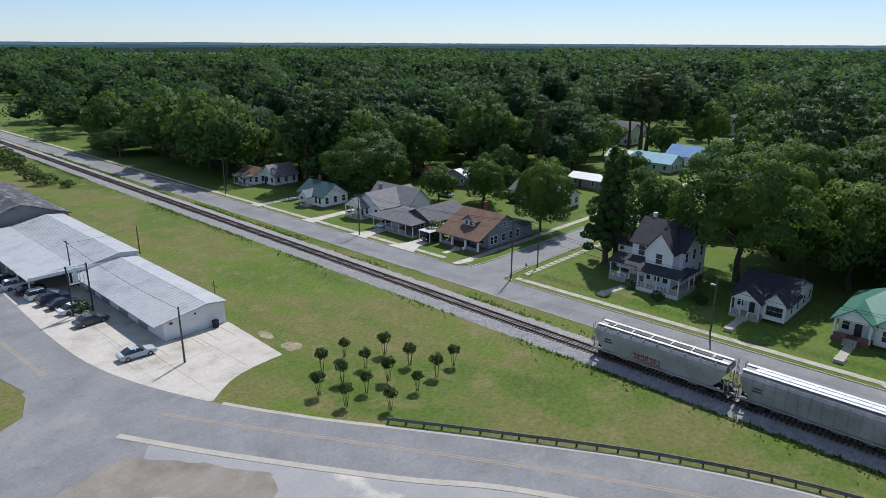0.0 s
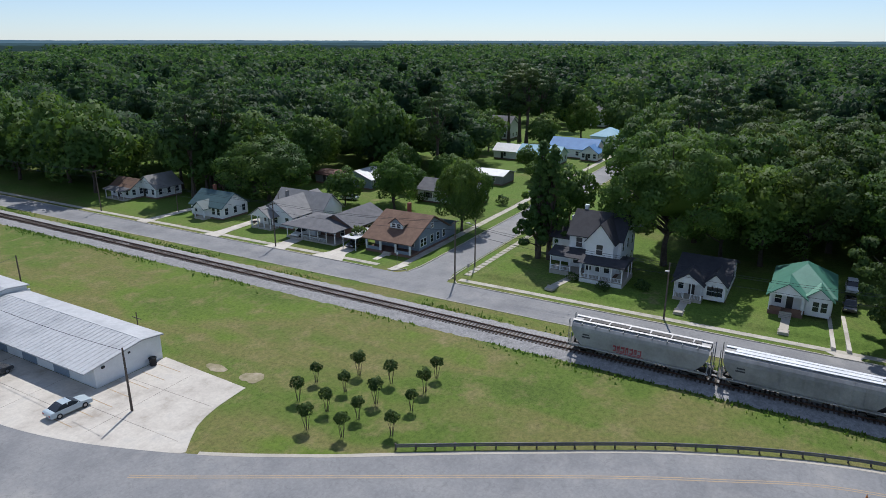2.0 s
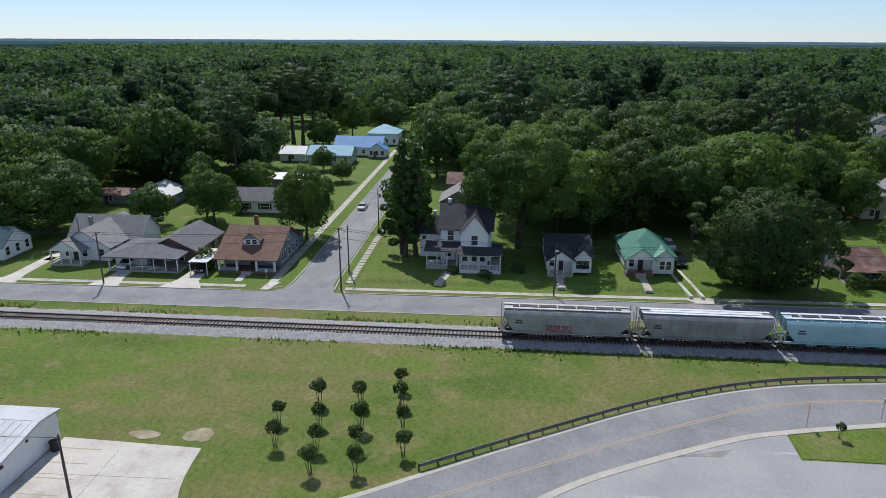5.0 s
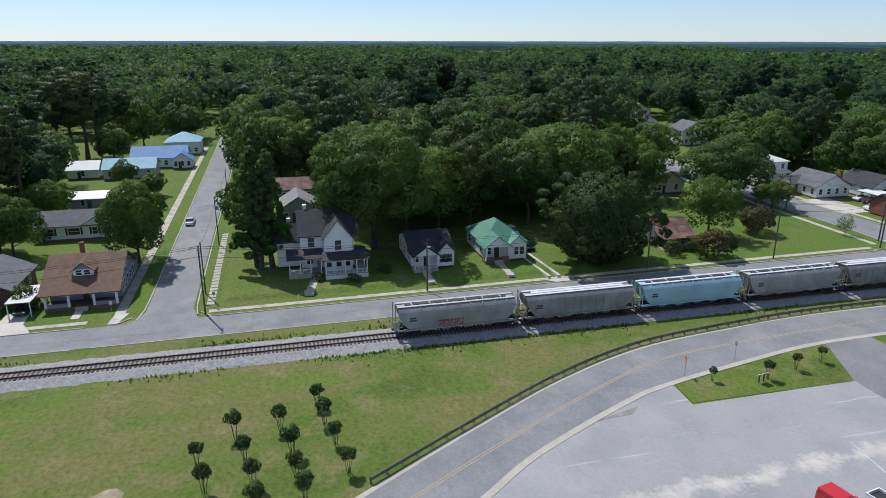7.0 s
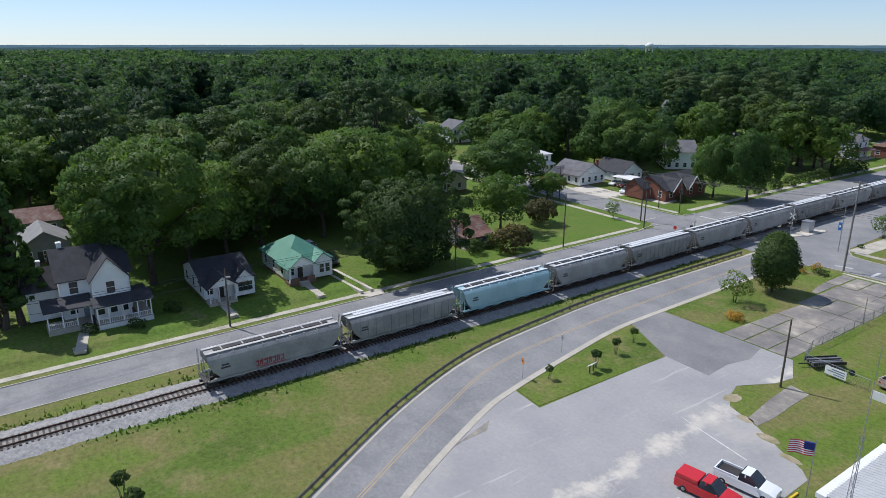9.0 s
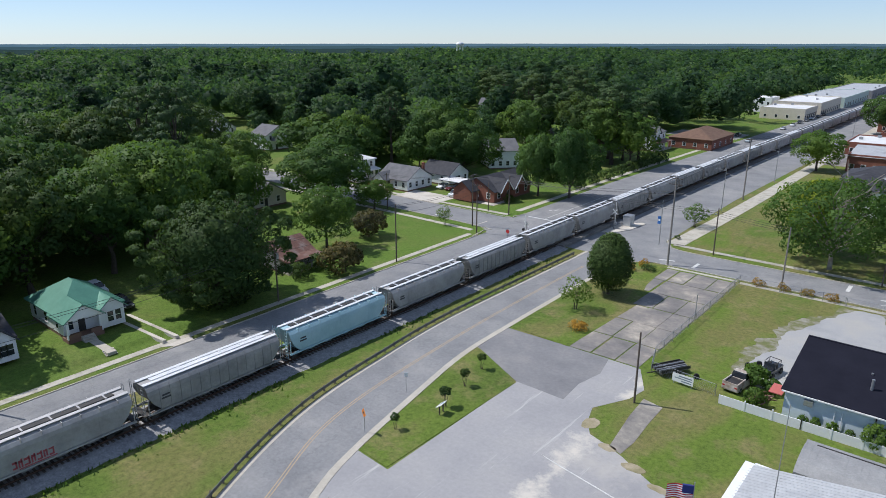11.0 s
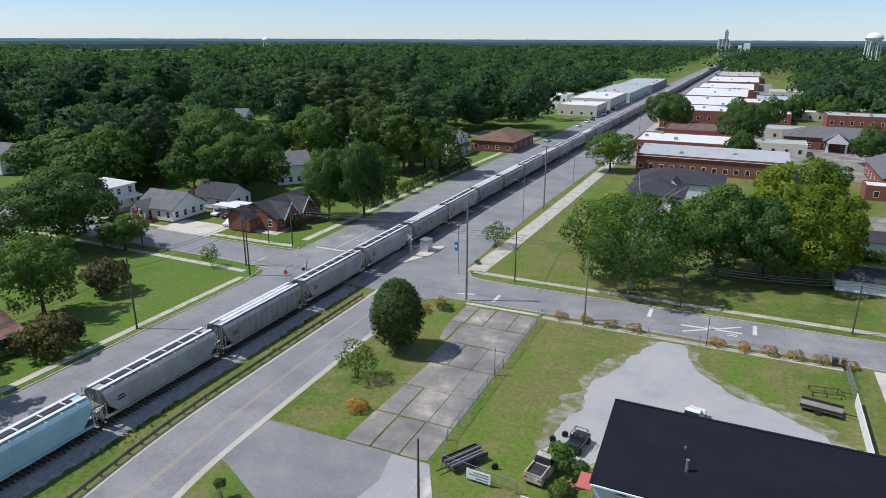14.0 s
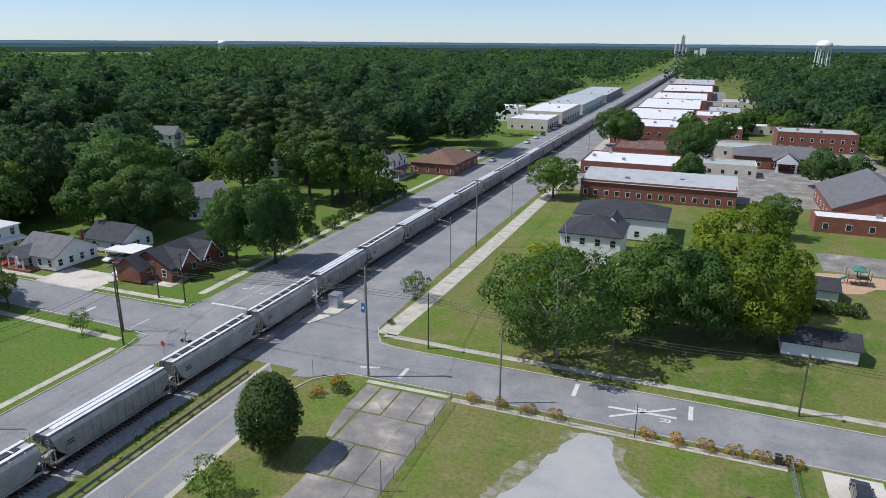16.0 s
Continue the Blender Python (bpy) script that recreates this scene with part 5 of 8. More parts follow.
simple_house("white house with pale blue hipped metal roof", 247.0, 87.5, 11.0, 12.0, 4.6, 3.2, "y", WHITE, METAL_SKY, hip=True, wins=(("-x", 4, 1.0), ("-y", 4, 1.0)))
simple_house("white two-storey house with grey roof", 249.0, 136.0, 10.0, 13.0, 5.8, 2.8, "y", WHITE, SHINGLE_GREY, wins=(("-x", 4, 1.0), ("-y", 3, 1.0)))
simple_house("long low house with dark grey roof", 274.0, 148.0, 10.0, 16.0, 4.0, 2.4, "y", WHITE, SHINGLE_GREY)
simple_house("white carport building with pale metal roof", 164.5, 99.0, 8.0, 11.5, 2.8, 1.0, "y", GREYSIDING, METAL_WHITE, name="outbuilding", wins=(("-x", 2, 0.9),))
simple_house("grey house with porch gable behind the corner lot", 138.5, 50.8, 10.0, 8.5, 3.5, 2.6, "x", GREYSIDING, SHINGLE_PALE, z=0.45, wins=(("-x", 3, 1.0), ("-y", 3, 1.0)))
simple_house("small house with rusted tin roof", 160.0, 50.5, 8.0, 9.0, 3.4, 2.2, "y", GREYSIDING, METAL_RUST, z=0.2)
t = simple_house("small old house with rusted tin roof and porch", 102.4, -22.6, 8.0, 7.4, 2.8, 2.2, "y", GREYSIDING, METAL_RUST, wins=(("-x", 2, 0.9), ("-y", 2, 0.9)))
porch(t, -6.2, -4.0, -3.7, 3.7, 0.3, 2.4, METAL_RUST, [-3.5, 0, 3.5], False, 0.4, GREYSIDING)
simple_house("brown house with dark gabled roof among trees", 147.5, -48.5, 11.0, 10.0, 3.2, 3.0, "x", CREAM, SHINGLE_GREY, wins=(("-x", 2, 0.95), ("-y", 3, 0.95)), chim=(1, 2))
t = simple_house("white bungalow with grey gabled roof and brick porch", 132.6, -88.5, 10.5, 11.4, 3.2, 3.0, "y", WHITE, SHINGLE_GREY, rz=-90, wins=(("-x", 4, 0.95), ("-y", 4, 0.95), ("+y", 3, 0.95)), chim=(3.0, -4.4))
gable_front(t, -7.4, -2.0, 3.2, 4.6, 2.9, 1.8, WHITE, SHINGLE_GREY)
part("porch_floor", boxes((-7.6, -5.2, -1.0, 6.0, 0, 0.5)), BRICK, t)
for y in (1.1, 3.2, 5.3):
    part("porch_post", boxes((-7.3, -7.05, y - 0.12, y + 0.12, 0.5, 2.9)), WHITE, t)
simple_house("dark-roofed rear wing of a white bungalow", 128.5, -101.5, 11.0, 9.0, 3.2, 2.8, "x", WHITE, SHINGLE_BLACK)
t = thing("carport", "white flat carport on thin posts", "carport", pose(120.0, -96.0, 0))
part("canopy", boxes((-4, 4, -3, 3, 2.5, 2.62)), METAL_WHITE, t)
for x in (-3.8, 3.8):
    for y in (-2.8, 2.8):
        part("post", boxes((x - 0.06, x + 0.06, y - 0.06, y + 0.06, 0, 2.5)), WHITE, t)
t = simple_house("white two-storey house with white metal roof", 153.5, -87.5, 9.5, 10.0, 5.9, 2.0, "y", WHITE, METAL_WHITE, hip=True, wins=(("-x", 3, 1.0), ("+y", 3, 1.0), ("-y", 3, 1.0)))
windows(t, 9.5, 10.0, 3.9, (("-x", 3, 1.0), ("+y", 3, 1.0)))
porch(t, -6.8, -4.7, -4.8, 4.8, 0.4, 3.0, METAL_WHITE, [-4.6, -1.6, 1.6, 4.6], False)
t = simple_house("red brick house with dark roof and white gable trim", 105.8, -96.0, 11.0, 17.0, 3.1, 3.0, "y", BRICK, SHINGLE_BLACK, wins=(("-x", 4, 1.1), ("+y", 3, 1.0), ("-y", 2, 1.0)))
for y in (-2.0, 4.6):
    gable_front(t, -6.6, 0.0, y, 5.0, 3.1, 2.8, BRICK, SHINGLE_BLACK)
    for s in (-1, 1):
        part("rake_board", tube(bmesh.new(), (-7.02, y + s * 2.95, 2.75), (-7.02, y, 6.05), 0.17, 0.17, 4), WHITE, t)
gw = part("front_gable", gable_body(6.0, 6.0, 3.1, 2.2, "y", 0.3), BRICK, t)
gw.location = (2.5, 8.6, 0)
part("front_gable_roof", gable_roof(6.0, 6.0, 3.1, 2.2, "y", 0.4), SHINGLE_BLACK, t).location = (2.5, 8.6, 0.01)
simple_house("white two-storey house with grey gabled roof", 131.5, -134.0, 10.0, 13.0, 6.0, 3.0, "x", WHITE, SHINGLE_GREY, rz=50, wins=(("-x", 3, 1.0), ("-y", 4, 1.0), ("+y", 4, 1.0)))
t = simple_house("white two-storey house with red porch roof", 109.5, -202.5, 11.0, 12.0, 6.4, 3.4, "y", WHITE, SHINGLE_GREY, hip=True, wins=(("-x", 3, 1.0), ("+y", 3, 1.0)))
windows(t, 11, 12, 4.2, (("-x", 3, 1.0), ("+y", 3, 1.0)))
porch(t, -8.4, -5.5, -6.0, 7.0, 0.5, 3.2, METAL_RUST, [-5.8, -2.6, 0.6, 3.8, 6.8], False)
gable_front(t, -6.2, -1.0, 2.5, 4.6, 6.4, 2.6, WHITE, SHINGLE_GREY)
simple_house("long low red brick building with brown hipped roof", 95.0, -224.0, 17.0, 26.0, 4.0, 3.6, "y", BRICK, SHINGLE_BROWN, hip=True, wins=(("-x", 4, 1.2), ("+y", 4, 1.2)), name="brick_building")


simple_house("outbuilding with bright white metal roof among trees", 192.0, -187.0, 9.0, 11.0, 3.4, 2.0, "y", WHITE, METAL_WHITE, rz=35, name="outbuilding", wins=(("-x", 2, 0.9),))


# ---- west side: warehouses by the forecourt ----
def low_warehouse(label, x0, x1, y0, y1, low, high, roof, ridge=0.7):
    """A long shed: eaves on the road side, ridge off the middle, white block walls."""
    t = thing("warehouse", label, "warehouse", None, "warehouses by the forecourt")
    xr = x0 + (x1 - x0) * ridge
    bm = bmesh.new()
    extrude(bm, ((x0, 0), (x1, 0), (x1, high - 0.35), (xr, high), (x0, low)), y0, y1, "y")
    part("wall", bm, WHITE, t)
    bm = bmesh.new()
    extrude(bm, ((x0 - 1.5, low - 0.22), (xr, high + 0.01), (x1 + 0.3, high - 0.4), (x1 + 0.3, high - 0.22), (xr, high + 0.19), (x0 - 1.5, low - 0.04)), y0 - 0.35, y1 + 0.2, "y")
    part("roof", bm, roof, t)
    return t, xr


t, xr = low_warehouse("long low white warehouse with grey metal roof", 30.6, 40.0, 86.6, 117.5, 2.75, 3.75, METAL_GREY)
part("roof_seam", boxes(*[(29.4, 29.5, y, y + 0.05, 2.6, 2.75) for y in np.arange(87, 117, 1.2)]), METAL_GREY, t)
for k in range(9):
    part("roof_ridge_joint", boxes((xr - 0.06, xr + 0.06, 87 + 3.4 * k, 90.2 + 3.4 * k, 3.93, 3.97)), METAL_GREY, t)
bm = bmesh.new()
extrude(bm, ((29.1, 2.70), (xr, 3.94), (xr, 3.98), (29.1, 2.74)), -0.03, 0.03, "y")
rib = shared("roof_rib", bm, METAL_GREY)
for i in range(34):
    obj("roof_rib", rib, None, t).matrix_basis = pose(0, 87.0 + 0.9 * i, 0)
part("wall_lamp", boxes((31.5, 31.9, 86.4, 86.6, 2.3, 2.55)), DARKSTEEL, t)
part("vent", boxes((35.2, 35.5, 86.5, 86.6, 2.7, 2.95)), DARKSTEEL, t)
for y in (92, 99, 106, 112):
    part("loading_door", boxes((30.52, 30.6, y, y + 3.2, 0.1, 2.5)), BLUEGREY, t)
t2, xr2 = low_warehouse("wide grey-roofed warehouse with open car shelter", 30.4, 40.4, 117.8, 156.0, 3.3, 4.6, METAL_GREY)
bm = bmesh.new()
extrude(bm, ((22.6, 3.0), (30.2, 3.42), (30.2, 3.6), (22.6, 3.18)), 117.5, 156, "y")
part("shelter_roof", bm, METAL_GREY, t2)
for y in np.arange(118.2, 156, 6.2):
    part("shelter_post", boxes((22.8, 23.0, y, y + 0.2, 0, 3.0)), WHITE, t2)
bm = bmesh.new()
extrude(bm, ((28.9, 3.25), (xr2, 4.79), (xr2, 4.83), (28.9, 3.29)), -0.03, 0.03, "y")
rib = shared("roof_rib", bm, METAL_GREY)
for i in range(42):
    obj("roof_rib", rib, None, t2).matrix_basis = pose(0, 118.2 + 0.9 * i, 0)
part("fascia", boxes((22.6, 40.6, 117.3, 117.5, 3.2, 3.75)), WHITE, t2)
part("back_wall", boxes((30.3, 30.4, 118.5, 155.5, 0.1, 3.2)), DARKSTEEL, t2)
t = thing("warehouse", "old building with patched black felt roof", "warehouse", None, "warehouses by the forecourt")
bm = bmesh.new()
extrude(bm, ((24, 0), (42, 0), (42, 4.2), (33, 7.4), (24, 4.2)), 157, 200, "y")
part("wall", bm, GREYSIDING, t)
bm = bmesh.new()
extrude(bm, ((23.4, 4.0), (33, 7.44), (42.6, 4.0), (42.6, 4.18), (33, 7.62), (23.4, 4.18)), 156.6, 200.4, "y")
part("roof", bm, surface("patched_felt", [(0.04, 0.04, 0.045), (0.07, 0.07, 0.075), (0.3, 0.3, 0.3)], 0.6, 4.0, 0.9, 0, 0.3, 0.02, 0.3), t)
part("red_awning", boxes((37, 41, 155.9, 156.5, 4.3, 4.5)), METAL_RUST, t)


# ---- yard: white block building with charcoal roof ----
def yard_building():
    t = thing("block_building", "pale blue block building with charcoal shingle roof", "building")
    x0, x1, y1 = -8.0, 16.3, -25.2
    bm = bmesh.new()
    extrude(bm, ((-36.2, 0), (y1, 0), (y1, 3.3), (-36.2, 5.4)), x0, x1, "x")
    part("wall", bm, PALEBLUE, t)
    bm = bmesh.new()
    extrude(bm, ((-36.5, 5.46), (y1 + 0.35, 3.22), (y1 + 0.35, 3.36), (-36.5, 5.62)), x0 - 0.3, x1 + 0.4, "x")
    part("roof", bm, surface("charcoal_shingle_roof", [(0.009, 0.0095, 0.017), (0.014, 0.0145, 0.024)], 0.3, 3.0, 0.85, 0.0, 0.1, 0.01, 0.2), t)
    bpy.data.materials["charcoal_shingle_roof"].node_tree.nodes["Principled BSDF"].inputs["Specular IOR Level"].default_value = 0.15
    part("ridge_cap", boxes((x0 - 0.3, x1 + 0.4, -36.62, -36.3, 5.5, 5.66)), bpy.data.materials["charcoal_shingle_roof"], t)
    part("gutter", boxes((x0 - 0.2, x1 + 0.3, y1 + 0.36, y1 + 0.48, 3.12, 3.26)), WHITE, t)
    part("roof_pipe", tube(bmesh.new(), (8.8, -29.0, 3.9), (8.8, -29.0, 5.4), 0.16, 0.16, 10), STEEL, t)
    part("roof_pipe", tube(bmesh.new(), (9.2, -31.8, 4.5), (9.2, -31.8, 4.9), 0.12, 0.12, 10), STEEL, t)
    part("air_conditioner", boxes((13.4, 14.3, -25.2, -24.7, 2.2, 2.8)), STEEL, t)
    part("awning", boxes((16.5, 17.9, -27.2, -24.8, 2.5, 2.6)), plain("red_awning", (0.45, 0.12, 0.1), 0.7), t)
    part("drainpipe", tube(bmesh.new(), (7.6, -25.05, 0), (7.6, -25.05, 3.2), 0.07, 0.07, 6), DARKSTEEL, t)
    for x in (10.6, 11.3):
        part("drainpipe", tube(bmesh.new(), (x, -25.08, 0), (x, -25.08, 2.4), 0.05, 0.05, 6), WHITE, t)


yard_building()
t = thing("metal_shed", "low building with grey corrugated roof", "shed")
bm = bmesh.new()
extrude(bm, ((-18.4, 0), (-11.8, 0), (-11.8, 1.9), (-13.0, 2.5), (-15.0, 2.8), (-17.2, 2.6), (-18.4, 1.9)), -16, 12.3, "x")
part("wall", bm, surface("dull_corrugated_roof", [(0.26, 0.265, 0.265), (0.36, 0.36, 0.355)], 0.5, 5.0, 0.8, 0.1, 0.2, 0.02, 0.4), t)
for i in range(46):
    bm = bmesh.new()
    extrude(bm, ((-13.02, 2.48), (-15.0, 2.79), (-17.2, 2.59), (-17.2, 2.62), (-15.0, 2.825), (-13.02, 2.515)), 12.2 - 0.6 * i, 12.12 - 0.6 * i, "x")
    part("roof_rib", bm, bpy.data.materials["dull_corrugated_roof"], t)
part("ridge_vent", boxes((-12, 11.3, -16.55, -16.43, 2.6, 2.74)), DARKSTEEL, t)
t = thing("metal_building", "white-trimmed building with ribbed grey metal roof", "building")
bm = bmesh.new()
extrude(bm, ((-12, 0), (15.2, 0), (15.2, 3.0), (1.5, 5.2), (-12, 3.0)), -8.2, 3.4, "y")
part("wall", bm, WHITE, t)
bm = bmesh.new()
extrude(bm, ((-12.3, 3.0), (1.5, 5.22), (15.6, 2.96), (15.6, 3.1), (1.5, 5.38), (-12.3, 3.14)), -8.5, 3.8, "y")
part("roof", bm, METAL_GREY, t)
part("fascia", boxes((14.9, 15.75, -8.7, 4.0, 2.75, 3.2), (-12, 14.9, -8.75, -8.5, 2.9, 3.3)), WHITE, t)
for y in np.arange(-8.2, 3.6, 0.45):
    bm = bmesh.new()
    extrude(bm, ((1.5, 5.36), (15.6, 3.09), (15.6, 3.13), (1.5, 5.42)), y, y + 0.04, "y")
    part("roof_rib", bm, METAL_GREY, t)


# ---- main street ----
def block(label, x0, x1, y0, y1, h, walls, roof, wins=0, name="shop_building", storeys=1, parapet=0.5, group="main street buildings", y_wins=0):
    """A flat-roofed street building with parapet, roof gear and windows towards the camera and the street."""
    t = thing(name, label, "building", None, group)
    shift = bear((y0 + y1) / 2) if x1 > 5 else 0.0
    x0, x1 = x0 + shift, x1 + shift
    part("wall", boxes((x0, x1, y0, y1, 0, h)), walls, t)
    w = 0.3
    part("parapet", boxes((x0, x1, y1 - w, y1, h, h + parapet), (x0, x1, y0, y0 + w, h, h + parapet), (x0, x0 + w, y0 + w, y1 - w, h, h + parapet), (x1 - w, x1, y0 + w, y1 - w, h, h + parapet)), walls, t)
    part("roof", boxes((x0 + w, x1 - w, y0 + w, y1 - w, h, h + 0.12)), roof, t)
    rng = random.Random(int(x0 * 7 + y0))
    for i in range(max(1, int((x1 - x0) / 9))):
        x, y = rng.uniform(x0 + 1.5, x1 - 2.5), rng.uniform(y0 + 1.5, y1 - 2.5)
        part("roof_unit", boxes((x, x + 1.3, y, y + 1.0, h + 0.12, h + 1.1)), STEEL, t)
    for s in range(storeys):
        z = 0.9 + s * 3.4
        for i in range(wins):
            x = x0 + (x1 - x0) * (i + 0.5) / wins
            f = part("window", boxes((x - 0.7, x + 0.7, y1 - 0.02, y1 + 0.05, z, z + 1.7)), WHITE, t)
            part("pane", boxes((x - 0.58, x + 0.58, y1 + 0.03, y1 + 0.07, z + 0.12, z + 1.58)), GLASS, f)
        for i in range(y_wins):
            y = y0 + (y1 - y0) * (i + 0.5) / y_wins
            xx = x1 if x0 < 60 else x0
            f = part("window", boxes((xx - 0.05, xx + 0.05, y - 1.2, y + 1.2, z - 0.3, z + 2.0)), DARKSTEEL, t)
            part("pane", boxes((xx - 0.08, xx + 0.08, y - 1.05, y + 1.05, z - 0.15, z + 1.85)), GLASS, f)
    return t


t = block("long red brick school building with grey metal roof", -4.6, 40.4, -214, -197, 5.2, BRICK, METAL_GREY, 14, "school_building")
bm = bmesh.new()
extrude(bm, ((-213.6, 6.6), (-197, 5.0), (-196.6, 5.0), (-196.6, 5.12), (-213.6, 6.8)), -6.2, 39.2, "x")
part("sloping_roof", bm, METAL_GREY, t)
rib = bmesh.new()
extrude(rib, ((-213.6, 6.8), (-196.6, 5.1), (-196.6, 5.15), (-213.6, 6.86)), -0.05, 0.05, "x")
rib = shared("roof_rib", rib, METAL_GREY)
for i in range(44):
    obj("roof_rib", rib, None, t).matrix_basis = pose(-5.6 + 1.02 * i, 0, 0)
block("low brick hall with white and red flat roofs", 14, 48, -262, -236, 4.2, BRICK, METAL_WHITE, 8)
block("red brick shop with open loggia", 14, 42, -300, -270, 4.6, BRICK, METAL_RUST, 7)
block("tall red brick shop with white roof", 20, 50, -352, -318, 8.2, BRICK, METAL_WHITE, 6, storeys=2)
block("white-roofed row of shops", 16, 51, -420, -356, 7.5, BRICK, METAL_WHITE, 6, storeys=2)
block("pink-walled shop with white roof", -4, 15, -424, -396, 6.6, PINK, METAL_WHITE, 4, storeys=2)
block("row of brick shops with white roofs", 14, 51, -500, -424, 7.4, BRICK, METAL_WHITE, 6, storeys=2)
block("brick shops with pale roofs", 12, 51, -580, -504, 6.4, BRICK, METAL_WHITE, 6)
block("brick shops far down the street", 10, 50, -680, -590, 6.8, BRICK, METAL_WHITE, 6)
block("brick shops far down the street", 10, 50, -800, -700, 6.4, BRICK, METAL_GREY, 6)
block("white two-storey corner shop", 114, 130, -400, -382, 8.0, WHITE, METAL_WHITE, 5, storeys=2)
block("cream shop with white flat roof", 87.5, 110, -376, -347, 5.6, CREAM, METAL_WHITE, 4, y_wins=6)
block("long shop with cream roof and awning", 87, 112, -436, -379, 6.8, CREAM, METAL_WHITE, 4, y_wins=10)
block("pale green painted shop front", 87, 114, -532, -440, 6.0, MINT, METAL_GREY, 4, y_wins=10)
block("grey flat-roofed shop with dark windows", 87, 116, -640, -536, 5.4, GREYSIDING, METAL_GREY, 4, y_wins=8)
t = simple_house("red brick town hall with grey hipped roof and white portico", -25.0, -280.0, 18.0, 36.0, 4.6, 3.6, "y", BRICK, SHINGLE_GREY, rz=-90, hip=True, name="town_hall", wins=(("+x", 6, 1.3), ("-x", 6, 1.3)))
t = thing("portico", "white gabled portico with columns", "portico", pose(-25.0, -268.0, 0))
part("pediment", gable_body(7.0, 9.0, 4.4, 2.8, "y", 3.6), WHITE, t)
part("portico_roof", gable_roof(9.0, 7.0, 4.4, 2.8, "y", 0.3), SHINGLE_GREY, t)
for x in (-3.2, 3.2):
    part("column", boxes((x - 0.35, x + 0.35, 2.6, 3.3, 0, 4.0)), WHITE, t)
simple_house("large red brick church hall with grey gabled roof", -42.0, -205.0, 34.0, 26.0, 4.8, 5.6, "x", BRICK, SHINGLE_GREY, rz=90, name="church_hall", wins=(("-x", 5, 1.2), ("+y", 6, 1.2), ("-y", 6, 1.2), ("+x", 5, 1.2)))
block("white flat entrance wing of the brick hall", -50, -24, -188, -180, 3.6, BRICK, METAL_WHITE, 5)
block("two-storey brick hall with pale green roof", -58, -26, -345, -325, 8.0, BRICK, PALE_TEAL, 8, storeys=2)
simple_house("low white shed with dark grey roof", -15.0, -101.0, 5.6, 10.5, 2.7, 1.4, "y", WHITE, SHINGLE_BLACK, rz=90, name="shed", wins=())
simple_house("small grey shed with dark roof by the playground", -17.5, -128.5, 6.0, 8.0, 2.6, 1.4, "y", WHITE, SHINGLE_BLACK, rz=90, name="shed", wins=(("-x", 2, 0.8),))
t = simple_house("white two-storey house with charcoal hipped roof", 25.5, -137.5, 13.0, 13.0, 6.6, 3.2, "y", WHITE, SHINGLE_BLACK, rz=90, hip=True, wins=(("-x", 4, 1.1), ("+x", 4, 1.1), ("+y", 3, 1.1), ("-y", 3, 1.1)))
windows(t, 13, 13, 4.4, (("+x", 4, 1.1), ("-x", 4, 1.1)))
gable_front(t, -8.2, -1.5, 3.4, 4.6, 6.6, 2.4, WHITE, SHINGLE_BLACK)
simple_house("white house with grey hipped roof beside the school", 22.0, -160.0, 14.0, 22.0, 5.6, 2.8, "y", WHITE, SHINGLE_BLACK, rz=90, hip=True, wins=(("-x", 5, 1.1), ("+x", 5, 1.1)))
block("narrow brick shop with cream roof", -9, 10, -385, -352, 5.0, BRICK, METAL_WHITE, 4)
block("long brick annexe with grey roof", -10, 9, -470, -430, 5.6, BRICK_BROWN, METAL_GREY, 4)
for x0, x1, y0, y1, r in ((-20, 5, -310, -296, PALE_TEAL), (-12, 6, -262, -250, PALE_TEAL), (-30, -12, -400, -380, METAL_WHITE), (-60, -36, -420, -396, PALE_TEAL), (-34, -14, -470, -440, METAL_WHITE), (-70, -44, -520, -490, METAL_WHITE), (-30, -6, -560, -530, METAL_GREY)):
    block("low building with pale metal roof", x0, x1, y0, y1, 4.0, CREAM, r, 4)
setting(slab("car_park_town", [(-60, -258), (6, -258), (6, -228), (-60, -228)], -0.1, 0.03, ASPHALT_OLD), "dark asphalt car park", "car park")
setting(slab("car_park_town", [(-60, -160), (-22, -160), (-22, -146), (-60, -146)], -0.1, 0.03, ASPHALT_OLD), "dark asphalt car park with white bays", "car park")
setting(slab("back_street", [(-8, -500), (14, -500), (14, -300), (-8, -300)], -0.1, 0.025, ASPHALT), "grey asphalt back street", "road")
setting(slab("brick_plaza", [(-22, -322), (-8, -322), (-8, -305), (-22, -305)], -0.1, 0.04, BRICK), "orange brick paved yard", "yard")
setting(slab("playground", spline([(-13, -136), (-20, -132), (-27, -133), (-30, -137), (-37, -138), (-38, -143), (-28, -145), (-16, -143)], 2.0), -0.1, 0.08, surface("play_bark", [(0.42, 0.27, 0.17), (0.5, 0.34, 0.22)], 0.5, 4.0, 0.95)), "tan bark playground", "playground")
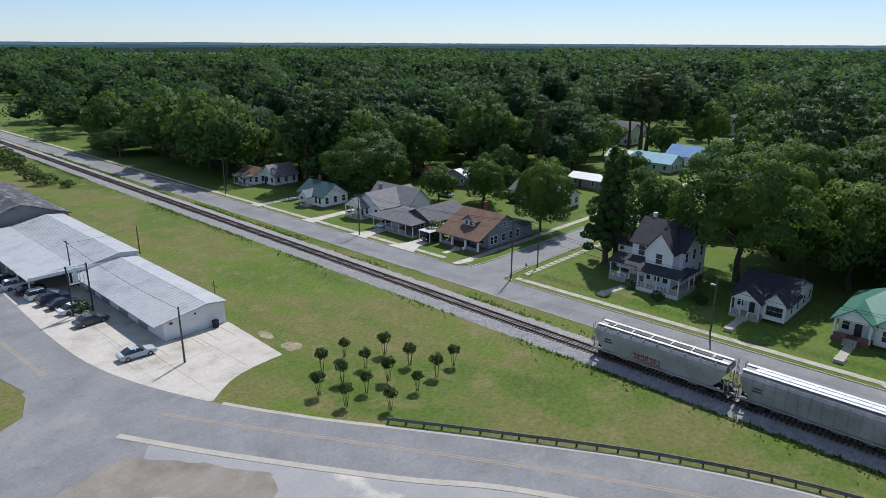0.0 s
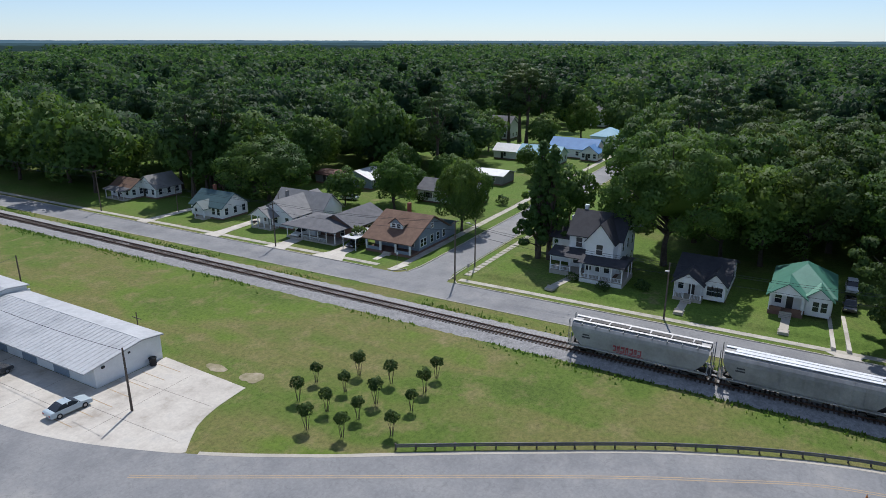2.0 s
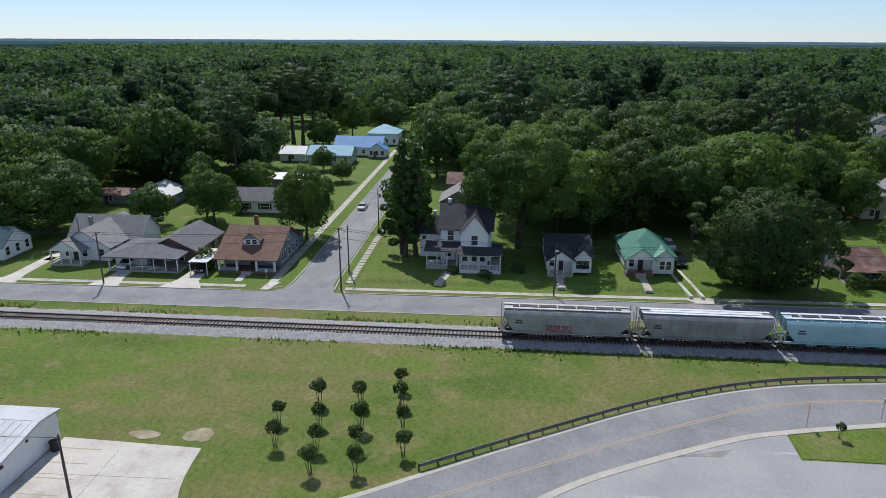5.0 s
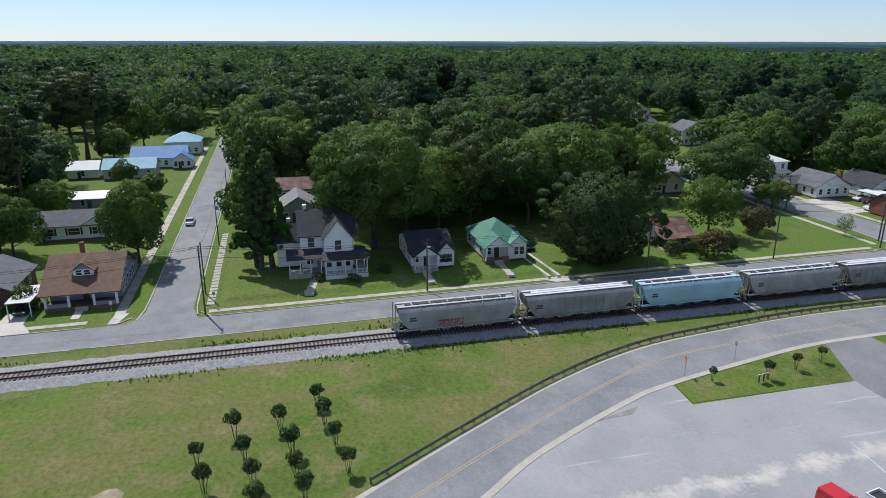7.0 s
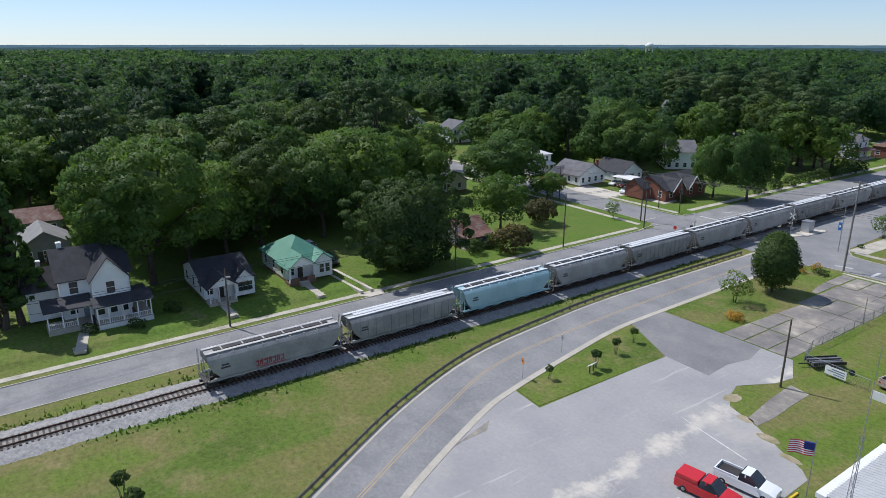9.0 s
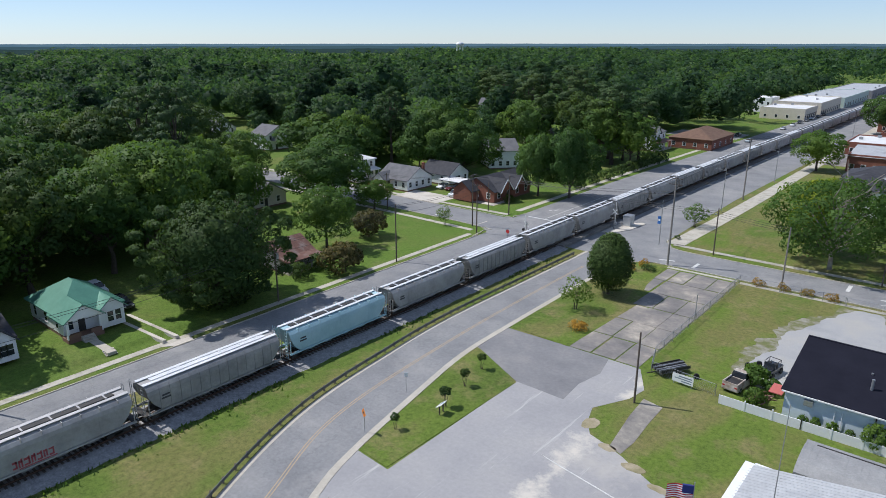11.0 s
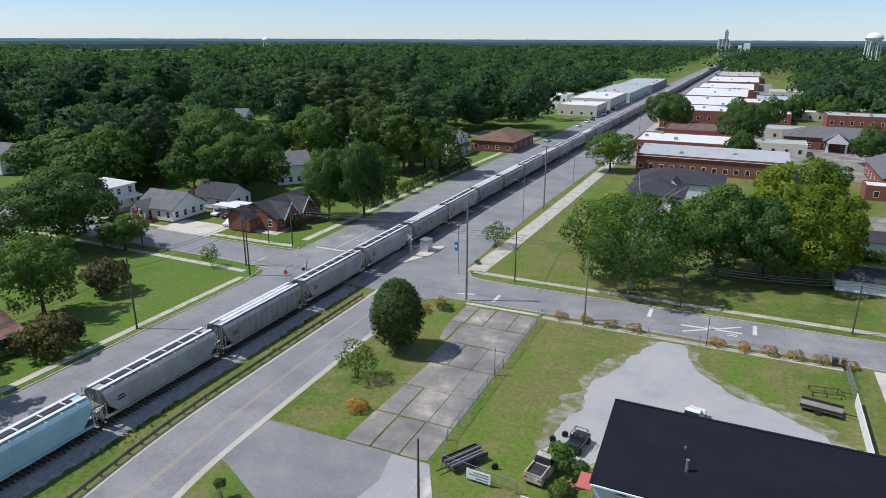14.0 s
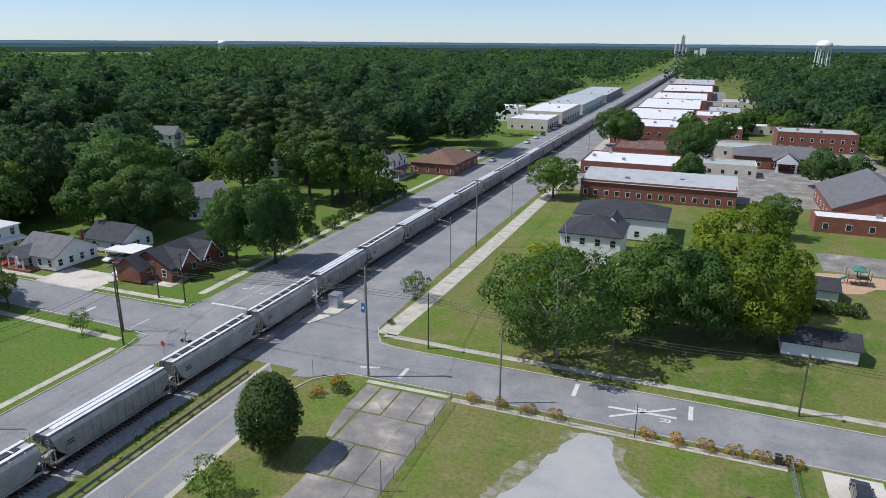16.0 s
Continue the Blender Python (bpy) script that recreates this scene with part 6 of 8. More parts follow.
for x, y, rz, lab in ((262, -218, 30, "white two-storey house among far trees"), (228, -224, 20, "white house with porch among far trees"), (190, -232, 20, "white two-storey house among pines"), (254, -104, 10, "white gabled house behind dark trees"), (222, -108, 0, "grey house with steep roof among trees"), (150, -187, 30, "white house among tall pines"), (232, -268, 20, "white house deep among the pines"), (310, 113, 0, "white house beyond the blue-roofed houses"), (300, -128, 0, "grey house with porch on the side street"), (196, -300, 20, "pale house in the woods")):
    h = simple_house(lab, x, y, 10.0, 12.0, 6.0, 3.2, "x", WHITE, SHINGLE_GREY, rz=rz, wins=(("-x", 3, 1.0), ("+y", 3, 1.0)))
    windows(h, 10.0, 12.0, 4.2, (("-x", 3, 1.0), ("+y", 3, 1.0)))
    gable_front(h, -7.0, -2.0, 1.5, 4.4, 4.2, 2.2, WHITE, SHINGLE_GREY)


# ---- trees ----
def leaf_cloud(rng, lumps, count, size, flat=0.5, outward=0.45):
    """Leaf clumps as small three-cornered blades over a set of lumps. Returns the corners, three to a blade, and a soft normal for each."""
    c = np.array([l[:3] for l in lumps])
    r = np.array([l[3:6] for l in lumps])
    area = (r[:, 0] * r[:, 1] + r[:, 0] * r[:, 2] + r[:, 1] * r[:, 2])
    pick = rng.choice(len(lumps), count, p=area / area.sum())
    away = c - c.mean(0)
    away /= np.linalg.norm(away, axis=1)[:, None] + 1e-6
    d = rng.normal(size=(count, 3)) * 0.75
    d /= np.linalg.norm(d, axis=1)[:, None]
    d += away[pick] * outward
    d[:, 2] += 0.3
    d /= np.linalg.norm(d, axis=1)[:, None]
    pos = c[pick] + d * r[pick] * rng.uniform(0.78, 1.12, (count, 1))
    nrm = d + rng.normal(size=(count, 3)) * flat
    nrm /= np.linalg.norm(nrm, axis=1)[:, None]
    u = np.cross(nrm, rng.normal(size=(count, 3)))
    u /= np.linalg.norm(u, axis=1)[:, None]
    v = np.cross(nrm, u)
    s = size * rng.uniform(0.55, 1.3, (count, 1))
    k = rng.uniform(0.5, 1.0, (count, 1))
    tri = np.stack((pos - u * s, pos + u * s * k, pos + v * s * 1.5 * k), 1)
    out = pos - c.mean(0)
    out /= np.linalg.norm(out, axis=1)[:, None] + 1e-6
    soft = 0.85 * d + 0.3 * out + 0.2 * nrm
    soft[:, 2] += 0.1
    soft /= np.linalg.norm(soft, axis=1)[:, None]
    back = (soft * nrm).sum(1) < 0
    tri[back] = tri[back][:, ::-1]
    return tri.reshape(-1, 3), np.repeat(soft, 3, 0)


def leaf_mesh(name, verts, normals, mat):
    n = len(verts) // 3
    me = bpy.data.meshes.new(name)
    me.vertices.add(3 * n)
    me.vertices.foreach_set("co", np.ascontiguousarray(verts, dtype=np.float32).ravel())
    me.loops.add(3 * n)
    me.loops.foreach_set("vertex_index", np.arange(3 * n, dtype=np.int32))
    me.polygons.add(n)
    me.polygons.foreach_set("loop_start", np.arange(0, 3 * n, 3, dtype=np.int32))
    me.update(calc_edges=True)
    me.polygons.foreach_set("use_smooth", np.ones(n, dtype=bool))
    me.normals_split_custom_set_from_vertices(np.ascontiguousarray(normals, dtype=np.float32))
    me.materials.append(mat)
    return me


def crown_heart(h, w, base, fine=1, fill=0.62):
    """The closed inner mass of a crown, which no light passes."""
    bm = bmesh.new()
    bmesh.ops.create_icosphere(bm, subdivisions=fine, radius=1.0)
    tri = np.array([[v.co[:] for v in f.verts] for f in bm.faces]).reshape(-1, 3)
    bm.free()
    half = (h - base) / 2
    return tri * (fill * w / 2, fill * w / 2, fill * half) + (0, 0, base + half * 0.95), tri


def dome_lumps(rng, h, w, base, n, low=-0.8):
    """Rounded boughs over the outside of a broad, uneven crown."""
    rad, half = w / 2, (h - base) / 2
    ph = rng.uniform(0, 6.28, 4)
    out = []
    for i in range(n):
        z = 1 - (1 - low) * (i + 0.5) / n
        a = i * 2.39996 + rng.uniform(-0.35, 0.35)
        s = math.sqrt(1 - z * z)
        swell = 1 + 0.15 * s * math.sin(2 * a + ph[0]) + 0.13 * s * math.sin(3 * a + ph[1] + 2 * z) + 0.1 * math.sin(5 * z + ph[2]) + rng.uniform(-0.16, 0.1)
        r = rad * 1.75 / math.sqrt(n) * rng.uniform(0.7, 1.25)
        k = 0.78 * swell
        out.append((k * rad * s * math.cos(a), k * rad * s * math.sin(a), base + half * 0.92 + k * half * z, r, r * rng.uniform(0.85, 1.1), r * rng.uniform(0.65, 0.95)))
    return out


def crown_lumps(rng, h, w, base, n, shape):
    """Lumps that fill a crown of height h and width w above its base."""
    if shape == "round":
        return dome_lumps(rng, h, w, base, n)
    out = []
    for i in range(n):
        t = (i + rng.uniform(0, 1)) / n
        a = i * 2.4 + rng.uniform(-0.5, 0.5)
        if shape == "cone":
            rad = 0.5 * w * (1.0 - t) ** 0.75
            rr, s, fl = rad * rng.uniform(0.35, 0.78), 0.5 * w * rng.uniform(0.09, 0.18) * (1.12 - 0.35 * t), 0.75
        elif shape == "pine":
            rad = 0.5 * w * (0.45 + 0.75 * math.sin(math.pi * (0.2 + 0.72 * t)))
            rr, s, fl = rad * rng.uniform(0.25, 0.85), 0.5 * w * rng.uniform(0.22, 0.4), 0.5
        else:
            rad = 0.5 * w * (0.55 + 0.45 * math.sin(math.pi * min(1, t * 0.9 + 0.15)))
            rr, s, fl = rad * rng.uniform(0.35, 0.78), 0.5 * w * rng.uniform(0.2, 0.44) * (1.12 - 0.35 * t), 0.75
        out.append((rr * math.cos(a), rr * math.sin(a), base + (h - base) * (0.08 + 0.84 * t), s, s * rng.uniform(0.8, 1.15), s * fl * rng.uniform(0.8, 1.2)))
    return out


def tree_proto(name, label, h, w, base, lumps, clumps, size, mat, seed, shape="round", bark=None, stems=1, trunk=None, bare=0):
    rng = np.random.default_rng(seed)
    t = thing(name, label, "tree", None, "trees")
    L = crown_lumps(rng, h, w, base, lumps, shape)
    if name == "clipped_tree":
        L = [(0, 0, 0.54 * h, 0.44 * w, 0.44 * w, 0.44 * h)] * 3 + [(a * 0.07 * w, b * 0.07 * w, 0.5 * h, 0.42 * w, 0.42 * w, 0.40 * h) for a, b in ((-1, -1), (1, -1), (1, 1), (-1, 1))]
    if name == "magnolia_tree":
        L = [(l[0] * 1.16, l[1] * 1.16, l[2] * 1.02, l[3] * 0.6, l[4] * 0.6, l[5] * 0.5) for l in L] + [(0, 0, 8.5, 8.5, 8.5, 8.0)]
    if name == "crape_myrtle":
        L = [(l[0] * 0.95, l[1] * 0.95, l[2], l[3], l[4], l[5]) for l in L]
    bm = bmesh.new()
    r0 = trunk or 0.022 * h
    for k in range(stems):
        a = 2 * math.pi * k / stems
        off = 0.0 if stems == 1 else r0 * 2.2
        foot = Vector((off * math.cos(a), off * math.sin(a), -0.2))
        p = foot
        rr = r0 / (1 if stems == 1 else 1.4)
        for j in range(1, 5):
            q = Vector((foot.x * (1 + 0.8 * j * (stems > 1)) + rng.uniform(-0.02, 0.02) * h, foot.y * (1 + 0.8 * j * (stems > 1)) + rng.uniform(-0.02, 0.02) * h, (base + (h - base) * 0.55) * j / 4))
            tube(bm, p, q, rr * (1.25 if j == 1 else 1.0), rr * 0.8, 7)
            p, rr = q, rr * 0.8
        part("trunk" if stems == 1 else "stem", bm, bark or BARK, t)
        bm = bmesh.new()
    bm.free()
    bm = bmesh.new()
    for i, l in enumerate(L[::2]):
        z0 = base * 0.85 + (l[2] - base) * 0.35
        tube(bm, (0, 0, z0), (l[0] * 0.85, l[1] * 0.85, l[2]), r0 * 0.38, r0 * 0.1, 5)
    for i in range(bare):
        a = rng.uniform(0, 6.28)
        p = Vector((rng.uniform(-0.08, 0.08) * w, rng.uniform(-0.08, 0.08) * w, h * 0.6))
        for j in range(3):
            q = p + Vector((math.cos(a) * 0.12 * w, math.sin(a) * 0.12 * w, 0.14 * h)) + Vector(rng.uniform(-0.05, 0.05, 3)) * w
            tube(bm, p, q, 0.16 - 0.04 * j, 0.12 - 0.04 * j, 5)
            p = q
    part("branch_work", bm, bark or BARK, t)
    verts, normals = leaf_cloud(rng, L, clumps, size)
    if shape == "round" and w > 8 and not bare:
        core = crown_heart(h, w, base, 2, 0.55)
        verts, normals = np.concatenate((verts, core[0])), np.concatenate((normals, core[1]))
    obj("crown", leaf_mesh("crown", verts, normals, mat), None, t)
    return t


def place(proto, x, y, scale=1.0, rz=None, label="", z=None, sx=None):
    rng = random.Random(int(x * 31 + y * 17))
    m = pose(x, y, lawn_height(x, y) if z is None else z, 0, 0, rng.uniform(0, 360) if rz is None else rz)
    o = copy_thing(proto, m)
    o.scale = (sx or scale, sx or scale, scale)
    if label:
        o["label"] = label
    return o


def at(proto, x, y, rz=0, label="", z=None):
    proto.matrix_basis = pose(x, y, lawn_height(x, y) if z is None else z, 0, 0, rz)
    if label:
        proto["label"] = label
    return proto


OAK = tree_proto("oak_tree", "tall spreading oak with deep green crown", 24, 23, 5.5, 75, 26000, 0.31, LEAF_OAK, 11)
OAK2 = tree_proto("oak_tree", "broad dark green shade tree", 18, 18, 1.9, 50, 13000, 0.33, LEAF_A, 12)
SHADE = tree_proto("shade_tree", "broad green shade tree among the houses", 18, 18, 3.0, 40, 3400, 0.66, LEAF_A, 32)
MAPLE = tree_proto("maple_tree", "rounded fresh green maple", 13, 11, 2.4, 34, 6000, 0.3, LEAF_B, 13)
LOW = tree_proto("magnolia_tree", "dense dark green tree with low branches", 18.5, 22, 0.4, 110, 30000, 0.28, LEAF_C, 14)
PINE = tree_proto("pine_tree", "tall dark pine with high crown and bare trunk", 27, 11, 11.0, 26, 5200, 0.36, NEEDLE, 15, "pine")
CEDAR = tree_proto("cedar_tree", "slender conical evergreen with drooping boughs", 23, 11.5, 2.4, 70, 10000, 0.28, LEAF_A, 16, "cone")
CRAPE = tree_proto("crape_myrtle", "small pruned crape myrtle with several thin stems", 3.0, 1.55, 1.75, 14, 1300, 0.1, LEAF_C, 17, "round", BARK, 4, 0.06)
BALL = tree_proto("clipped_tree", "dense dark green egg-shaped ornamental tree", 10.2, 6.9, 1.2, 40, 17000, 0.22, LEAF_C, 18, "column")
THIN = tree_proto("young_tree", "thin airy young tree", 4.8, 4.6, 1.2, 16, 900, 0.2, LEAF_B, 19, "round", BARK, 4, 0.07)
ASH = tree_proto("ash_tree", "bright yellow-green tree with bare branches showing", 18.5, 20, 1.6, 46, 11000, 0.31, LEAF_B, 20, bark=PALEBARK, bare=7)
YEL = tree_proto("hackberry_tree", "yellow-green tree with open crown", 18, 14, 1.6, 38, 9500, 0.32, LEAF_Y, 21)
BUSH = tree_proto("shrub", "rounded green garden shrub", 2.6, 3.0, 0.1, 12, 750, 0.2, LEAF_C, 22, "round", BARK, 3, 0.05)
WEED = tree_proto("weed_clump", "tall bright green weeds against the wall", 2.8, 2.6, 0.1, 12, 900, 0.2, LEAF_B, 26, "round", BARK, 3, 0.04)
REDT = tree_proto("crape_tree", "small reddish flowering tree", 5.4, 6.8, 0.8, 20, 2600, 0.3, LEAF_R, 23, "round", BARK, 4, 0.1)
FLOWER = tree_proto("flowering_bush", "low orange flowering bush", 1.1, 1.7, 0.0, 8, 420, 0.12, LEAF_O, 24, "round", BARK, 3, 0.03)

at(OAK, 110.5, 37.2, 40)
OAK.scale = (1.12, 1.12, 1.02)
place(OAK, 128.5, 35, 0.95)
at(CEDAR, 103.2, 56.9, 0)
place(CEDAR, 104.6, 59.6, 1.02)
place(CEDAR, 102.8, 59.0, 0.86)
place(OAK2, 113.8, 81.4, 0.93, sx=0.72)
at(OAK2, 113.0, 137.7, 10)
OAK2.scale = (1.3, 1.3, 0.97)
place(MAPLE, 122.4, 105, 0.98, label="dark rounded garden tree")
at(MAPLE, 104.2, -34.6, 0)
place(MAPLE, 150, 106.5, 0.75)
at(LOW, 93.8, -3.6, 0)
place(OAK2, 133.5, -60.5, 0.95, sx=1.3)
place(MAPLE, 120.2, -63.9, 0.58, sx=0.85)
at(REDT, 90.0, -26.4, 0)
place(REDT, 103.5, -45.5, 1.05)
at(CRAPE, 40.7, 63.7, 0)
for k, (x, y) in enumerate(((45.1, 64.7), (36.6, 58.9), (40.5, 59.3), (45.0, 60.2), (49.3, 61.3), (37.3, 54.6), (41.0, 55.3), (44.7, 55.5), (49.5, 56.6), (40.3, 50.3), (45.5, 51.1), (49.7, 51.9), (53.4, 52.4))):
    place(CRAPE, x, y, 0.88 + 0.22 * ((k * 37) % 10) / 10)
for x, y, s in ((47.6, 4.6, 0.6), (46.4, -2.4, 0.82), (47.6, -7.6, 0.74), (48.6, -12.4, 0.7)):
    place(CRAPE, x, y, s, z=0.1)
at(BALL, 48.2, -47.0, 0, z=0.1)
at(THIN, 49.2, -37.8, 0, z=0.1)
at(ASH, 22.6, -84.5, 0)
place(OAK2, 9.5, -98, 0.98, label="spreading dark green tree over the side street")
at(YEL, -7.0, -102, 0)
place(OAK2, 1.5, -101, 0.85)
place(YEL, 27.0, -96, 0.85)
place(YEL, -3, -110, 1.2, sx=1.25)
place(MAPLE, 46.5, -191.5, 1.0, sx=1.3, label="street tree beside the pavement")
place(THIN, 52.2, -98, 1.05, sx=1.15, label="small trimmed street tree")
place(OAK2, 8, -268, 1.0)
place(OAK2, 40.5, -305, 1.05, sx=1.2)
place(OAK2, 96.5, -102.5, 0.98, sx=0.7)
place(OAK2, 88.5, -105.5, 1.1, sx=0.85)
place(OAK2, 129.5, -112, 1.02, sx=1.15)
place(THIN, 97.1, -63.5, 0.85, sx=0.7)
place(OAK2, 90.4, 254, 0.6, sx=1.0)
at(PINE, 106, 158, 0)
for x, y, s in ((96.5, 186, 1.0), (101, 205, 1.05), (96, 222, 0.95), (104, 240, 1.0), (95, 268, 0.9), (112, 160, 0.95), (118, 148, 0.9)):
    place(SHADE, x, y, s * 1.25)
for x, y, s, sx in ((94.3, 94.6, 1.4, 1.4), (12.8, -24.4, 0.5, 0.35), (9.6, -24.4, 0.45, 0.3), (5.4, -24.2, 0.4, 0.3), (2.6, -24.3, 0.45, 0.35), (0.4, -24.0, 0.5, 0.6), (19.4, -25.6, 0.8, 0.7), (18.6, -29.4, 0.7, 0.7), (96, 37.6, 0.6, 0.7), (94.6, 49.3, 0.5, 0.6), (92.9, 43.4, 0.45, 0.7), (93.8, -19.4, 1.1, 1.1), (94.6, -24.6, 1.1, 1.2), (128, 85, 1.2, 1.3), (140, 83.8, 0.9, 0.9), (95.8, 112, 0.5, 0.6), (26.5, 106.2, 0.7, 0.9), (15.2, -29.6, 1.0, 0.9), (7.2, -24.2, 1.0, 0.8), (4.0, -23.9, 0.5, 0.6), (21.0, -31.0, 0.9, 0.8), (51.5, -86, 0.35, 0.35), (14.0, -24.3, 0.45, 0.4), (11.2, -24.3, 0.55, 0.4), (98, -91, 0.8, 0.8), (110.6, -90.4, 0.9, 0.7)):
    place(WEED if -32 < y < -23 and x < 30 else BUSH, x, y, s, sx=sx)
for k in range(8):
    place(BUSH, 92.2 + 0.2 * (k % 2), -118 - 8.5 * k, 1.25, sx=1.2, label="clipped street shrub beside the pavement")
at(BUSH, 133.0, 103, 0)
for x, y, s in ((55.8, 251.8, 1.6), (54.4, 226.3, 1.2), (54.5, 215.5, 1.3), (58.3, 270, 1.7), (57.9, 207, 0.8), (56.5, 238, 1.1), (59.5, 262, 1.3)):
    place(BUSH, x, y, s, sx=1.4 * s, label="rank overgrown shrub beside the track")
at(WEED, 20.6, -30.4, 0)
at(FLOWER, 30.2, -67.2, 0)
for x in (26.2, 22.6, 19.0, 7.6, 4.2, 0.8, -2.4, -5.4, -8.6):
    place(FLOWER, x, -67.2, 1.0)
for x, y in ((45.4, -31.4), (44.6, -31.0), (49.5, -64.2), (50.6, -60.6), (52.6, -55.6)):
    place(FLOWER, x, y, 1.0, z=0.1)
place(BUSH, 48.0, -62.8, 0.35, sx=0.7, z=0.1)

at(SHADE, 158, 134, 0)
SHADE.scale = (1.15, 1.15, 1.32)
for x, y, s, sx in ((183.7, 118.3, 0.5, 0.56), (156, 108.3, 0.44, 0.6), (128, 109.4, 0.66, 0.5), (237.6, 141.2, 0.65, 0.66), (188.6, 97.6, 0.4, 0.42), (128, 61.6, 0.72, 0.6), (168, 141, 0.95, 0.9), (176, 150, 1.0, 0.9), (150, 120.6, 0.6, 0.6), (140, 110.2, 0.4, 0.45), (172, 87.6, 0.34, 0.4), (148, 152, 0.9, 0.85),
                    (136, 147.5, 0.85, 0.8), (196, 126, 0.8, 0.8), (214, 124, 0.8, 0.8), (228, 108, 0.7, 0.7), (262, 104, 0.95, 0.9), (276, 92, 0.9, 0.9), (178, 60, 1.0, 0.9), (204, 62, 1.1, 1.0), (232, 64, 1.05, 1.0), (262, 66, 1.0, 1.0), (120, 118.5, 0.5, 0.5), (166, -96, 0.85, 1.1), (186, -100, 0.85, 1.3), (172, -112, 0.9, 1.0), (146, -110, 0.8, 0.8), (150, -122, 1.0, 1.0)):
    place(SHADE, x, y, s, sx=sx)
for x, y, s in ((116.5, 163, 0.78), (122, 168, 0.82), (112, 170, 0.74), (119, 156, 0.7), (236, 118, 1.12), (243, 124, 1.18), (249, 117, 1.1), (239, 127, 1.0), (146.2, -176, 1.08), (138.6, -192.4, 1.18), (151, -188, 1.1), (163, -183, 1.05), (209, -241, 1.05), (217, -246, 1.0), (199, -234, 1.0), (127, -178, 1.05), (118, -181, 1.0), (103, -160, 0.95), (109, -170, 1.0), (96, -166, 0.85)):
    place(PINE, x, y, s, sx=s * 1.15)

# clearings in the woods, as (x0, x1, y0, y1)
CLEAR = ((-5000, 91, -90, 420), (88, 113, -64, 152), (88, 330, 62, 84), (113, 152, 84, 141), (150, 172, 84, 112), (165, 262, 80, 112), (196, 216, 112, 142), (113, 168, 43, 64), (88, 132, -70, -14), (130, 152, -64, -42),
         (88, 345, -92, -64), (92, 160, -108, -64), (-24, 92, -800, -66), (-75, -24, -352, -66), (50, 92, -1700, -800), (92, 122, -152, -106), (118, 142, -148, -122), (84, 122, -248, -185), (70, 132, -410, -335), (70, 118, -650, -335), (91, 110, 160, 182), (250, 285, 124, 158), (240, 275, -232, -200), (212, 240, -238, -206), (176, 200, -244, -214), (232, 266, -114, -88), (205, 232, -118, -92), (136, 160, -208, -180), (184, 206, -312, -286))


# front lawns of the houses in the woods: x, y, depth, half width
LAWNS = ((262, -218, 46, 12), (228, -224, 46, 13), (192, -187, 34, 9), (150, -187, 34, 10), (232, -268, 44, 9), (131.5, -134, 26, 10), (109.5, -202.5, 30, 12), (310, 113, 60, 9), (254, -104, 40, 10), (222, -108, 34, 9), (300, -128, 50, 10), (247, 136, 42, 12), (196, -300, 40, 8))


def wooded(x, y, margin=2.5):
    ok = np.ones(len(x), bool)
    for x0, x1, y0, y1 in CLEAR:
        ok &= ~((x > x0 - margin) & (x < x1 + margin) & (y > y0 - margin) & (y < y1 + margin))
    for hx, hy, reach, half in LAWNS:
        ux, uy = -hx / math.hypot(hx, hy), -hy / math.hypot(hx, hy)
        along, across = (x - hx) * ux + (y - hy) * uy, (x - hx) * uy - (y - hy) * ux
        ok &= ~((along > -10) & (along < reach) & (abs(across) < half))
    return ok


def stand(rng, r0, r1, gap, arc=(-2.05, 1.35)):
    """Places for trees in a ring round the near field, about as far apart as their crowns are wide."""
    k = np.arange(-r1, r1 + gap, gap)
    x, y = (g.ravel() for g in np.meshgrid(k, k * 0.88))
    x = x + (np.round(y / (gap * 0.88)) % 2) * gap / 2 + rng.uniform(-0.36, 0.36, len(x)) * gap
    y = y + rng.uniform(-0.36, 0.36, len(y)) * gap
    far, ang = np.hypot(x, y), np.arctan2(y, x)
    keep = (far > r0) & (far < r1) & (ang > arc[0]) & (ang < arc[1]) & wooded(x, y)
    field = np.sin(x * 0.0021 + 1.3) * np.sin(y * 0.0027 + 0.4) + 0.5 * np.sin(x * 0.0061 + y * 0.0047)
    keep &= (field < 0.93) | (far < 420)
    deg = np.degrees(ang)
    for a0, a1, f0, f1 in ((-46, -36, 1500, 3900), (-19, -13, 1900, 4300), (35, 41, 1700, 4200), (60, 70, 1500, 3600), (-72, -66, 2000, 4200), (49, 54, 900, 1150), (5, 9, 620, 740)):
        keep &= ~((deg > a0) & (deg < a1) & (far > f0) & (far < f1))
    keep &= ~((y < -85) & (far < 450) & (rng.uniform(0, 1, len(x)) < 0.1))
    return x[keep], y[keep]


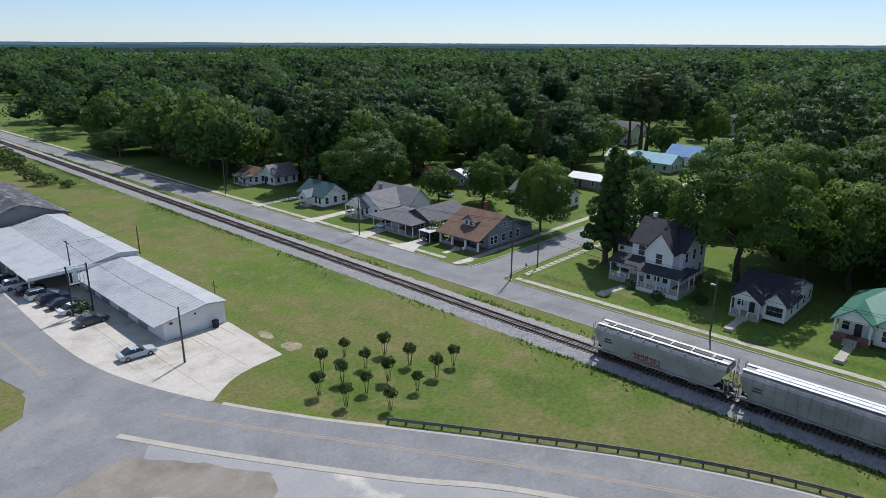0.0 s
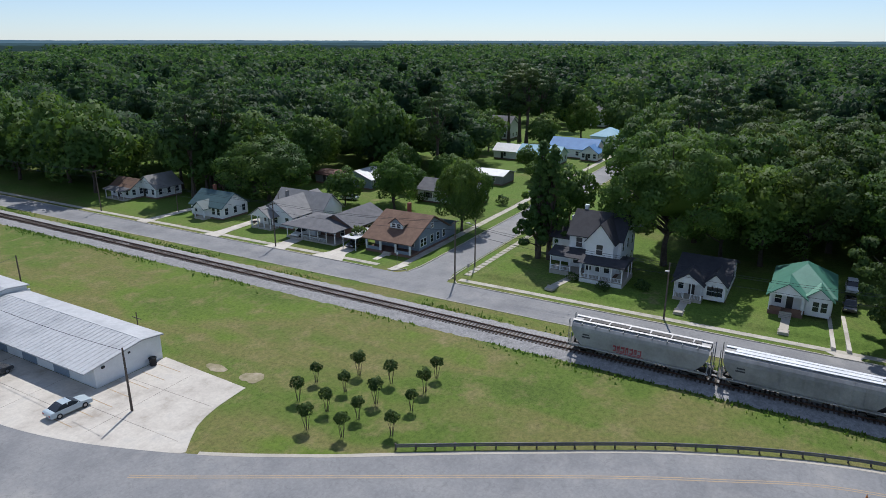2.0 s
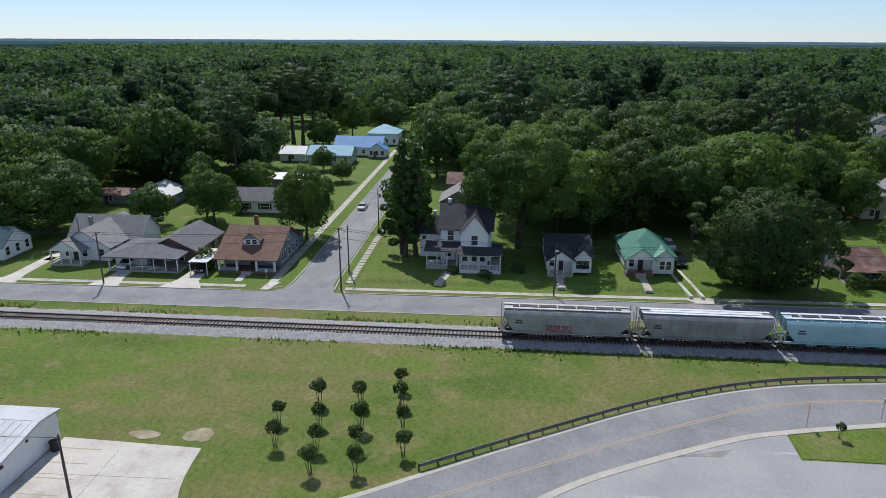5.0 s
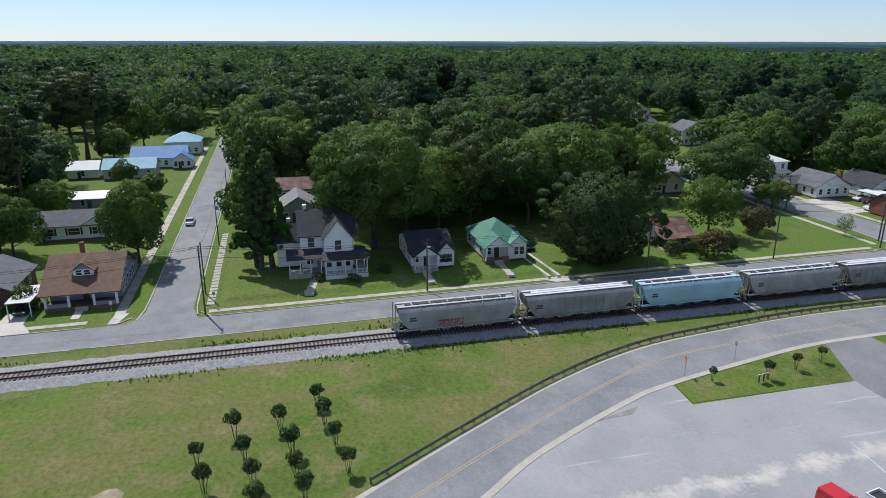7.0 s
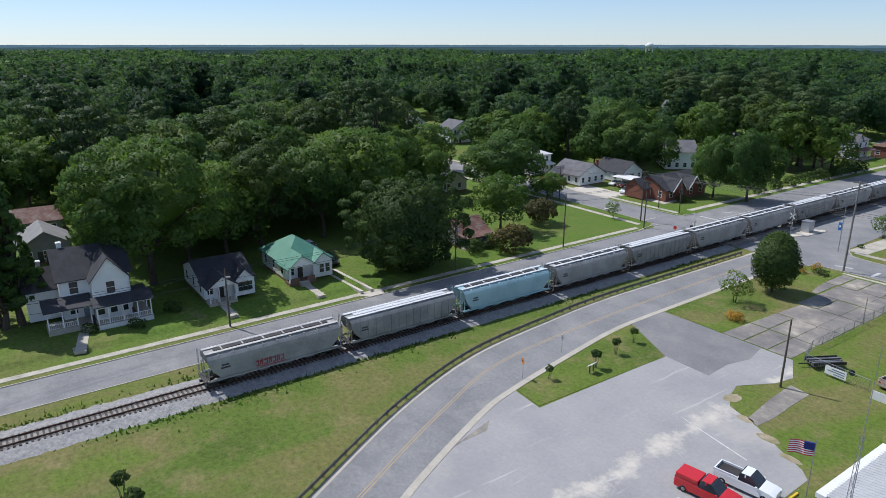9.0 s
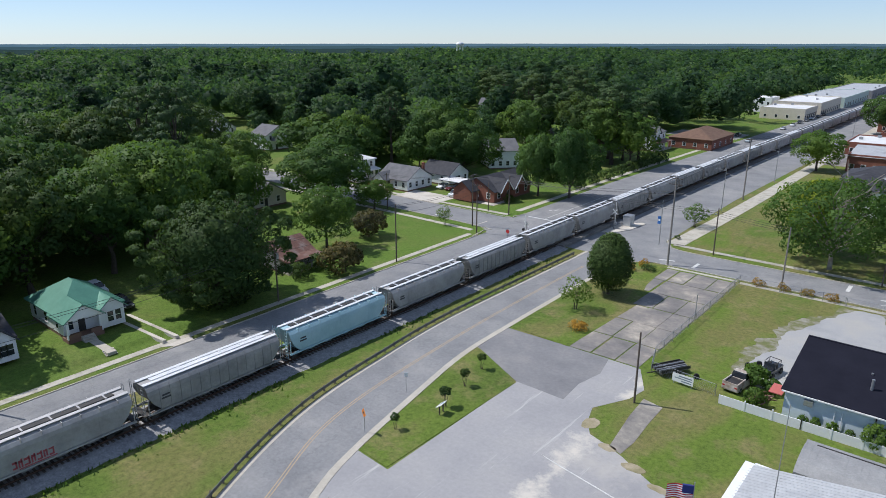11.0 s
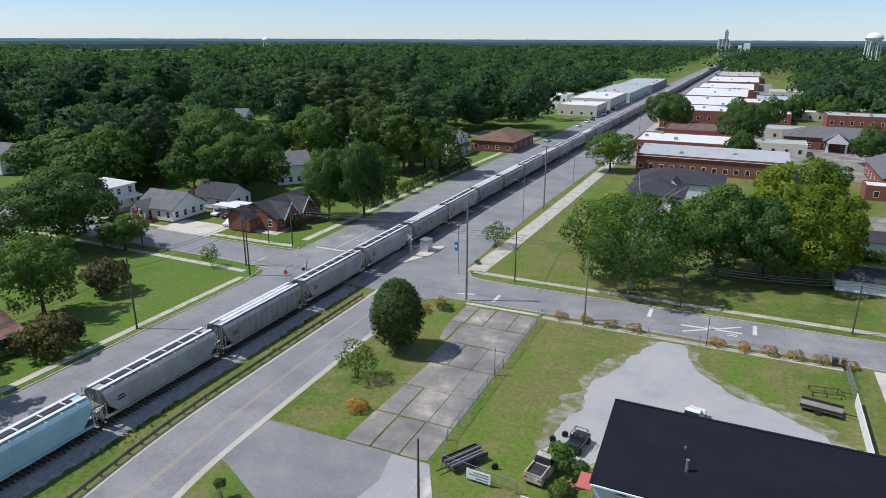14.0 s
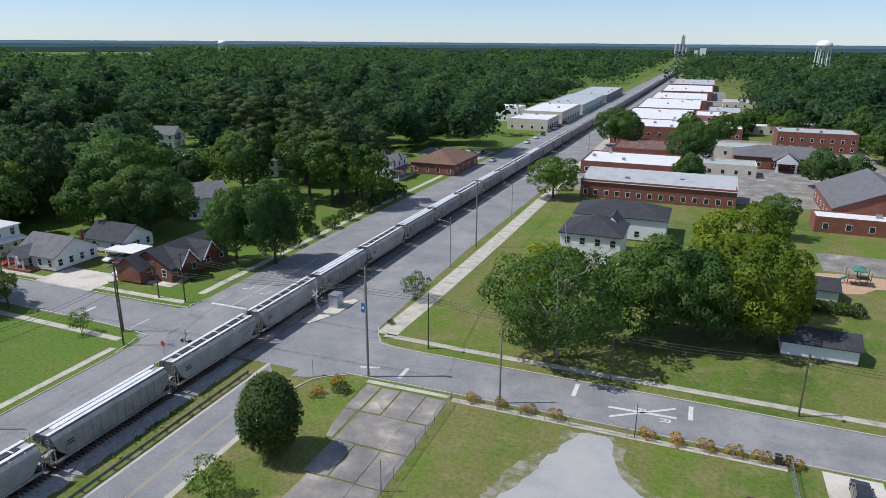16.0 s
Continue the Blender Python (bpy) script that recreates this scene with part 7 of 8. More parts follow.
def woods(name, label, r0, r1, gap, clumps, size, seed, kinds, lumps, low, heart, flat=0.5, arc=(-2.05, 1.35), tall=1.0):
    """Woodland further off, one joined mass of leaf clumps."""
    rng = np.random.default_rng(seed)
    x, y = stand(rng, r0, r1, gap, arc)
    protos = []
    for s in range(kinds):
        g = np.random.default_rng(seed * 50 + s)
        w = gap * g.uniform(1.05, 1.5)
        h = g.uniform(15, 22)
        if s % 5 == 4:
            h, w = 25.0, gap * 0.85
            L = crown_lumps(g, h, w, 11.0, lumps, "pine")
            core = crown_heart(h, w, 11.0, max(1, heart), 0.5)
        else:
            L = dome_lumps(g, h, w, h * 0.2, lumps, low)
            core = crown_heart(h, w, h * 0.2, max(1, heart), 0.68)
        v, n = leaf_cloud(g, L, clumps, size, flat)
        protos.append((np.concatenate((v, core[0])), np.concatenate((n, core[1]))) if heart else (v, n))
    out, nout, tone = [], [], []
    for i in range(len(x)):
        kind = int(rng.integers(kinds))
        p, q = protos[kind]
        a, s = rng.uniform(0, 6.283), rng.choice((rng.uniform(0.55, 0.85), rng.uniform(0.85, 1.1), rng.uniform(1.05, 1.32)))
        c, d = math.cos(a), math.sin(a)
        zs = tall * s * rng.uniform(0.85, 1.12)
        out.append(np.column_stack(((p[:, 0] * c - p[:, 1] * d) * s + x[i], (p[:, 0] * d + p[:, 1] * c) * s + y[i], p[:, 2] * zs)))
        nout.append(np.column_stack((q[:, 0] * c - q[:, 1] * d, q[:, 0] * d + q[:, 1] * c, q[:, 2])))
        tone.append(np.full(len(p), rng.uniform(0.0, 0.3) if kind % 5 == 4 else rng.beta(2.6, 2.6)))
    me = leaf_mesh(name, np.concatenate(out), np.concatenate(nout), WOODS)
    me.attributes.new("tone", "FLOAT", "POINT").data.foreach_set("value", np.concatenate(tone).astype(np.float32))
    return tagged(obj(name, me), label, "woods", kind="stuff")


# the woodland trees that stand nearest, each a tree of its own
WILD = [tree_proto("woodland_tree", "tall rounded deep green woodland tree", 21, 17, 4.0, 46, 6400, 0.42, LEAF_A, 41),
        tree_proto("woodland_tree", "broad fresh green woodland tree", 19, 18, 3.5, 42, 6400, 0.42, LEAF_OAK, 42),
        tree_proto("woodland_tree", "dark crowded woodland tree", 22, 15, 5.0, 40, 6800, 0.39, LEAF_C, 43),
        tree_proto("woodland_tree", "bright green woodland tree at the edge", 17, 14, 3.0, 36, 6000, 0.38, LEAF_B, 44)]
rng_w = np.random.default_rng(61)
spots = sorted(zip(*stand(rng_w, 60, 205, 11.5)), key=lambda q: math.hypot(q[0], q[1]))
for k, (x, y) in enumerate(spots):
    pick = PINE if k % 7 == 3 else WILD[int(rng_w.choice(4, p=(0.34, 0.3, 0.2, 0.16)))]
    size = rng_w.uniform(0.82, 1.2)
    if k < 4:
        at(WILD[k], x, y, 30 * k)
    else:
        place(pick, float(x), float(y), size, sx=size * rng_w.uniform(0.88, 1.1))
woods("woods_near", "dense deep green summer woodland behind the houses", 205, 330, 12.6, 1250, 0.72, 31, 15, 24, -0.45, 2, tall=0.9)
woods("woods_middle", "continuous green tree canopy over the town", 330, 720, 15.2, 215, 1.32, 32, 15, 13, -0.2, 1, tall=0.82)
woods("woods_far", "distant green tree canopy", 720, 1900, 21.5, 30, 2.8, 33, 10, 8, 0.1, 0, 0.25, tall=0.76)
woods("woods_horizon", "tree canopy reaching the horizon", 1900, 2550, 30, 22, 4.6, 34, 6, 6, 0.1, 0, 0.08, (-2.2, 1.6), 0.72)


def far_distance(radius, top, colour, seed):
    """A line of woods and fields, far behind everything else; blue-grey haze is put into its glowing colour."""
    m = bpy.data.materials.new("painted_haze")
    m.use_nodes = True
    nt = m.node_tree
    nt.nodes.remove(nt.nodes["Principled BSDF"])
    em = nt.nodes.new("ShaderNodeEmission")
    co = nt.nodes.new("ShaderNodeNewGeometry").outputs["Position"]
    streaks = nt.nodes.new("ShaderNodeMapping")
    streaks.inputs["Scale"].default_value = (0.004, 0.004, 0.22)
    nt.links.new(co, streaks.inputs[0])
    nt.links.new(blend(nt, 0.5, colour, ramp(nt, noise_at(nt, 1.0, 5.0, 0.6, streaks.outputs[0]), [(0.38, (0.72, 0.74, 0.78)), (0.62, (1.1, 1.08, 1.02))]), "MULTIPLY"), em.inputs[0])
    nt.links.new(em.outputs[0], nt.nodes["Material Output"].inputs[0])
    rng = random.Random(seed)
    bm = bmesh.new()
    n = 900
    ring = []
    for i in range(n):
        a = 2 * math.pi * i / n
        c, d = radius * math.cos(a), radius * math.sin(a)
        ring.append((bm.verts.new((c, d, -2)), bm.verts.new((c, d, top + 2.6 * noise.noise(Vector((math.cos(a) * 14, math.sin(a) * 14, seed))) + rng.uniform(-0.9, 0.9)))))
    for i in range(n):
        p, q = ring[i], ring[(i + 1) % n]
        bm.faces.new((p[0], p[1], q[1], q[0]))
    return tagged(part("backdrop", bm, m), "line of woods on the horizon, blue-grey haze put into its glowing colour", "distance", kind="structure")


# the farther the ring, the paler and bluer: haze set as emission colour
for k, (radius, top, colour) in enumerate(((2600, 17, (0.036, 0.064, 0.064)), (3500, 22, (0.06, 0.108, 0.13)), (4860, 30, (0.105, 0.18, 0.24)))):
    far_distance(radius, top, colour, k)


# ---- poles and wires ----
def pole(x, y, h, mat=None, arms=0, lamp=None, r=0.15, lean=(0, 0), box_at=None, label="weathered wooden utility pole", name="utility_pole", arm_dir=0):
    t = thing(name, label, "pole", pose(x, y, 0, lean[0], lean[1], arm_dir), "utility poles")
    mat = mat or POLEWOOD
    part("shaft", tube(bmesh.new(), (0, 0, -0.3), (0, 0, h), r, r * 0.68, 10), mat, t)
    for i in range(arms):
        z = h - 0.4 - 1.1 * i
        part("cross_arm", boxes((-1.2, 1.2, -0.06, 0.06, z, z + 0.12)), POLEWOOD, t)
        for s in (-1.1, -0.5, 0.5, 1.1):
            part("insulator", tube(bmesh.new(), (s, 0, z + 0.12), (s, 0, z + 0.3), 0.05, 0.03, 6), STEEL, t)
    if box_at:
        part("transformer", tube(bmesh.new(), (0.0, -0.4, box_at), (0, -0.4, box_at + 0.9), 0.25, 0.25, 10), STEEL, t)
    if lamp:
        dx, dy = lamp
        part("lamp_arm", tube(bmesh.new(), (0, 0, h - 1.2), (dx, dy, h - 0.8), 0.04, 0.04, 6), STEEL, t)
        part("lamp_head", boxes((dx - 0.15, dx + 0.15, dy - 0.3, dy + 0.3, h - 0.95, h - 0.78)), STEEL, t)
    return t


def wire(a, b, sag=0.5, r=0.026):
    a, b = Vector(a), Vector(b)
    n = 10
    bm = bmesh.new()
    rings = []
    for i in range(n + 1):
        p = a.lerp(b, i / n) - Vector((0, 0, sag * 4 * (i / n) * (1 - i / n)))
        d = (b - a).normalized()
        u = d.cross(Vector((0, 0, 1))).normalized()
        rings.append([bm.verts.new(p + u * r), bm.verts.new(p - u * r), bm.verts.new(p + Vector((0, 0, 1.6 * r)))])
    for p, q in zip(rings, rings[1:]):
        for i in range(3):
            bm.faces.new((p[i], p[(i + 1) % 3], q[(i + 1) % 3], q[i]))
    return tagged(part("overhead_wire", bm, BLACKWIRE), "thin black overhead wire between poles", "wire", "overhead wires")


east_line = [(86.9, 309, 9.8), (84.4, 236, 9.6), (84.6, 166, 10.2), (84.4, 108.6, 9.2), (84.9, 67.2, 11.0), (86.3, 31.9, 9.0), (87.6, -10.1, 9.9), (87.0, -37.0, 11.2), (87.2, -62.6, 10.9)]
for k, (x, y, h) in enumerate(east_line):
    pole(x, y, h, None, 0 if k in (5, 7) else 1, r=0.15, box_at=7.2 if k == 6 else None, lamp=(-1.4, 0) if k in (3, 5) else None, label="dark wooden utility pole beside the street", arm_dir=0)
for a, b in zip(east_line, east_line[1:]):
    for d, dz in ((-0.5, 0.1), (0.5, 0.1), (0.0, -1.4)):
        wire((a[0] + d, a[1], a[2] - 0.3 + dz), (b[0] + d, b[1], b[2] - 0.3 + dz), 0.7)
pole(93.9, 67.9, 9.0, None, 0, (0, 1.5), 0.14, label="dark wooden street-light pole at the corner")
pole(122.2, 67.6, 9.4, None, 0, (0, 1.5), 0.13, box_at=7.4, label="dark wooden street-light pole with transformer")
pole(158, 67.6, 9.2, None, 1, None, 0.13)
wire((93.9, 67.9, 8.4), (122.2, 67.6, 8.8))
wire((122.2, 67.6, 8.8), (158, 67.6, 8.6))
wire((84.9, 67.2, 9.4), (93.9, 67.9, 8.6), 0.2)
pole(93.2, 148.7, 6.6, None, 0, None, 0.11)
pole(101.0, 123.0, 7.0, None, 0, None, 0.11)
pole(29.5, 78.5, 7.9, None, 0, None, 0.15, label="leaning wooden pole on the concrete forecourt")
pole(29.9, 120.0, 8.0, None, 1, None, 0.13, arm_dir=90)
pole(45.3, 129.2, 5.8, None, 0, None, 0.14)
wire((29.5, 78.5, 7.6), (29.9, 120, 7.7), 0.7)
wire((29.9, 120, 7.5), (45.3, 129.2, 5.6), 0.3)
pole(30.1, -17.1, 8.9, None, 0, None, 0.14, label="wooden pole at the edge of the car park")
pole(46.5, -68.0, 16.8, POLEGREY, 2, None, 0.2, label="tall pale grey wooden power pole", arm_dir=0)
pole(26.8, -68.1, 10.8, POLEGREY, 0, None, 0.16, label="pale grey wooden pole beside the fence")
pole(42.0, -79.8, 9.4, None, 0, (0, 1.6), 0.14)
pole(13.8, -79.9, 8.0, None, 0, None, 0.13)
pole(-10.4, -79.6, 9.0, None, 0, (0, 1.4), 0.14)
pole(-34, -79.8, 9.0, None, 1, None, 0.14, arm_dir=90)
pole(33.4, -45.8, 4.0, STEEL, 0, None, 0.08, label="short steel post by the fence")
pole(9.0, -66.6, 4.6, DARKSTEEL, 0, None, 0.06, label="thin dark lamp post by the gate")
pole(52.6, -117.5, 11.2, STEEL, 0, (2.4, 0), 0.1, label="slim steel street-light column on the pavement", name="street_lamp")
pole(52.0, -163.7, 10.3, STEEL, 0, (2.4, 0), 0.1, label="slim steel street-light column on the pavement", name="street_lamp")
pole(52.2, -225, 10.0, STEEL, 0, (2.4, 0), 0.1, label="slim steel street-light column on the pavement", name="street_lamp")
pole(52.0, -290, 10.0, STEEL, 0, (2.4, 0), 0.1, label="slim steel street-light column on the pavement", name="street_lamp")
pole(52.2, -133.6, 16.2, POLEGREY, 1, None, 0.2, label="tall grey wooden power pole")
pole(91.4, -66.6, 12.0, None, 1, None, 0.16, arm_dir=90)
pole(91.0, -80.6, 9.6, None, 0, None, 0.15)
pole(97.0, -80.4, 7.2, None, 0, None, 0.13)
pole(118, -66.3, 9.0, None, 1, None, 0.14, arm_dir=90)
side = [(46.5, -68.0, 14.6), (26.8, -68.1, 10.4), (-8, -72, 9.8), (-60, -80, 9.6)]
low = [(91.0, -80.6, 9.2), (42.0, -79.8, 8.8), (13.8, -79.9, 7.6), (-10.4, -79.6, 8.4), (-34, -79.8, 8.6), (-90, -79.8, 8.6)]
for line, offs in ((low, (0, 0.5, 1.0)), ([(91.4, -66.6, 11.8), (46.5, -68.0, 14.0)], (0, 0.7, -0.7)), ([(46.5, -68.0, 16.2), (52.2, -133.6, 15.6), (52, -225, 14)], (0, 0.6)), ([(87.2, -62.6, 10.5), (91.4, -66.6, 11.4), (118, -66.3, 8.7)], (0, 0.4)), ([(87.2, -62.6, 10.5), (91, -80.6, 9.2), (93, -150, 9)], (0, 0.5))):
    for a, b in zip(line, line[1:]):
        for o in offs:
            wire((a[0], a[1] + o * 0.4, a[2] - abs(o) * 0.7), (b[0], b[1] + o * 0.4, b[2] - abs(o) * 0.7), 0.6)


# ---- vehicles ----
def rounded(bm, amount=0.08):
    bmesh.ops.bevel(bm, geom=[e for e in bm.edges], offset=amount, segments=2, affect="EDGES", profile=0.6)
    return bm


def body_profile(pts, w, inset):
    """A side view of (x, z) given width, narrower towards the top."""
    bm = bmesh.new()
    zs = [z for _, z in pts]
    lo, hi = min(zs), max(zs)
    left = [bm.verts.new((x, -(w / 2 - inset * (z - lo) / (hi - lo)), z)) for x, z in pts]
    right = [bm.verts.new((x, w / 2 - inset * (z - lo) / (hi - lo), z)) for x, z in pts]
    n = len(pts)
    bm.faces.new(left)
    bm.faces.new(right[::-1])
    for i in range(n):
        bm.faces.new((left[i], right[i], right[(i + 1) % n], left[(i + 1) % n]))
    bmesh.ops.recalc_face_normals(bm, faces=bm.faces)
    return bm


LIGHT_LENS = plain("headlight_lens", (0.7, 0.7, 0.68), 0.15)
TAIL_LENS = plain("tail_light", (0.35, 0.02, 0.02), 0.3)
RIM = plain("alloy_rim", (0.35, 0.35, 0.36), 0.35, 0.8)


def car(label, paint, x, y, rz, kind="sedan", z=None, name="car"):
    """A parked vehicle, nose towards its own +x."""
    t = thing(name, label, "pickup truck" if kind == "pickup" else "car", pose(x, y, lawn_height(x, y) + 0.04 if z is None else z, 0, 0, rz), "parked vehicles")
    L, W, H, bz = {"sedan": (4.8, 1.82, 1.45, 0.95), "suv": (4.7, 1.9, 1.72, 1.08), "pickup": (5.7, 2.0, 1.9, 1.15)}[kind]
    h = L / 2
    low = ((-h, 0.42), (-h + 0.1, 0.3), (h - 0.1, 0.28), (h, 0.45), (h - 0.06, bz - 0.22), (h - 0.5, bz - 0.1), (h - 1.35, bz), (-h + 0.2, bz), (-h, bz - 0.12))
    part("body", rounded(body_profile(low, W, 0.06), 0.05), paint, t, smooth=False)
    if kind == "sedan":
        top = ((-h + 0.55, bz - 0.02), (h - 1.3, bz - 0.02), (h - 2.05, H - 0.06), (h - 2.3, H), (-h + 1.6, H), (-h + 1.3, H - 0.06))
    elif kind == "suv":
        top = ((-h + 0.1, bz - 0.02), (h - 1.25, bz - 0.02), (h - 1.95, H - 0.06), (h - 2.2, H), (-h + 0.6, H), (-h + 0.35, H - 0.06))
    else:
        top = ((-0.55, bz - 0.02), (h - 1.45, bz - 0.02), (h - 2.2, H - 0.06), (h - 2.45, H), (-0.3, H), (-0.5, H - 0.08))
    cab = part("cabin", rounded(body_profile(top, W - 0.14, 0.16), 0.04), GLASS, t, "dark glazed cabin")
    r0, r1 = top[3][0], top[4][0]
    part("roof", boxes((r1 - 0.05, r0 + 0.05, -W / 2 + 0.24, W / 2 - 0.24, H - 0.035, H + 0.015)), paint, t)
    for s in (-1, 1):
        part("pillar", boxes(((r0 + r1) / 2 - 0.07, (r0 + r1) / 2 + 0.07, s * (W / 2 - 0.2) - 0.03, s * (W / 2 - 0.2) + 0.03, bz - 0.02, H - 0.02)), paint, t)
        part("headlight", boxes((h - 0.16, h - 0.01, s * (W / 2 - 0.32) - 0.2, s * (W / 2 - 0.32) + 0.2, bz - 0.4, bz - 0.24)), LIGHT_LENS, t)
        part("tail_light", boxes((-h - 0.01, -h + 0.12, s * (W / 2 - 0.26) - 0.16, s * (W / 2 - 0.26) + 0.16, bz - 0.35, bz - 0.16)), TAIL_LENS, t)
        part("mirror", boxes((h - 1.75, h - 1.6, s * (W / 2 + 0.06) - 0.08, s * (W / 2 + 0.06) + 0.08, bz, bz + 0.14)), paint, t)
        for k in (-h + 0.95, h - 0.95):
            wheel = part("wheel", tube(bmesh.new(), (k, s * (W / 2 - 0.2), 0.33), (k, s * (W / 2 + 0.015), 0.33), 0.33, 0.33, 16), TYRE, t)
            part("rim", tube(bmesh.new(), (k, s * (W / 2 + 0.0), 0.33), (k, s * (W / 2 + 0.025), 0.33), 0.2, 0.18, 10), RIM, wheel)
    if kind == "pickup":
        part("bed_floor", boxes((-h + 0.2, -0.7, -W / 2 + 0.2, W / 2 - 0.2, bz - 0.05, bz + 0.012)), DARKSTEEL, t)
        part("bed_wall", boxes((-h + 0.02, -0.62, -W / 2 + 0.08, -W / 2 + 0.2, bz - 0.1, bz + 0.22), (-h + 0.02, -0.62, W / 2 - 0.2, W / 2 - 0.08, bz - 0.1, bz + 0.22), (-h + 0.02, -h + 0.14, -W / 2 + 0.2, W / 2 - 0.2, bz - 0.1, bz + 0.22)), paint, t)
    return t


def paint(name, col, rough=0.25):
    m = plain(name, col, rough)
    m.node_tree.nodes["Principled BSDF"].inputs["Coat Weight"].default_value = 0.5
    return m


CAR_WHITE, CAR_SILVER, CAR_BLACK = paint("white_car_paint", (0.72, 0.74, 0.75)), paint("silver_car_paint", (0.4, 0.47, 0.5), 0.3), paint("black_car_paint", (0.02, 0.022, 0.026))
CAR_RED, CAR_GREY, CAR_BLUE, CAR_MAROON = paint("red_car_paint", (0.5, 0.015, 0.02)), paint("dark_grey_car_paint", (0.06, 0.062, 0.066)), paint("dark_blue_car_paint", (0.025, 0.045, 0.085)), paint("maroon_car_paint", (0.1, 0.015, 0.02))
car("pale silver-blue sedan parked on concrete", CAR_SILVER, 25.9, 84.7, -3, "sedan", 0.05)
for y, mat, kind, lab in ((100.6, CAR_GREY, "sedan", "dark grey sedan on the forecourt"), (107.3, CAR_WHITE, "sedan", "white sedan on the forecourt"), (110.6, CAR_BLACK, "sedan", "black sedan on the forecourt"), (113.9, CAR_BLUE, "suv", "dark blue estate car on the forecourt"), (117.3, CAR_WHITE, "suv", "white off-road car on the forecourt"), (121.2, CAR_MAROON, "sedan", "maroon sedan under the shelter edge"), (125.2, CAR_WHITE, "suv", "white off-road car by the shelter"), (129.0, CAR_BLACK, "suv", "black off-road car by the shelter"), (133, CAR_WHITE, "sedan", "white sedan by the shelter"), (137, CAR_SILVER, "sedan", "silver sedan by the shelter")):
    car(lab, mat, 25.8 - max(0, y - 108) * 0.17, y, 4 + 6 * math.sin(y * 3), kind, 0.05)
red = car("bright red pickup truck with covered bed", CAR_RED, 23.0, 8.2, 190, "pickup", 0.03, "pickup_truck")
part("bed_cover", rounded(boxes((-2.8, -0.62, -0.92, 0.92, 1.16, 1.72)), 0.1), CAR_RED, red)
car("silver car parked beside the red pickup truck", CAR_SILVER, 21.4, 12.0, 190, "sedan", 0.03)
car("white pickup truck with open bed", CAR_WHITE, 21.6, 4.2, 190, "pickup", 0.03, "pickup_truck")
setting(slab("drive", [(-11.6, -67.6), (-17.6, -67.6), (-17.4, -52), (-11.8, -52)], -0.1, 0.045, CONCRETE), "pale concrete drive beside the yard", "drive")
car("black car on the concrete drive beside the yard", CAR_BLACK, -14.7, -63.6, 265, "suv", 0.05)
car("white pickup truck behind the block building", CAR_WHITE, 9.2, -44.2, 260, "pickup", 0.02, "pickup_truck")
car("white sedan parked on the residential street", CAR_WHITE, 140.7, 75.0, 0, "sedan", 0.05)
car("silver sedan parked on the lawn", CAR_SILVER, 125.0, 120.9, 95, "sedan")
car("black car beside the green-roofed cottage", CAR_BLACK, 103.4, 7.6, 180, "suv")
car("silver van behind the green-roofed cottage", CAR_WHITE, 113.0, 7.2, 180, "suv")
car("dark car in the metal carport", CAR_BLACK, 92.6, 94.4, 180, "suv", 0.06)
car("white car under the porch roof", CAR_WHITE, 92.8, 109.0, 180, "sedan", 0.3)
car("white off-road car on the drive", CAR_WHITE, 113.6, -87.8, 100, "suv", 0.06)
car("maroon car under the white carport", CAR_MAROON, 119.4, -93.6, 95, "sedan")
car("white car under the white carport", CAR_WHITE, 122.6, -93.9, 92, "sedan")
car("red car on the drive of a bungalow", CAR_RED, 140.5, -84.0, 80, "sedan")
car("silver car on the main street", CAR_SILVER, 83.0, -246, 90, "sedan", 0.04)
car("white car on the main street", CAR_WHITE, 82.6, -300, 90, "sedan", 0.04)
for k in range(6):
    car("car parked by the shop fronts", (CAR_WHITE, CAR_BLACK, CAR_GREY)[k % 3], 85.6 + bear(-318 - 13 * k), -318 - 13 * k, 90, "suv" if k % 2 else "sedan", 0.04)
for k in range(5):
    car("car parked outside the brick building", (CAR_BLACK, CAR_WHITE, CAR_RED, CAR_GREY, CAR_SILVER)[k], 92 + 5 * k, -262, 90, "sedan")
setting(slab("town_car_park", [(-62, -206), (-62, -352), (-10, -352), (-10, -700), (50.5, -700), (50.5, -206)], -0.1, 0.014, ASPHALT_OLD), "worn grey car parks between the town buildings", "car park")
setting(slab("car_park_brick", [(89, -270), (120, -270), (120, -250), (89, -250)], -0.1, 0.03, LOT), "grey car park beside the brick building", "car park")


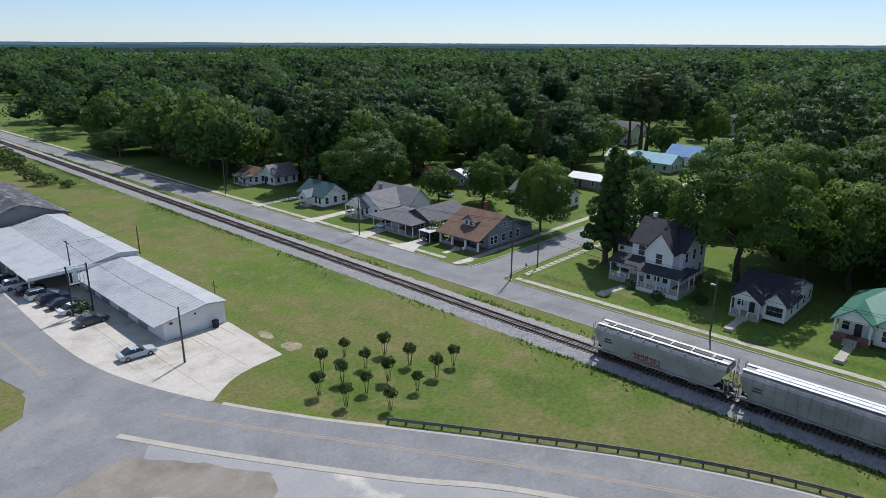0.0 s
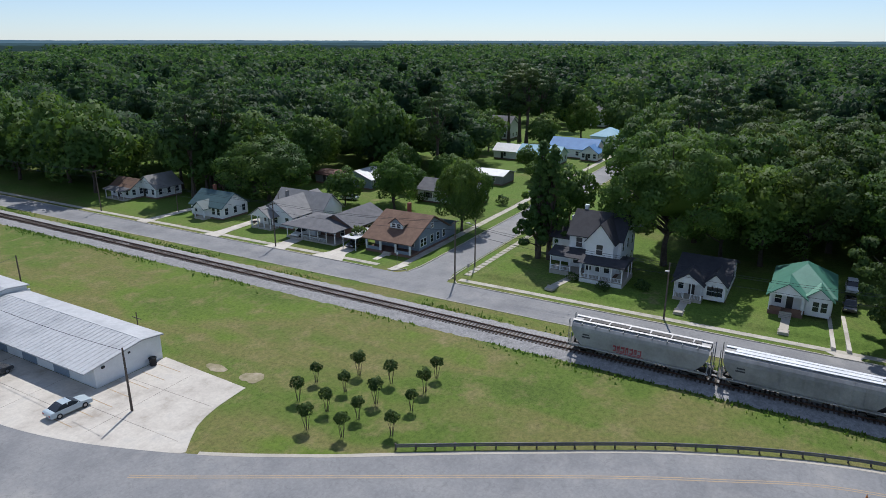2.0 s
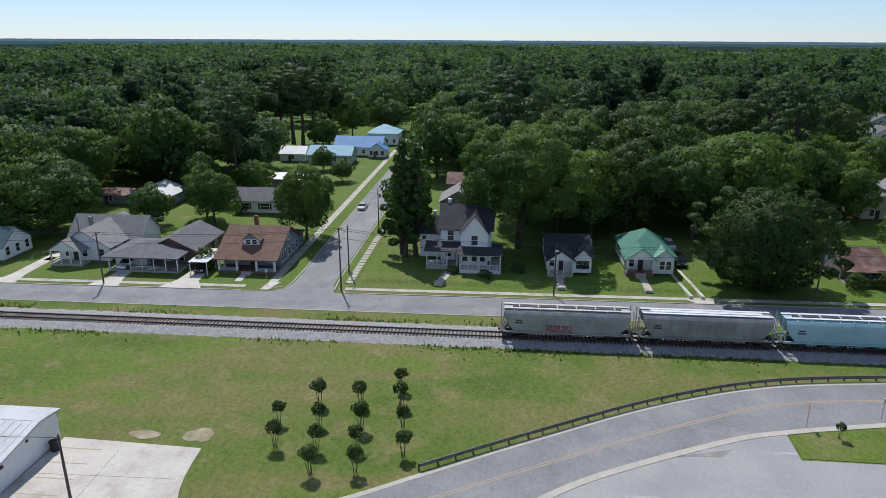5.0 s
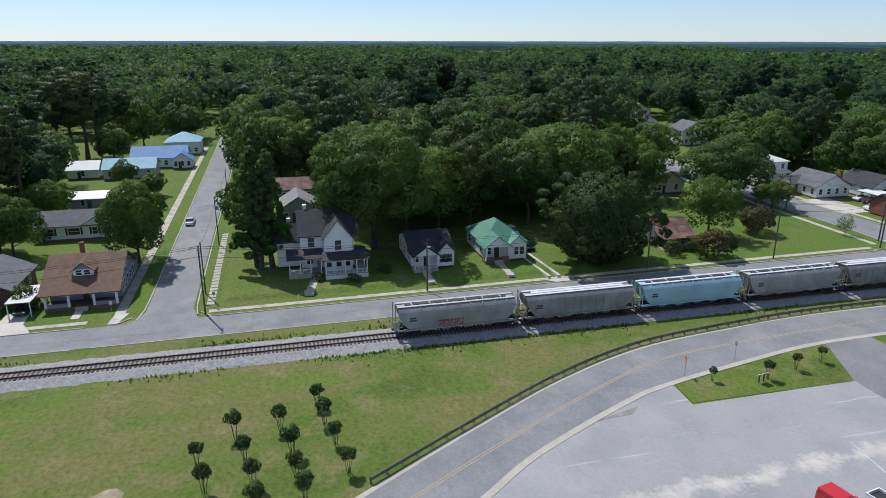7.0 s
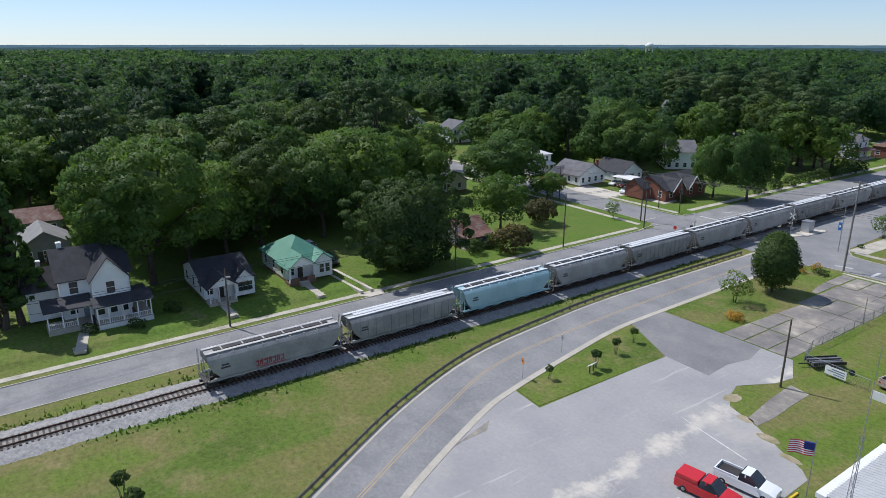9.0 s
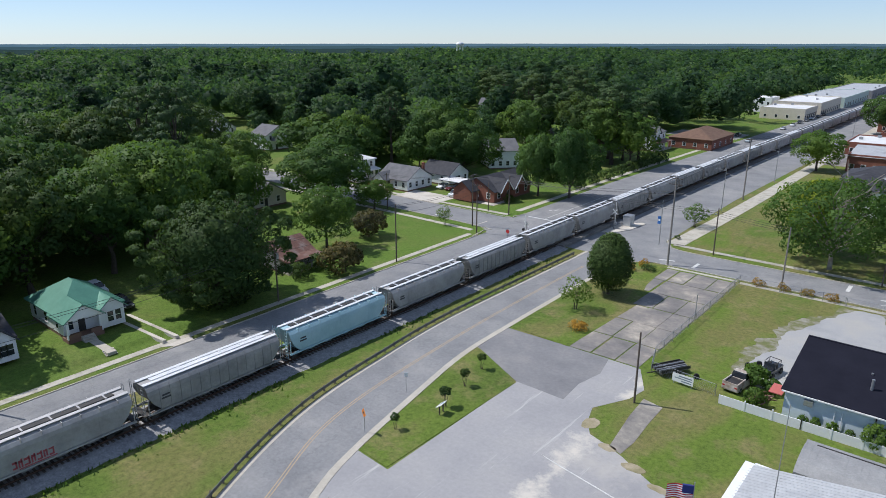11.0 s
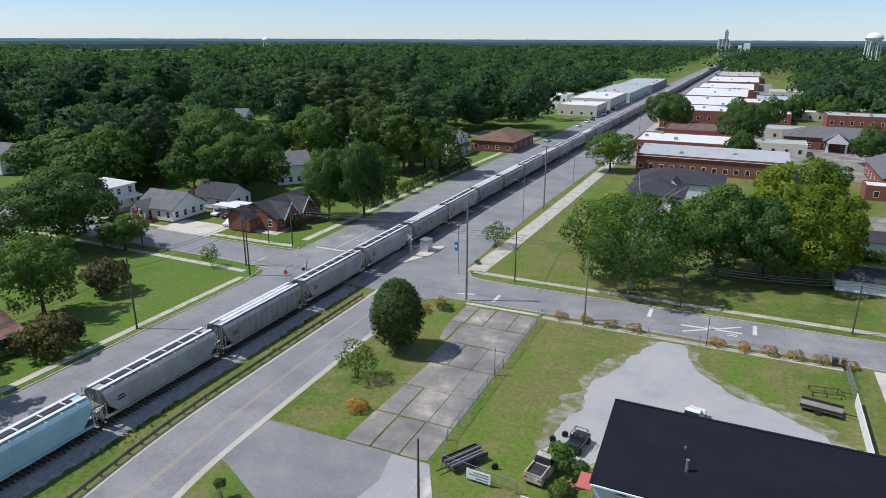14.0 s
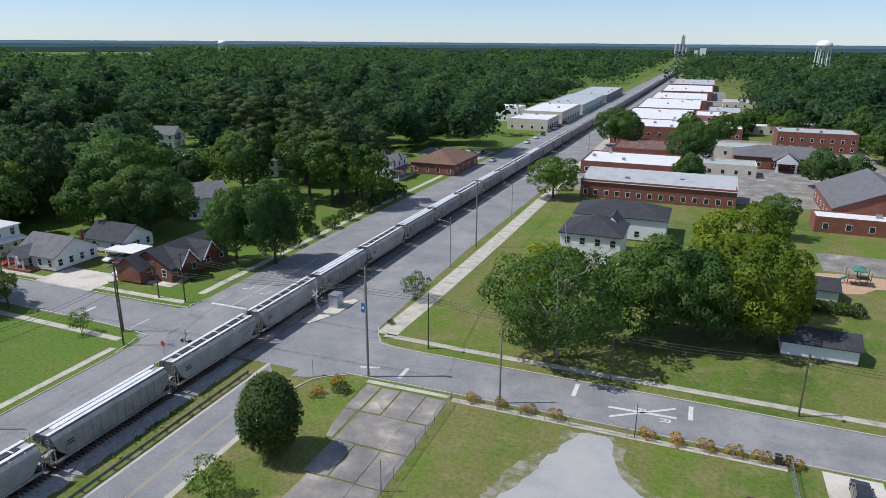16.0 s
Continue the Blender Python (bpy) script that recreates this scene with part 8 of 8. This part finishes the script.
def jeep():
    t = thing("open_jeep", "black open-topped off-road car with roll bar", "car", pose(19.9, -34.6, 0.02, 0, 0, 80), "parked vehicles")
    part("body", rounded(boxes((-1.7, 1.7, -0.8, 0.8, 0.5, 1.05)), 0.06), CAR_BLACK, t)
    part("bonnet", rounded(boxes((0.5, 1.68, -0.62, 0.62, 1.02, 1.22)), 0.05), CAR_BLACK, t)
    bm = bmesh.new()
    for s in (-0.7, 0.7):
        tube(bm, (-1.0, s, 1.0), (-1.0, s, 1.85), 0.04, n=6)
        tube(bm, (-1.0, s, 1.85), (0.45, s, 1.75), 0.04, n=6)
    tube(bm, (-1.0, -0.7, 1.85), (-1.0, 0.7, 1.85), 0.04, n=6)
    part("roll_bar", bm, DARKSTEEL, t)
    part("windscreen", boxes((0.42, 0.5, -0.7, 0.7, 1.1, 1.7)), GLASS, t)
    for s in (-0.4, 0.4):
        part("seat", rounded(boxes((-0.5, 0.0, s - 0.24, s + 0.24, 0.9, 1.5)), 0.06), TYRE, t)
    for s in (-1, 1):
        for k in (-1.15, 1.15):
            part("wheel", tube(bmesh.new(), (k, s * 0.62, 0.38), (k, s * 0.9, 0.38), 0.38, 0.38, 14), TYRE, t)
    o = car("old rusty white pickup overgrown with weeds", surface("chalky_white_paint", [(0.3, 0.22, 0.16), (0.62, 0.6, 0.56)], 1.0, 4.0, 0.8), 22.0, -29.2, 262, "pickup", 0.0, "pickup_truck")
    for x, y in ((22.6, -34.6), (21.6, -36.0), (26.6, -27.4)):
        w = thing("loose_tyre", "loose black tyre lying in the grass", "tyre", pose(x, y, 0.35, 90, 0, 20))
        bm = bmesh.new()
        tube(bm, (0, 0, -0.13), (0, 0, 0.13), 0.36, 0.36, 14)
        part("rubber", bm, TYRE, w)
    p = thing("timber_pile", "pile of reddish scrap timber by the wall", "scrap pile", pose(18.9, -27.0, 0))
    rng = random.Random(4)
    for k in range(9):
        q = part("plank", boxes((-1.2, 1.2, -0.08, 0.08, 0, 0.07)), surface("red_scrap", [(0.2, 0.07, 0.06), (0.32, 0.2, 0.18)], 2.0, 6.0, 0.9) if k == 0 else bpy.data.materials["red_scrap"], p)
        q.matrix_basis = pose(rng.uniform(-0.6, 0.6), rng.uniform(-0.7, 0.7), 0.07 * k, 0, rng.uniform(-6, 6), rng.uniform(20, 90))


jeep()


def trailer(x, y, rz, label, loaded):
    t = thing("trailer", label, "trailer", pose(x, y, 0, 0, 0, rz))
    part("deck", boxes((-2.2, 2.2, -1.0, 1.0, 0.5, 0.6)), POLEGREY, t)
    part("side_rail", boxes((-2.2, 2.2, -1.02, -0.96, 0.6, 0.95), (-2.2, 2.2, 0.96, 1.02, 0.6, 0.95)), DARKSTEEL, t)
    part("drawbar", boxes((2.2, 3.6, -0.06, 0.06, 0.45, 0.55)), DARKSTEEL, t)
    for s in (-1.1, 1.1):
        part("wheel", tube(bmesh.new(), (-0.3, s - 0.1, 0.34), (-0.3, s + 0.1, 0.34), 0.34, 0.34, 14), TYRE, t)
    if loaded:
        for k in range(6):
            part("steel_bar", boxes((-2.4 + 0.1 * k, 2.3, -0.8 + 0.28 * k, -0.65 + 0.28 * k, 0.6, 0.85 + 0.05 * (k % 3))), STEEL if k % 2 else DARKSTEEL, t)
    return t


trailer(29.8, -27.2, 60, "flat trailer loaded with dark steel beams", True)
trailer(-4.4, -53.6, 172, "small flat trailer with pale timber deck", False)
t = thing("harrow", "rusted farm harrow lying in grass", "harrow", pose(-5.2, -58.2, 0, 0, 0, 10))
bm = bmesh.new()
for a, b in (((-1.8, -0.8), (1.8, -0.8)), ((-1.8, 0.8), (1.8, 0.8)), ((-1.8, -0.8), (-1.8, 0.8)), ((1.8, -0.8), (1.8, 0.8)), ((0, -0.8), (0.3, 0.8)), ((-3.4, 0.2), (-1.8, 0.0))):
    tube(bm, (*a, 0.55), (*b, 0.6), 0.06, n=6)
for q in ((-1.6, -0.8), (1.6, -0.8), (1.6, 0.8), (-1.6, 0.8)):
    tube(bm, (*q, 0.0), (*q, 0.6), 0.05, n=6)
part("frame", bm, RUST, t)
t = thing("notice_board", "white notice board with blue writing hung on the fence", "sign", pose(27.3, -24.62, 0, 0, 0, -3))
for x in (-1.1, 1.1):
    part("post", boxes((x - 0.05, x + 0.05, -0.05, 0.05, 0, 1.5)), STEEL, t)
part("panel", boxes((-1.3, 1.3, 0.06, 0.11, 0.35, 1.45)), WHITE, t)
part("writing", boxes((-1.1, 0.5, 0.11, 0.118, 1.1, 1.25), (-1.1, 1.0, 0.11, 0.118, 0.82, 0.96), (-1.1, 0.2, 0.11, 0.118, 0.52, 0.66)), BLUEGREY, t, "unreadable writing as plain bars")
for x in (-7.0, -8.1):
    t = thing("wheelie_bin", "black wheeled rubbish bin by the kerb", "bin", pose(x, -67.3, 0.05), "rubbish bins")
    part("body", rounded(boxes((-0.33, 0.33, -0.36, 0.36, 0.05, 1.0)), 0.05), TYRE, t)
    part("lid", rounded(boxes((-0.37, 0.37, -0.42, 0.42, 1.0, 1.1)), 0.03), TYRE, t)
t = thing("waste_bin", "dark bin against the warehouse wall", "bin", pose(38.0, 85.9, 0.04))
part("body", tube(bmesh.new(), (0, 0, 0), (0, 0, 1.0), 0.42, 0.46, 12), TYRE, t)
part("rim", tube(bmesh.new(), (0, 0, 1.0), (0, 0, 1.08), 0.5, 0.5, 12), TYRE, t)


# ---- fences ----
def chain_fence(label, pts, h=1.6, step=3.0, gap=0.3):
    t = thing("chain_link_fence", label, "fence", None, "fences of the yard")
    post = shared("post", tube(bmesh.new(), (0, 0, -0.1), (0, 0, h), 0.04, 0.04, 6), STEEL)
    for a, b in zip(pts, pts[1:]):
        a, b = Vector(a), Vector(b)
        n = max(1, int((b - a).length / step))
        for i in range(n + 1):
            q = a.lerp(b, i / n)
            obj("post", post, None, t).matrix_basis = pose(q.x, q.y, 0)
        part("top_rail", tube(bmesh.new(), (*a, h - 0.03), (*b, h - 0.03), 0.028, 0.028, 6), STEEL, t)
        bm = bmesh.new()
        k = int((b - a).length / gap)
        for i in range(k):
            p, q = a.lerp(b, i / k), a.lerp(b, min(1, (i + 2.2) / k))
            tube(bm, (*p, 0.05), (*q, h - 0.05), 0.009, 0.009, 3)
            tube(bm, (*q, 0.05), (*p, h - 0.05), 0.009, 0.009, 3)
        part("wire_mesh", bm, STEEL, t)


chain_fence("grey chain-link fence beside the broken paving", [(33.0, -66.2), (33.0, -30.0), (31.6, -25.4), (23.4, -24.6)])
chain_fence("grey chain-link fence along the side street", [(33.0, -66.2), (17.0, -66.2)])
chain_fence("grey chain-link yard gate", [(16.8, -66.2), (10.0, -66.2)], 1.5, 3.4)
chain_fence("grey chain-link fence behind orange bushes", [(9.8, -66.2), (-8.2, -66.4), (-8.3, -58)])
setting(ribbon("pavement", [(33, -66.0), (-8, -66.0)], [(33, -67.0), (-8, -67.0)], -0.1, 0.05, WALKWAY), "narrow concrete strip below the fence", "pavement")
t = thing("panel_fence", "low white panel fence in front of the building", "fence")
for i in range(12):
    x = 22.6 - 2.9 * i
    part("panel", boxes((x - 2.8, x, -23.32, -23.24, 0.0, 1.1)), WHITE, t)
    part("post", boxes((x - 2.9, x - 2.78, -23.36, -23.2, 0.0, 1.3)), DARKSTEEL if i in (2, 5, 6) else WHITE, t)
t = thing("panel_fence", "tall white sheet fence at the yard side", "fence")
for i in range(6):
    part("panel", boxes((-8.3, -8.22, -57 + 2.2 * i, -54.9 + 2.2 * i, 0.0, 1.6)), WHITE, t)

# broken paving laid in separate slabs, with grass in the joints
paving = tagged(new("broken_paving"), "cracked grey asphalt bays with weeds in the joints", "paving", kind="structure")
rng = random.Random(12)
BROKEN = surface("broken_brown_asphalt", [(0.15, 0.14, 0.135), (0.2, 0.187, 0.178), (0.28, 0.255, 0.225), (0.48, 0.43, 0.35)], 0.2, 1.4, 0.9, 0, 0.4, 0.02, 0.4)
XS = [33.3, 36.6, 40.2, 43.3]
for j in range(6):
    y1 = -25.5 - 6.75 * j
    for i in range(3 if j < 4 else 4):
        x0, x1 = (XS[i] + rng.uniform(-0.12, 0.12), XS[i + 1] + rng.uniform(-0.12, 0.12)) if i < 3 else (43.4, 45.6)
        g = rng.choice((0.03, 0.05, 0.09, 0.16))
        lean = rng.uniform(-0.5, 0.5)
        pts = [(x0 + g, y1 - 6.7 + g), (x1 - g, y1 - 6.7 + g + lean * 0.3), (x1 - g, y1 - g), (x0 + g, y1 - g - abs(lean) * 0.2)]
        bm = bmesh.new()
        z = 0.05 + rng.uniform(-0.008, 0.008)
        lo = [bm.verts.new((*p, -0.05)) for p in pts]
        hi = [bm.verts.new((*p, z)) for p in pts]
        bm.faces.new(hi)
        for a in range(4):
            bm.faces.new((lo[a], lo[(a + 1) % 4], hi[(a + 1) % 4], hi[a]))
        part("paving_slab", bm, BROKEN, paving)
setting(slab("paved_strip", [(29.6, -18.6), (29.3, -14), (28.4, -7.3), (26.9, -6.7), (26.7, -9.6), (27.0, -14), (27.1, -18.1)], -0.1, 0.03, ASPHALT_OLD), "broken strip of old asphalt in grass", "paving")
for k in range(26):
    t = obj("pavement_slab", shared("pavement_slab", boxes((-0.62, 0.62, -0.6, 0.6, -0.05, 0.055)), KERB) if k == 0 else pavement_me, None, None)
    if k == 0:
        pavement_me = t.data
        walkway = tagged(new("slab_path"), "pavement of separate square concrete slabs in grass", "pavement", kind="structure")
    t.parent = walkway
    t.matrix_basis = pose(89.2 + 1.62 * k, 66.75, 0.0, 0, 0, random.Random(k).uniform(-3, 3))


# ---- signs, signals and small things ----
def sign_post(label, x, y, h, shape, mat, rz, size=0.4, z0=0.0, marks=None):
    t = thing("road_sign", label, "sign", pose(x, y, z0, 0, 0, rz), "road signs")
    part("post", tube(bmesh.new(), (0, 0, 0), (0, 0, h), 0.035, 0.035, 6), STEEL, t)
    bm = bmesh.new()
    n, a0 = {"diamond": (4, 0), "octagon": (8, math.pi / 8), "round": (16, 0), "rect": (4, math.pi / 4)}[shape]
    ring = [(size * math.cos(a0 + 2 * math.pi * i / n), h - size * 0.4 + size * (1.35 if shape == "rect" else 1) * math.sin(a0 + 2 * math.pi * i / n)) for i in range(n)]
    extrude(bm, ring, -0.06, -0.035, "y")
    plate = part("plate", bm, mat, t)
    if marks:
        part("mark", boxes((-size * 0.35, size * 0.35, -0.068, -0.06, h - size * 0.55, h - size * 0.2)), marks, t)
    return t


ORANGE, SIGNRED, SIGNBLUE, BLACKM = plain("orange_sign", (0.65, 0.2, 0.02), 0.5), plain("red_sign", (0.5, 0.03, 0.03), 0.5), plain("blue_banner", (0.03, 0.14, 0.42), 0.6), plain("black_mark", (0.02, 0.02, 0.02), 0.6)
sign_post("orange diamond warning sign beside the bend", 49.7, 7.1, 2.5, "diamond", ORANGE, 160, 0.55, 0.1, BLACKM)
sign_post("white rectangular sign beside the bend", 52.0, -1.9, 2.4, "rect", WHITE, 20, 0.32, 0.1)
sign_post("red stop sign at the corner", 54.0, -65.2, 2.4, "octagon", SIGNRED, 120, 0.42, 0.1, WHITE)
sign_post("round red and white crossing sign", 79.0, -62.6, 2.0, "round", SIGNRED, 180, 0.42)
sign_post("yellow sign at the street corner", 87.6, 66.0, 2.4, "rect", STEEL, 90, 0.3)
sign_post("green street name post at the corner", 87.2, 80.8, 2.4, "rect", WHITE, 90, 0.28)
t = thing("information_board", "slanted white information board on two legs", "sign", pose(45.8, -1.0, 0.1, 0, 0, 100))
for s in (-0.4, 0.4):
    part("leg", boxes((s - 0.06, s + 0.06, -0.06, 0.06, 0, 1.0)), POLEWOOD, t)
b = part("board", boxes((-0.6, 0.6, -0.45, 0.45, -0.03, 0.03)), WHITE, t)
b.matrix_basis = pose(0, 0, 1.1, 35)
p = part("picture", boxes((-0.45, 0.1, -0.3, 0.25, 0.03, 0.036)), BLUEGREY, t)
p.matrix_basis = pose(0, 0, 1.1, 35)
t = thing("banner_pole", "thin steel pole with a blue street banner", "pole", pose(52.9, -79.5, 0.05))
part("shaft", tube(bmesh.new(), (0, 0, 0), (0, 0, 9.4), 0.08, 0.06, 8), STEEL, t)
part("banner", boxes((0.1, 0.75, -0.02, 0.02, 4.4, 6.0)), SIGNBLUE, t)
part("banner_mark", boxes((0.22, 0.62, -0.03, 0.03, 5.0, 5.4)), WHITE, t)
t = thing("signal_cabinet", "silver metal signal cabinet on the island", "cabinet", pose(64.2, -89.4, 0.14))
part("body", rounded(boxes((-0.9, 0.9, -1.1, 1.1, 0.1, 2.3)), 0.04), surface("brushed_aluminium", [(0.5, 0.52, 0.54), (0.62, 0.64, 0.66)], 0.8, 5.0, 0.4, 0.5), t)
part("plinth", boxes((-1.0, 1.0, -1.2, 1.2, 0, 0.1)), CONCRETE, t)
part("roof_cap", boxes((-1.0, 1.0, -1.2, 1.2, 2.3, 2.4)), STEEL, t)


def signal(x, y, rz, label):
    t = thing("crossing_signal", label, "signal", pose(x, y, 0.1, 0, 0, rz), "level crossing signals")
    part("mast", tube(bmesh.new(), (0, 0, 0), (0, 0, 4.6), 0.07, 0.06, 8), STEEL, t)
    part("base", tube(bmesh.new(), (0, 0, 0), (0, 0, 0.5), 0.22, 0.16, 10), STEEL, t)
    for s in (-1, 1):
        b = part("crossbuck", boxes((-0.75, 0.75, -0.1, -0.07, -0.1, 0.1)), WHITE, t)
        b.matrix_basis = pose(0, 0, 4.0, 0, 45 * s, 0)
    part("light_bar", boxes((-0.8, 0.8, -0.05, 0.05, 2.75, 2.85)), DARKSTEEL, t)
    for s in (-0.7, 0.7):
        part("lamp_hood", tube(bmesh.new(), (s, -0.25, 2.8), (s, 0.1, 2.8), 0.28, 0.28, 12), BLACKM, t)
    part("gate_motor", boxes((-0.25, 0.25, 0.15, 0.7, 0.9, 1.4)), STEEL, t)
    arm = part("gate_arm", boxes((-0.04, 0.04, 0.3, 0.4, 1.1, 6.0)), WHITE, t)


signal(65.4, -84.6, 180, "crossing signal mast with twin lamps and gate")
signal(74.6, -62.8, 0, "crossing signal mast with twin lamps by the rails")
setting(slab("red_mulch", spline([(73.4, -60), (77.4, -60), (77.6, -64), (74, -64.6)], 1.0), -0.1, 0.05, surface("red_mulch", [(0.25, 0.1, 0.05), (0.34, 0.15, 0.08)], 1.0, 5.0, 0.95)), "patch of reddish mulch beside the rails", "ground patch")
t = thing("shop_pylon", "empty white sign frame on two dark posts", "sign frame")
for x in (25.0, 27.9):
    part("post", tube(bmesh.new(), (x, 105.5, 0), (x, 105.5, 8.0), 0.13, 0.13, 8), DARKSTEEL, t)
part("frame", boxes((25.0, 27.9, 105.44, 105.56, 7.7, 7.85), (25.0, 27.9, 105.44, 105.56, 5.0, 5.15), *[(25.25 + 0.5 * i, 25.35 + 0.5 * i, 105.46, 105.54, 5.1, 7.75) for i in range(6)]), WHITE, t)
part("panel", boxes((25.9, 26.5, 105.42, 105.46, 5.3, 7.5)), PALEBLUE, t)
t = thing("field_post", "thin post with crosspiece in the grass", "post", pose(43.6, 96.4, 0))
part("upright", boxes((-0.05, 0.05, -0.05, 0.05, 0, 3.2)), POLEWOOD, t)
part("crosspiece", boxes((-0.04, 0.04, -1.0, 1.0, 2.2, 2.3)), POLEWOOD, t)
t = thing("flagpole", "thin steel flagpole with striped flag", "flagpole", pose(16.2, 4.6, 0, 0, 0, 25))
part("shaft", tube(bmesh.new(), (0, 0, 0), (0, 0, 8.3), 0.05, 0.035, 8), STEEL, t)
fr, fw = plain("flag_red", (0.45, 0.02, 0.03), 0.8), plain("flag_white", (0.75, 0.75, 0.75), 0.8)
for i in range(13):
    bm = bmesh.new()
    cols = []
    for k in range(9):
        x = 0.05 + 0.24 * k
        off = 0.12 * math.sin(k * 0.9) * min(1, k / 3)
        cols.append([bm.verts.new((x, off + s * 0.006, 8.0 - 0.1 * (i + d) - 0.02 * k)) for d in (0, 1) for s in (-1, 1)])
    for a, b in zip(cols, cols[1:]):
        for u, v in ((0, 1), (1, 3), (3, 2), (2, 0)):
            bm.faces.new((a[u], a[v], b[v], b[u]))
    part("stripe", bm, fr if i % 2 == 0 else fw, t)
part("canton", boxes((0.05, 0.85, -0.05, 0.13, 7.3, 7.99)), plain("flag_blue", (0.02, 0.03, 0.16), 0.8), t)
t = thing("lattice_mast", "slim steel lattice aerial mast", "mast", pose(9.0, 16.2, 0))
bm = bmesh.new()
legs = [(0.3 * math.cos(a), 0.3 * math.sin(a)) for a in (0, 2.094, 4.189)]
for i in range(3):
    p, q = legs[i], legs[(i + 1) % 3]
    tube(bm, (*p, 0), (p[0] * 0.4, p[1] * 0.4, 17), 0.025, 0.02, 5)
    for k in range(26):
        f0, f1 = 1 - 0.6 * k / 26, 1 - 0.6 * (k + 1) / 26
        tube(bm, (p[0] * f0, p[1] * f0, 0.65 * k), (q[0] * f1, q[1] * f1, 0.65 * (k + 1)), 0.012, 0.012, 3)
part("lattice", bm, STEEL, t)
part("aerial", tube(bmesh.new(), (0, 0, 17), (0, 0, 22.9), 0.03, 0.02, 5), STEEL, t)
for y in (2.0, 5.6):
    t = thing("wheel_stop", "yellow painted concrete wheel stop", "wheel stop", pose(18.4, y, 0.02, 0, 0, 90))
    part("block", rounded(boxes((-1.0, 1.0, -0.1, 0.1, 0, 0.16)), 0.03), plain("yellow_paint", (0.6, 0.4, 0.02), 0.6), t)


def water_tower(x, y, h, r, label):
    t = thing("water_tower", label, "water tower", pose(x, y, 0), "water towers")
    bm = bmesh.new()
    bmesh.ops.create_uvsphere(bm, u_segments=20, v_segments=12, radius=r)
    for v in bm.verts:
        v.co.z = v.co.z * 0.72 + h - r * 0.72
    part("tank", bm, WHITE, t, smooth=True)
    for k in range(6):
        a = math.pi * k / 3
        part("leg", tube(bmesh.new(), (r * 0.95 * math.cos(a), r * 0.95 * math.sin(a), 0), (r * 0.8 * math.cos(a), r * 0.8 * math.sin(a), h - r * 0.7), 0.75, 0.65, 8), WHITE, t)
    part("riser", tube(bmesh.new(), (0, 0, 0), (0, 0, h - r), 0.8, 0.8, 10), WHITE, t)
    part("balcony", tube(bmesh.new(), (0, 0, h - r * 0.75), (0, 0, h - r * 0.68), r * 1.08, r * 1.08, 20), STEEL, t)


water_tower(1225, -1495, 42, 11.5, "white domed water tower above distant trees")
water_tower(-133, -1040, 50, 10.5, "pale water tower on legs above trees")
t = thing("grain_elevator", "pale concrete grain elevator far down the line", "grain elevator", pose(86, -1990, 0))
GREYCONC = surface("weathered_grey_concrete", [(0.3, 0.33, 0.36), (0.4, 0.43, 0.45)], 0.1, 1.0, 0.9)
for k in range(4):
    part("silo", tube(bmesh.new(), (-14 + 9 * k, 0, 0), (-14 + 9 * k, 0, 40 if k > 0 else 33), 5, 5, 16), GREYCONC, t)
part("head_house", boxes((-7, 2, -5, 5, 39, 60), (-4, 0, -3, 3, 60, 65)), GREYCONC, t)
part("side_bins", boxes((-64, -48, -8, 8, 0, 30), (-44, -34, -8, 8, 0, 24)), WHITE, t)
# playground frame and hedge
t = thing("climbing_frame", "brown playground climbing frame with green slide", "play frame", pose(-27, -139, 0.08))
for x in (-2, 0, 2):
    for y in (-1.2, 1.2):
        part("post", tube(bmesh.new(), (x, y, 0), (x, y, 3.0), 0.08, 0.08, 6), BRICK_BROWN, t)
part("deck", boxes((-2, 2, -1.2, 1.2, 1.4, 1.5)), BRICK_BROWN, t)
part("canopy", hip_roof(2.2, 2.6, 3.0, 1.0, 0.1), METAL_GREEN, t)
part("slide", tube(bmesh.new(), (2, 0, 1.5), (4.4, 0.6, 0.2), 0.3, 0.3, 8), METAL_GREEN, t)
for k in range(7):
    place(BUSH, -12.5 - 1.9 * k, -120.5, 0.8, sx=0.9, label="clipped green hedge section by the sheds")
# trees of the town
rng = random.Random(77)
for k in range(64):
    x, y = rng.uniform(-72, -3), rng.uniform(-420, -165)
    if -62 < x < -6 and (-360 < y < -255 or -235 < y < -178) or -8 < x:
        continue
    place((MAPLE, SHADE, SHADE)[k % 3], x, y, rng.uniform(0.6, 0.95))
for x, y, s in ((-52, -150, 0.9), (-58, -122, 1.0), (-44, -104, 0.9), (-60, -90, 0.8), (8, -225, 0.6), (12, -345, 0.7), (-2, -330, 0.8), (-64, -250, 0.9)):
    place(SHADE, x, y, s)
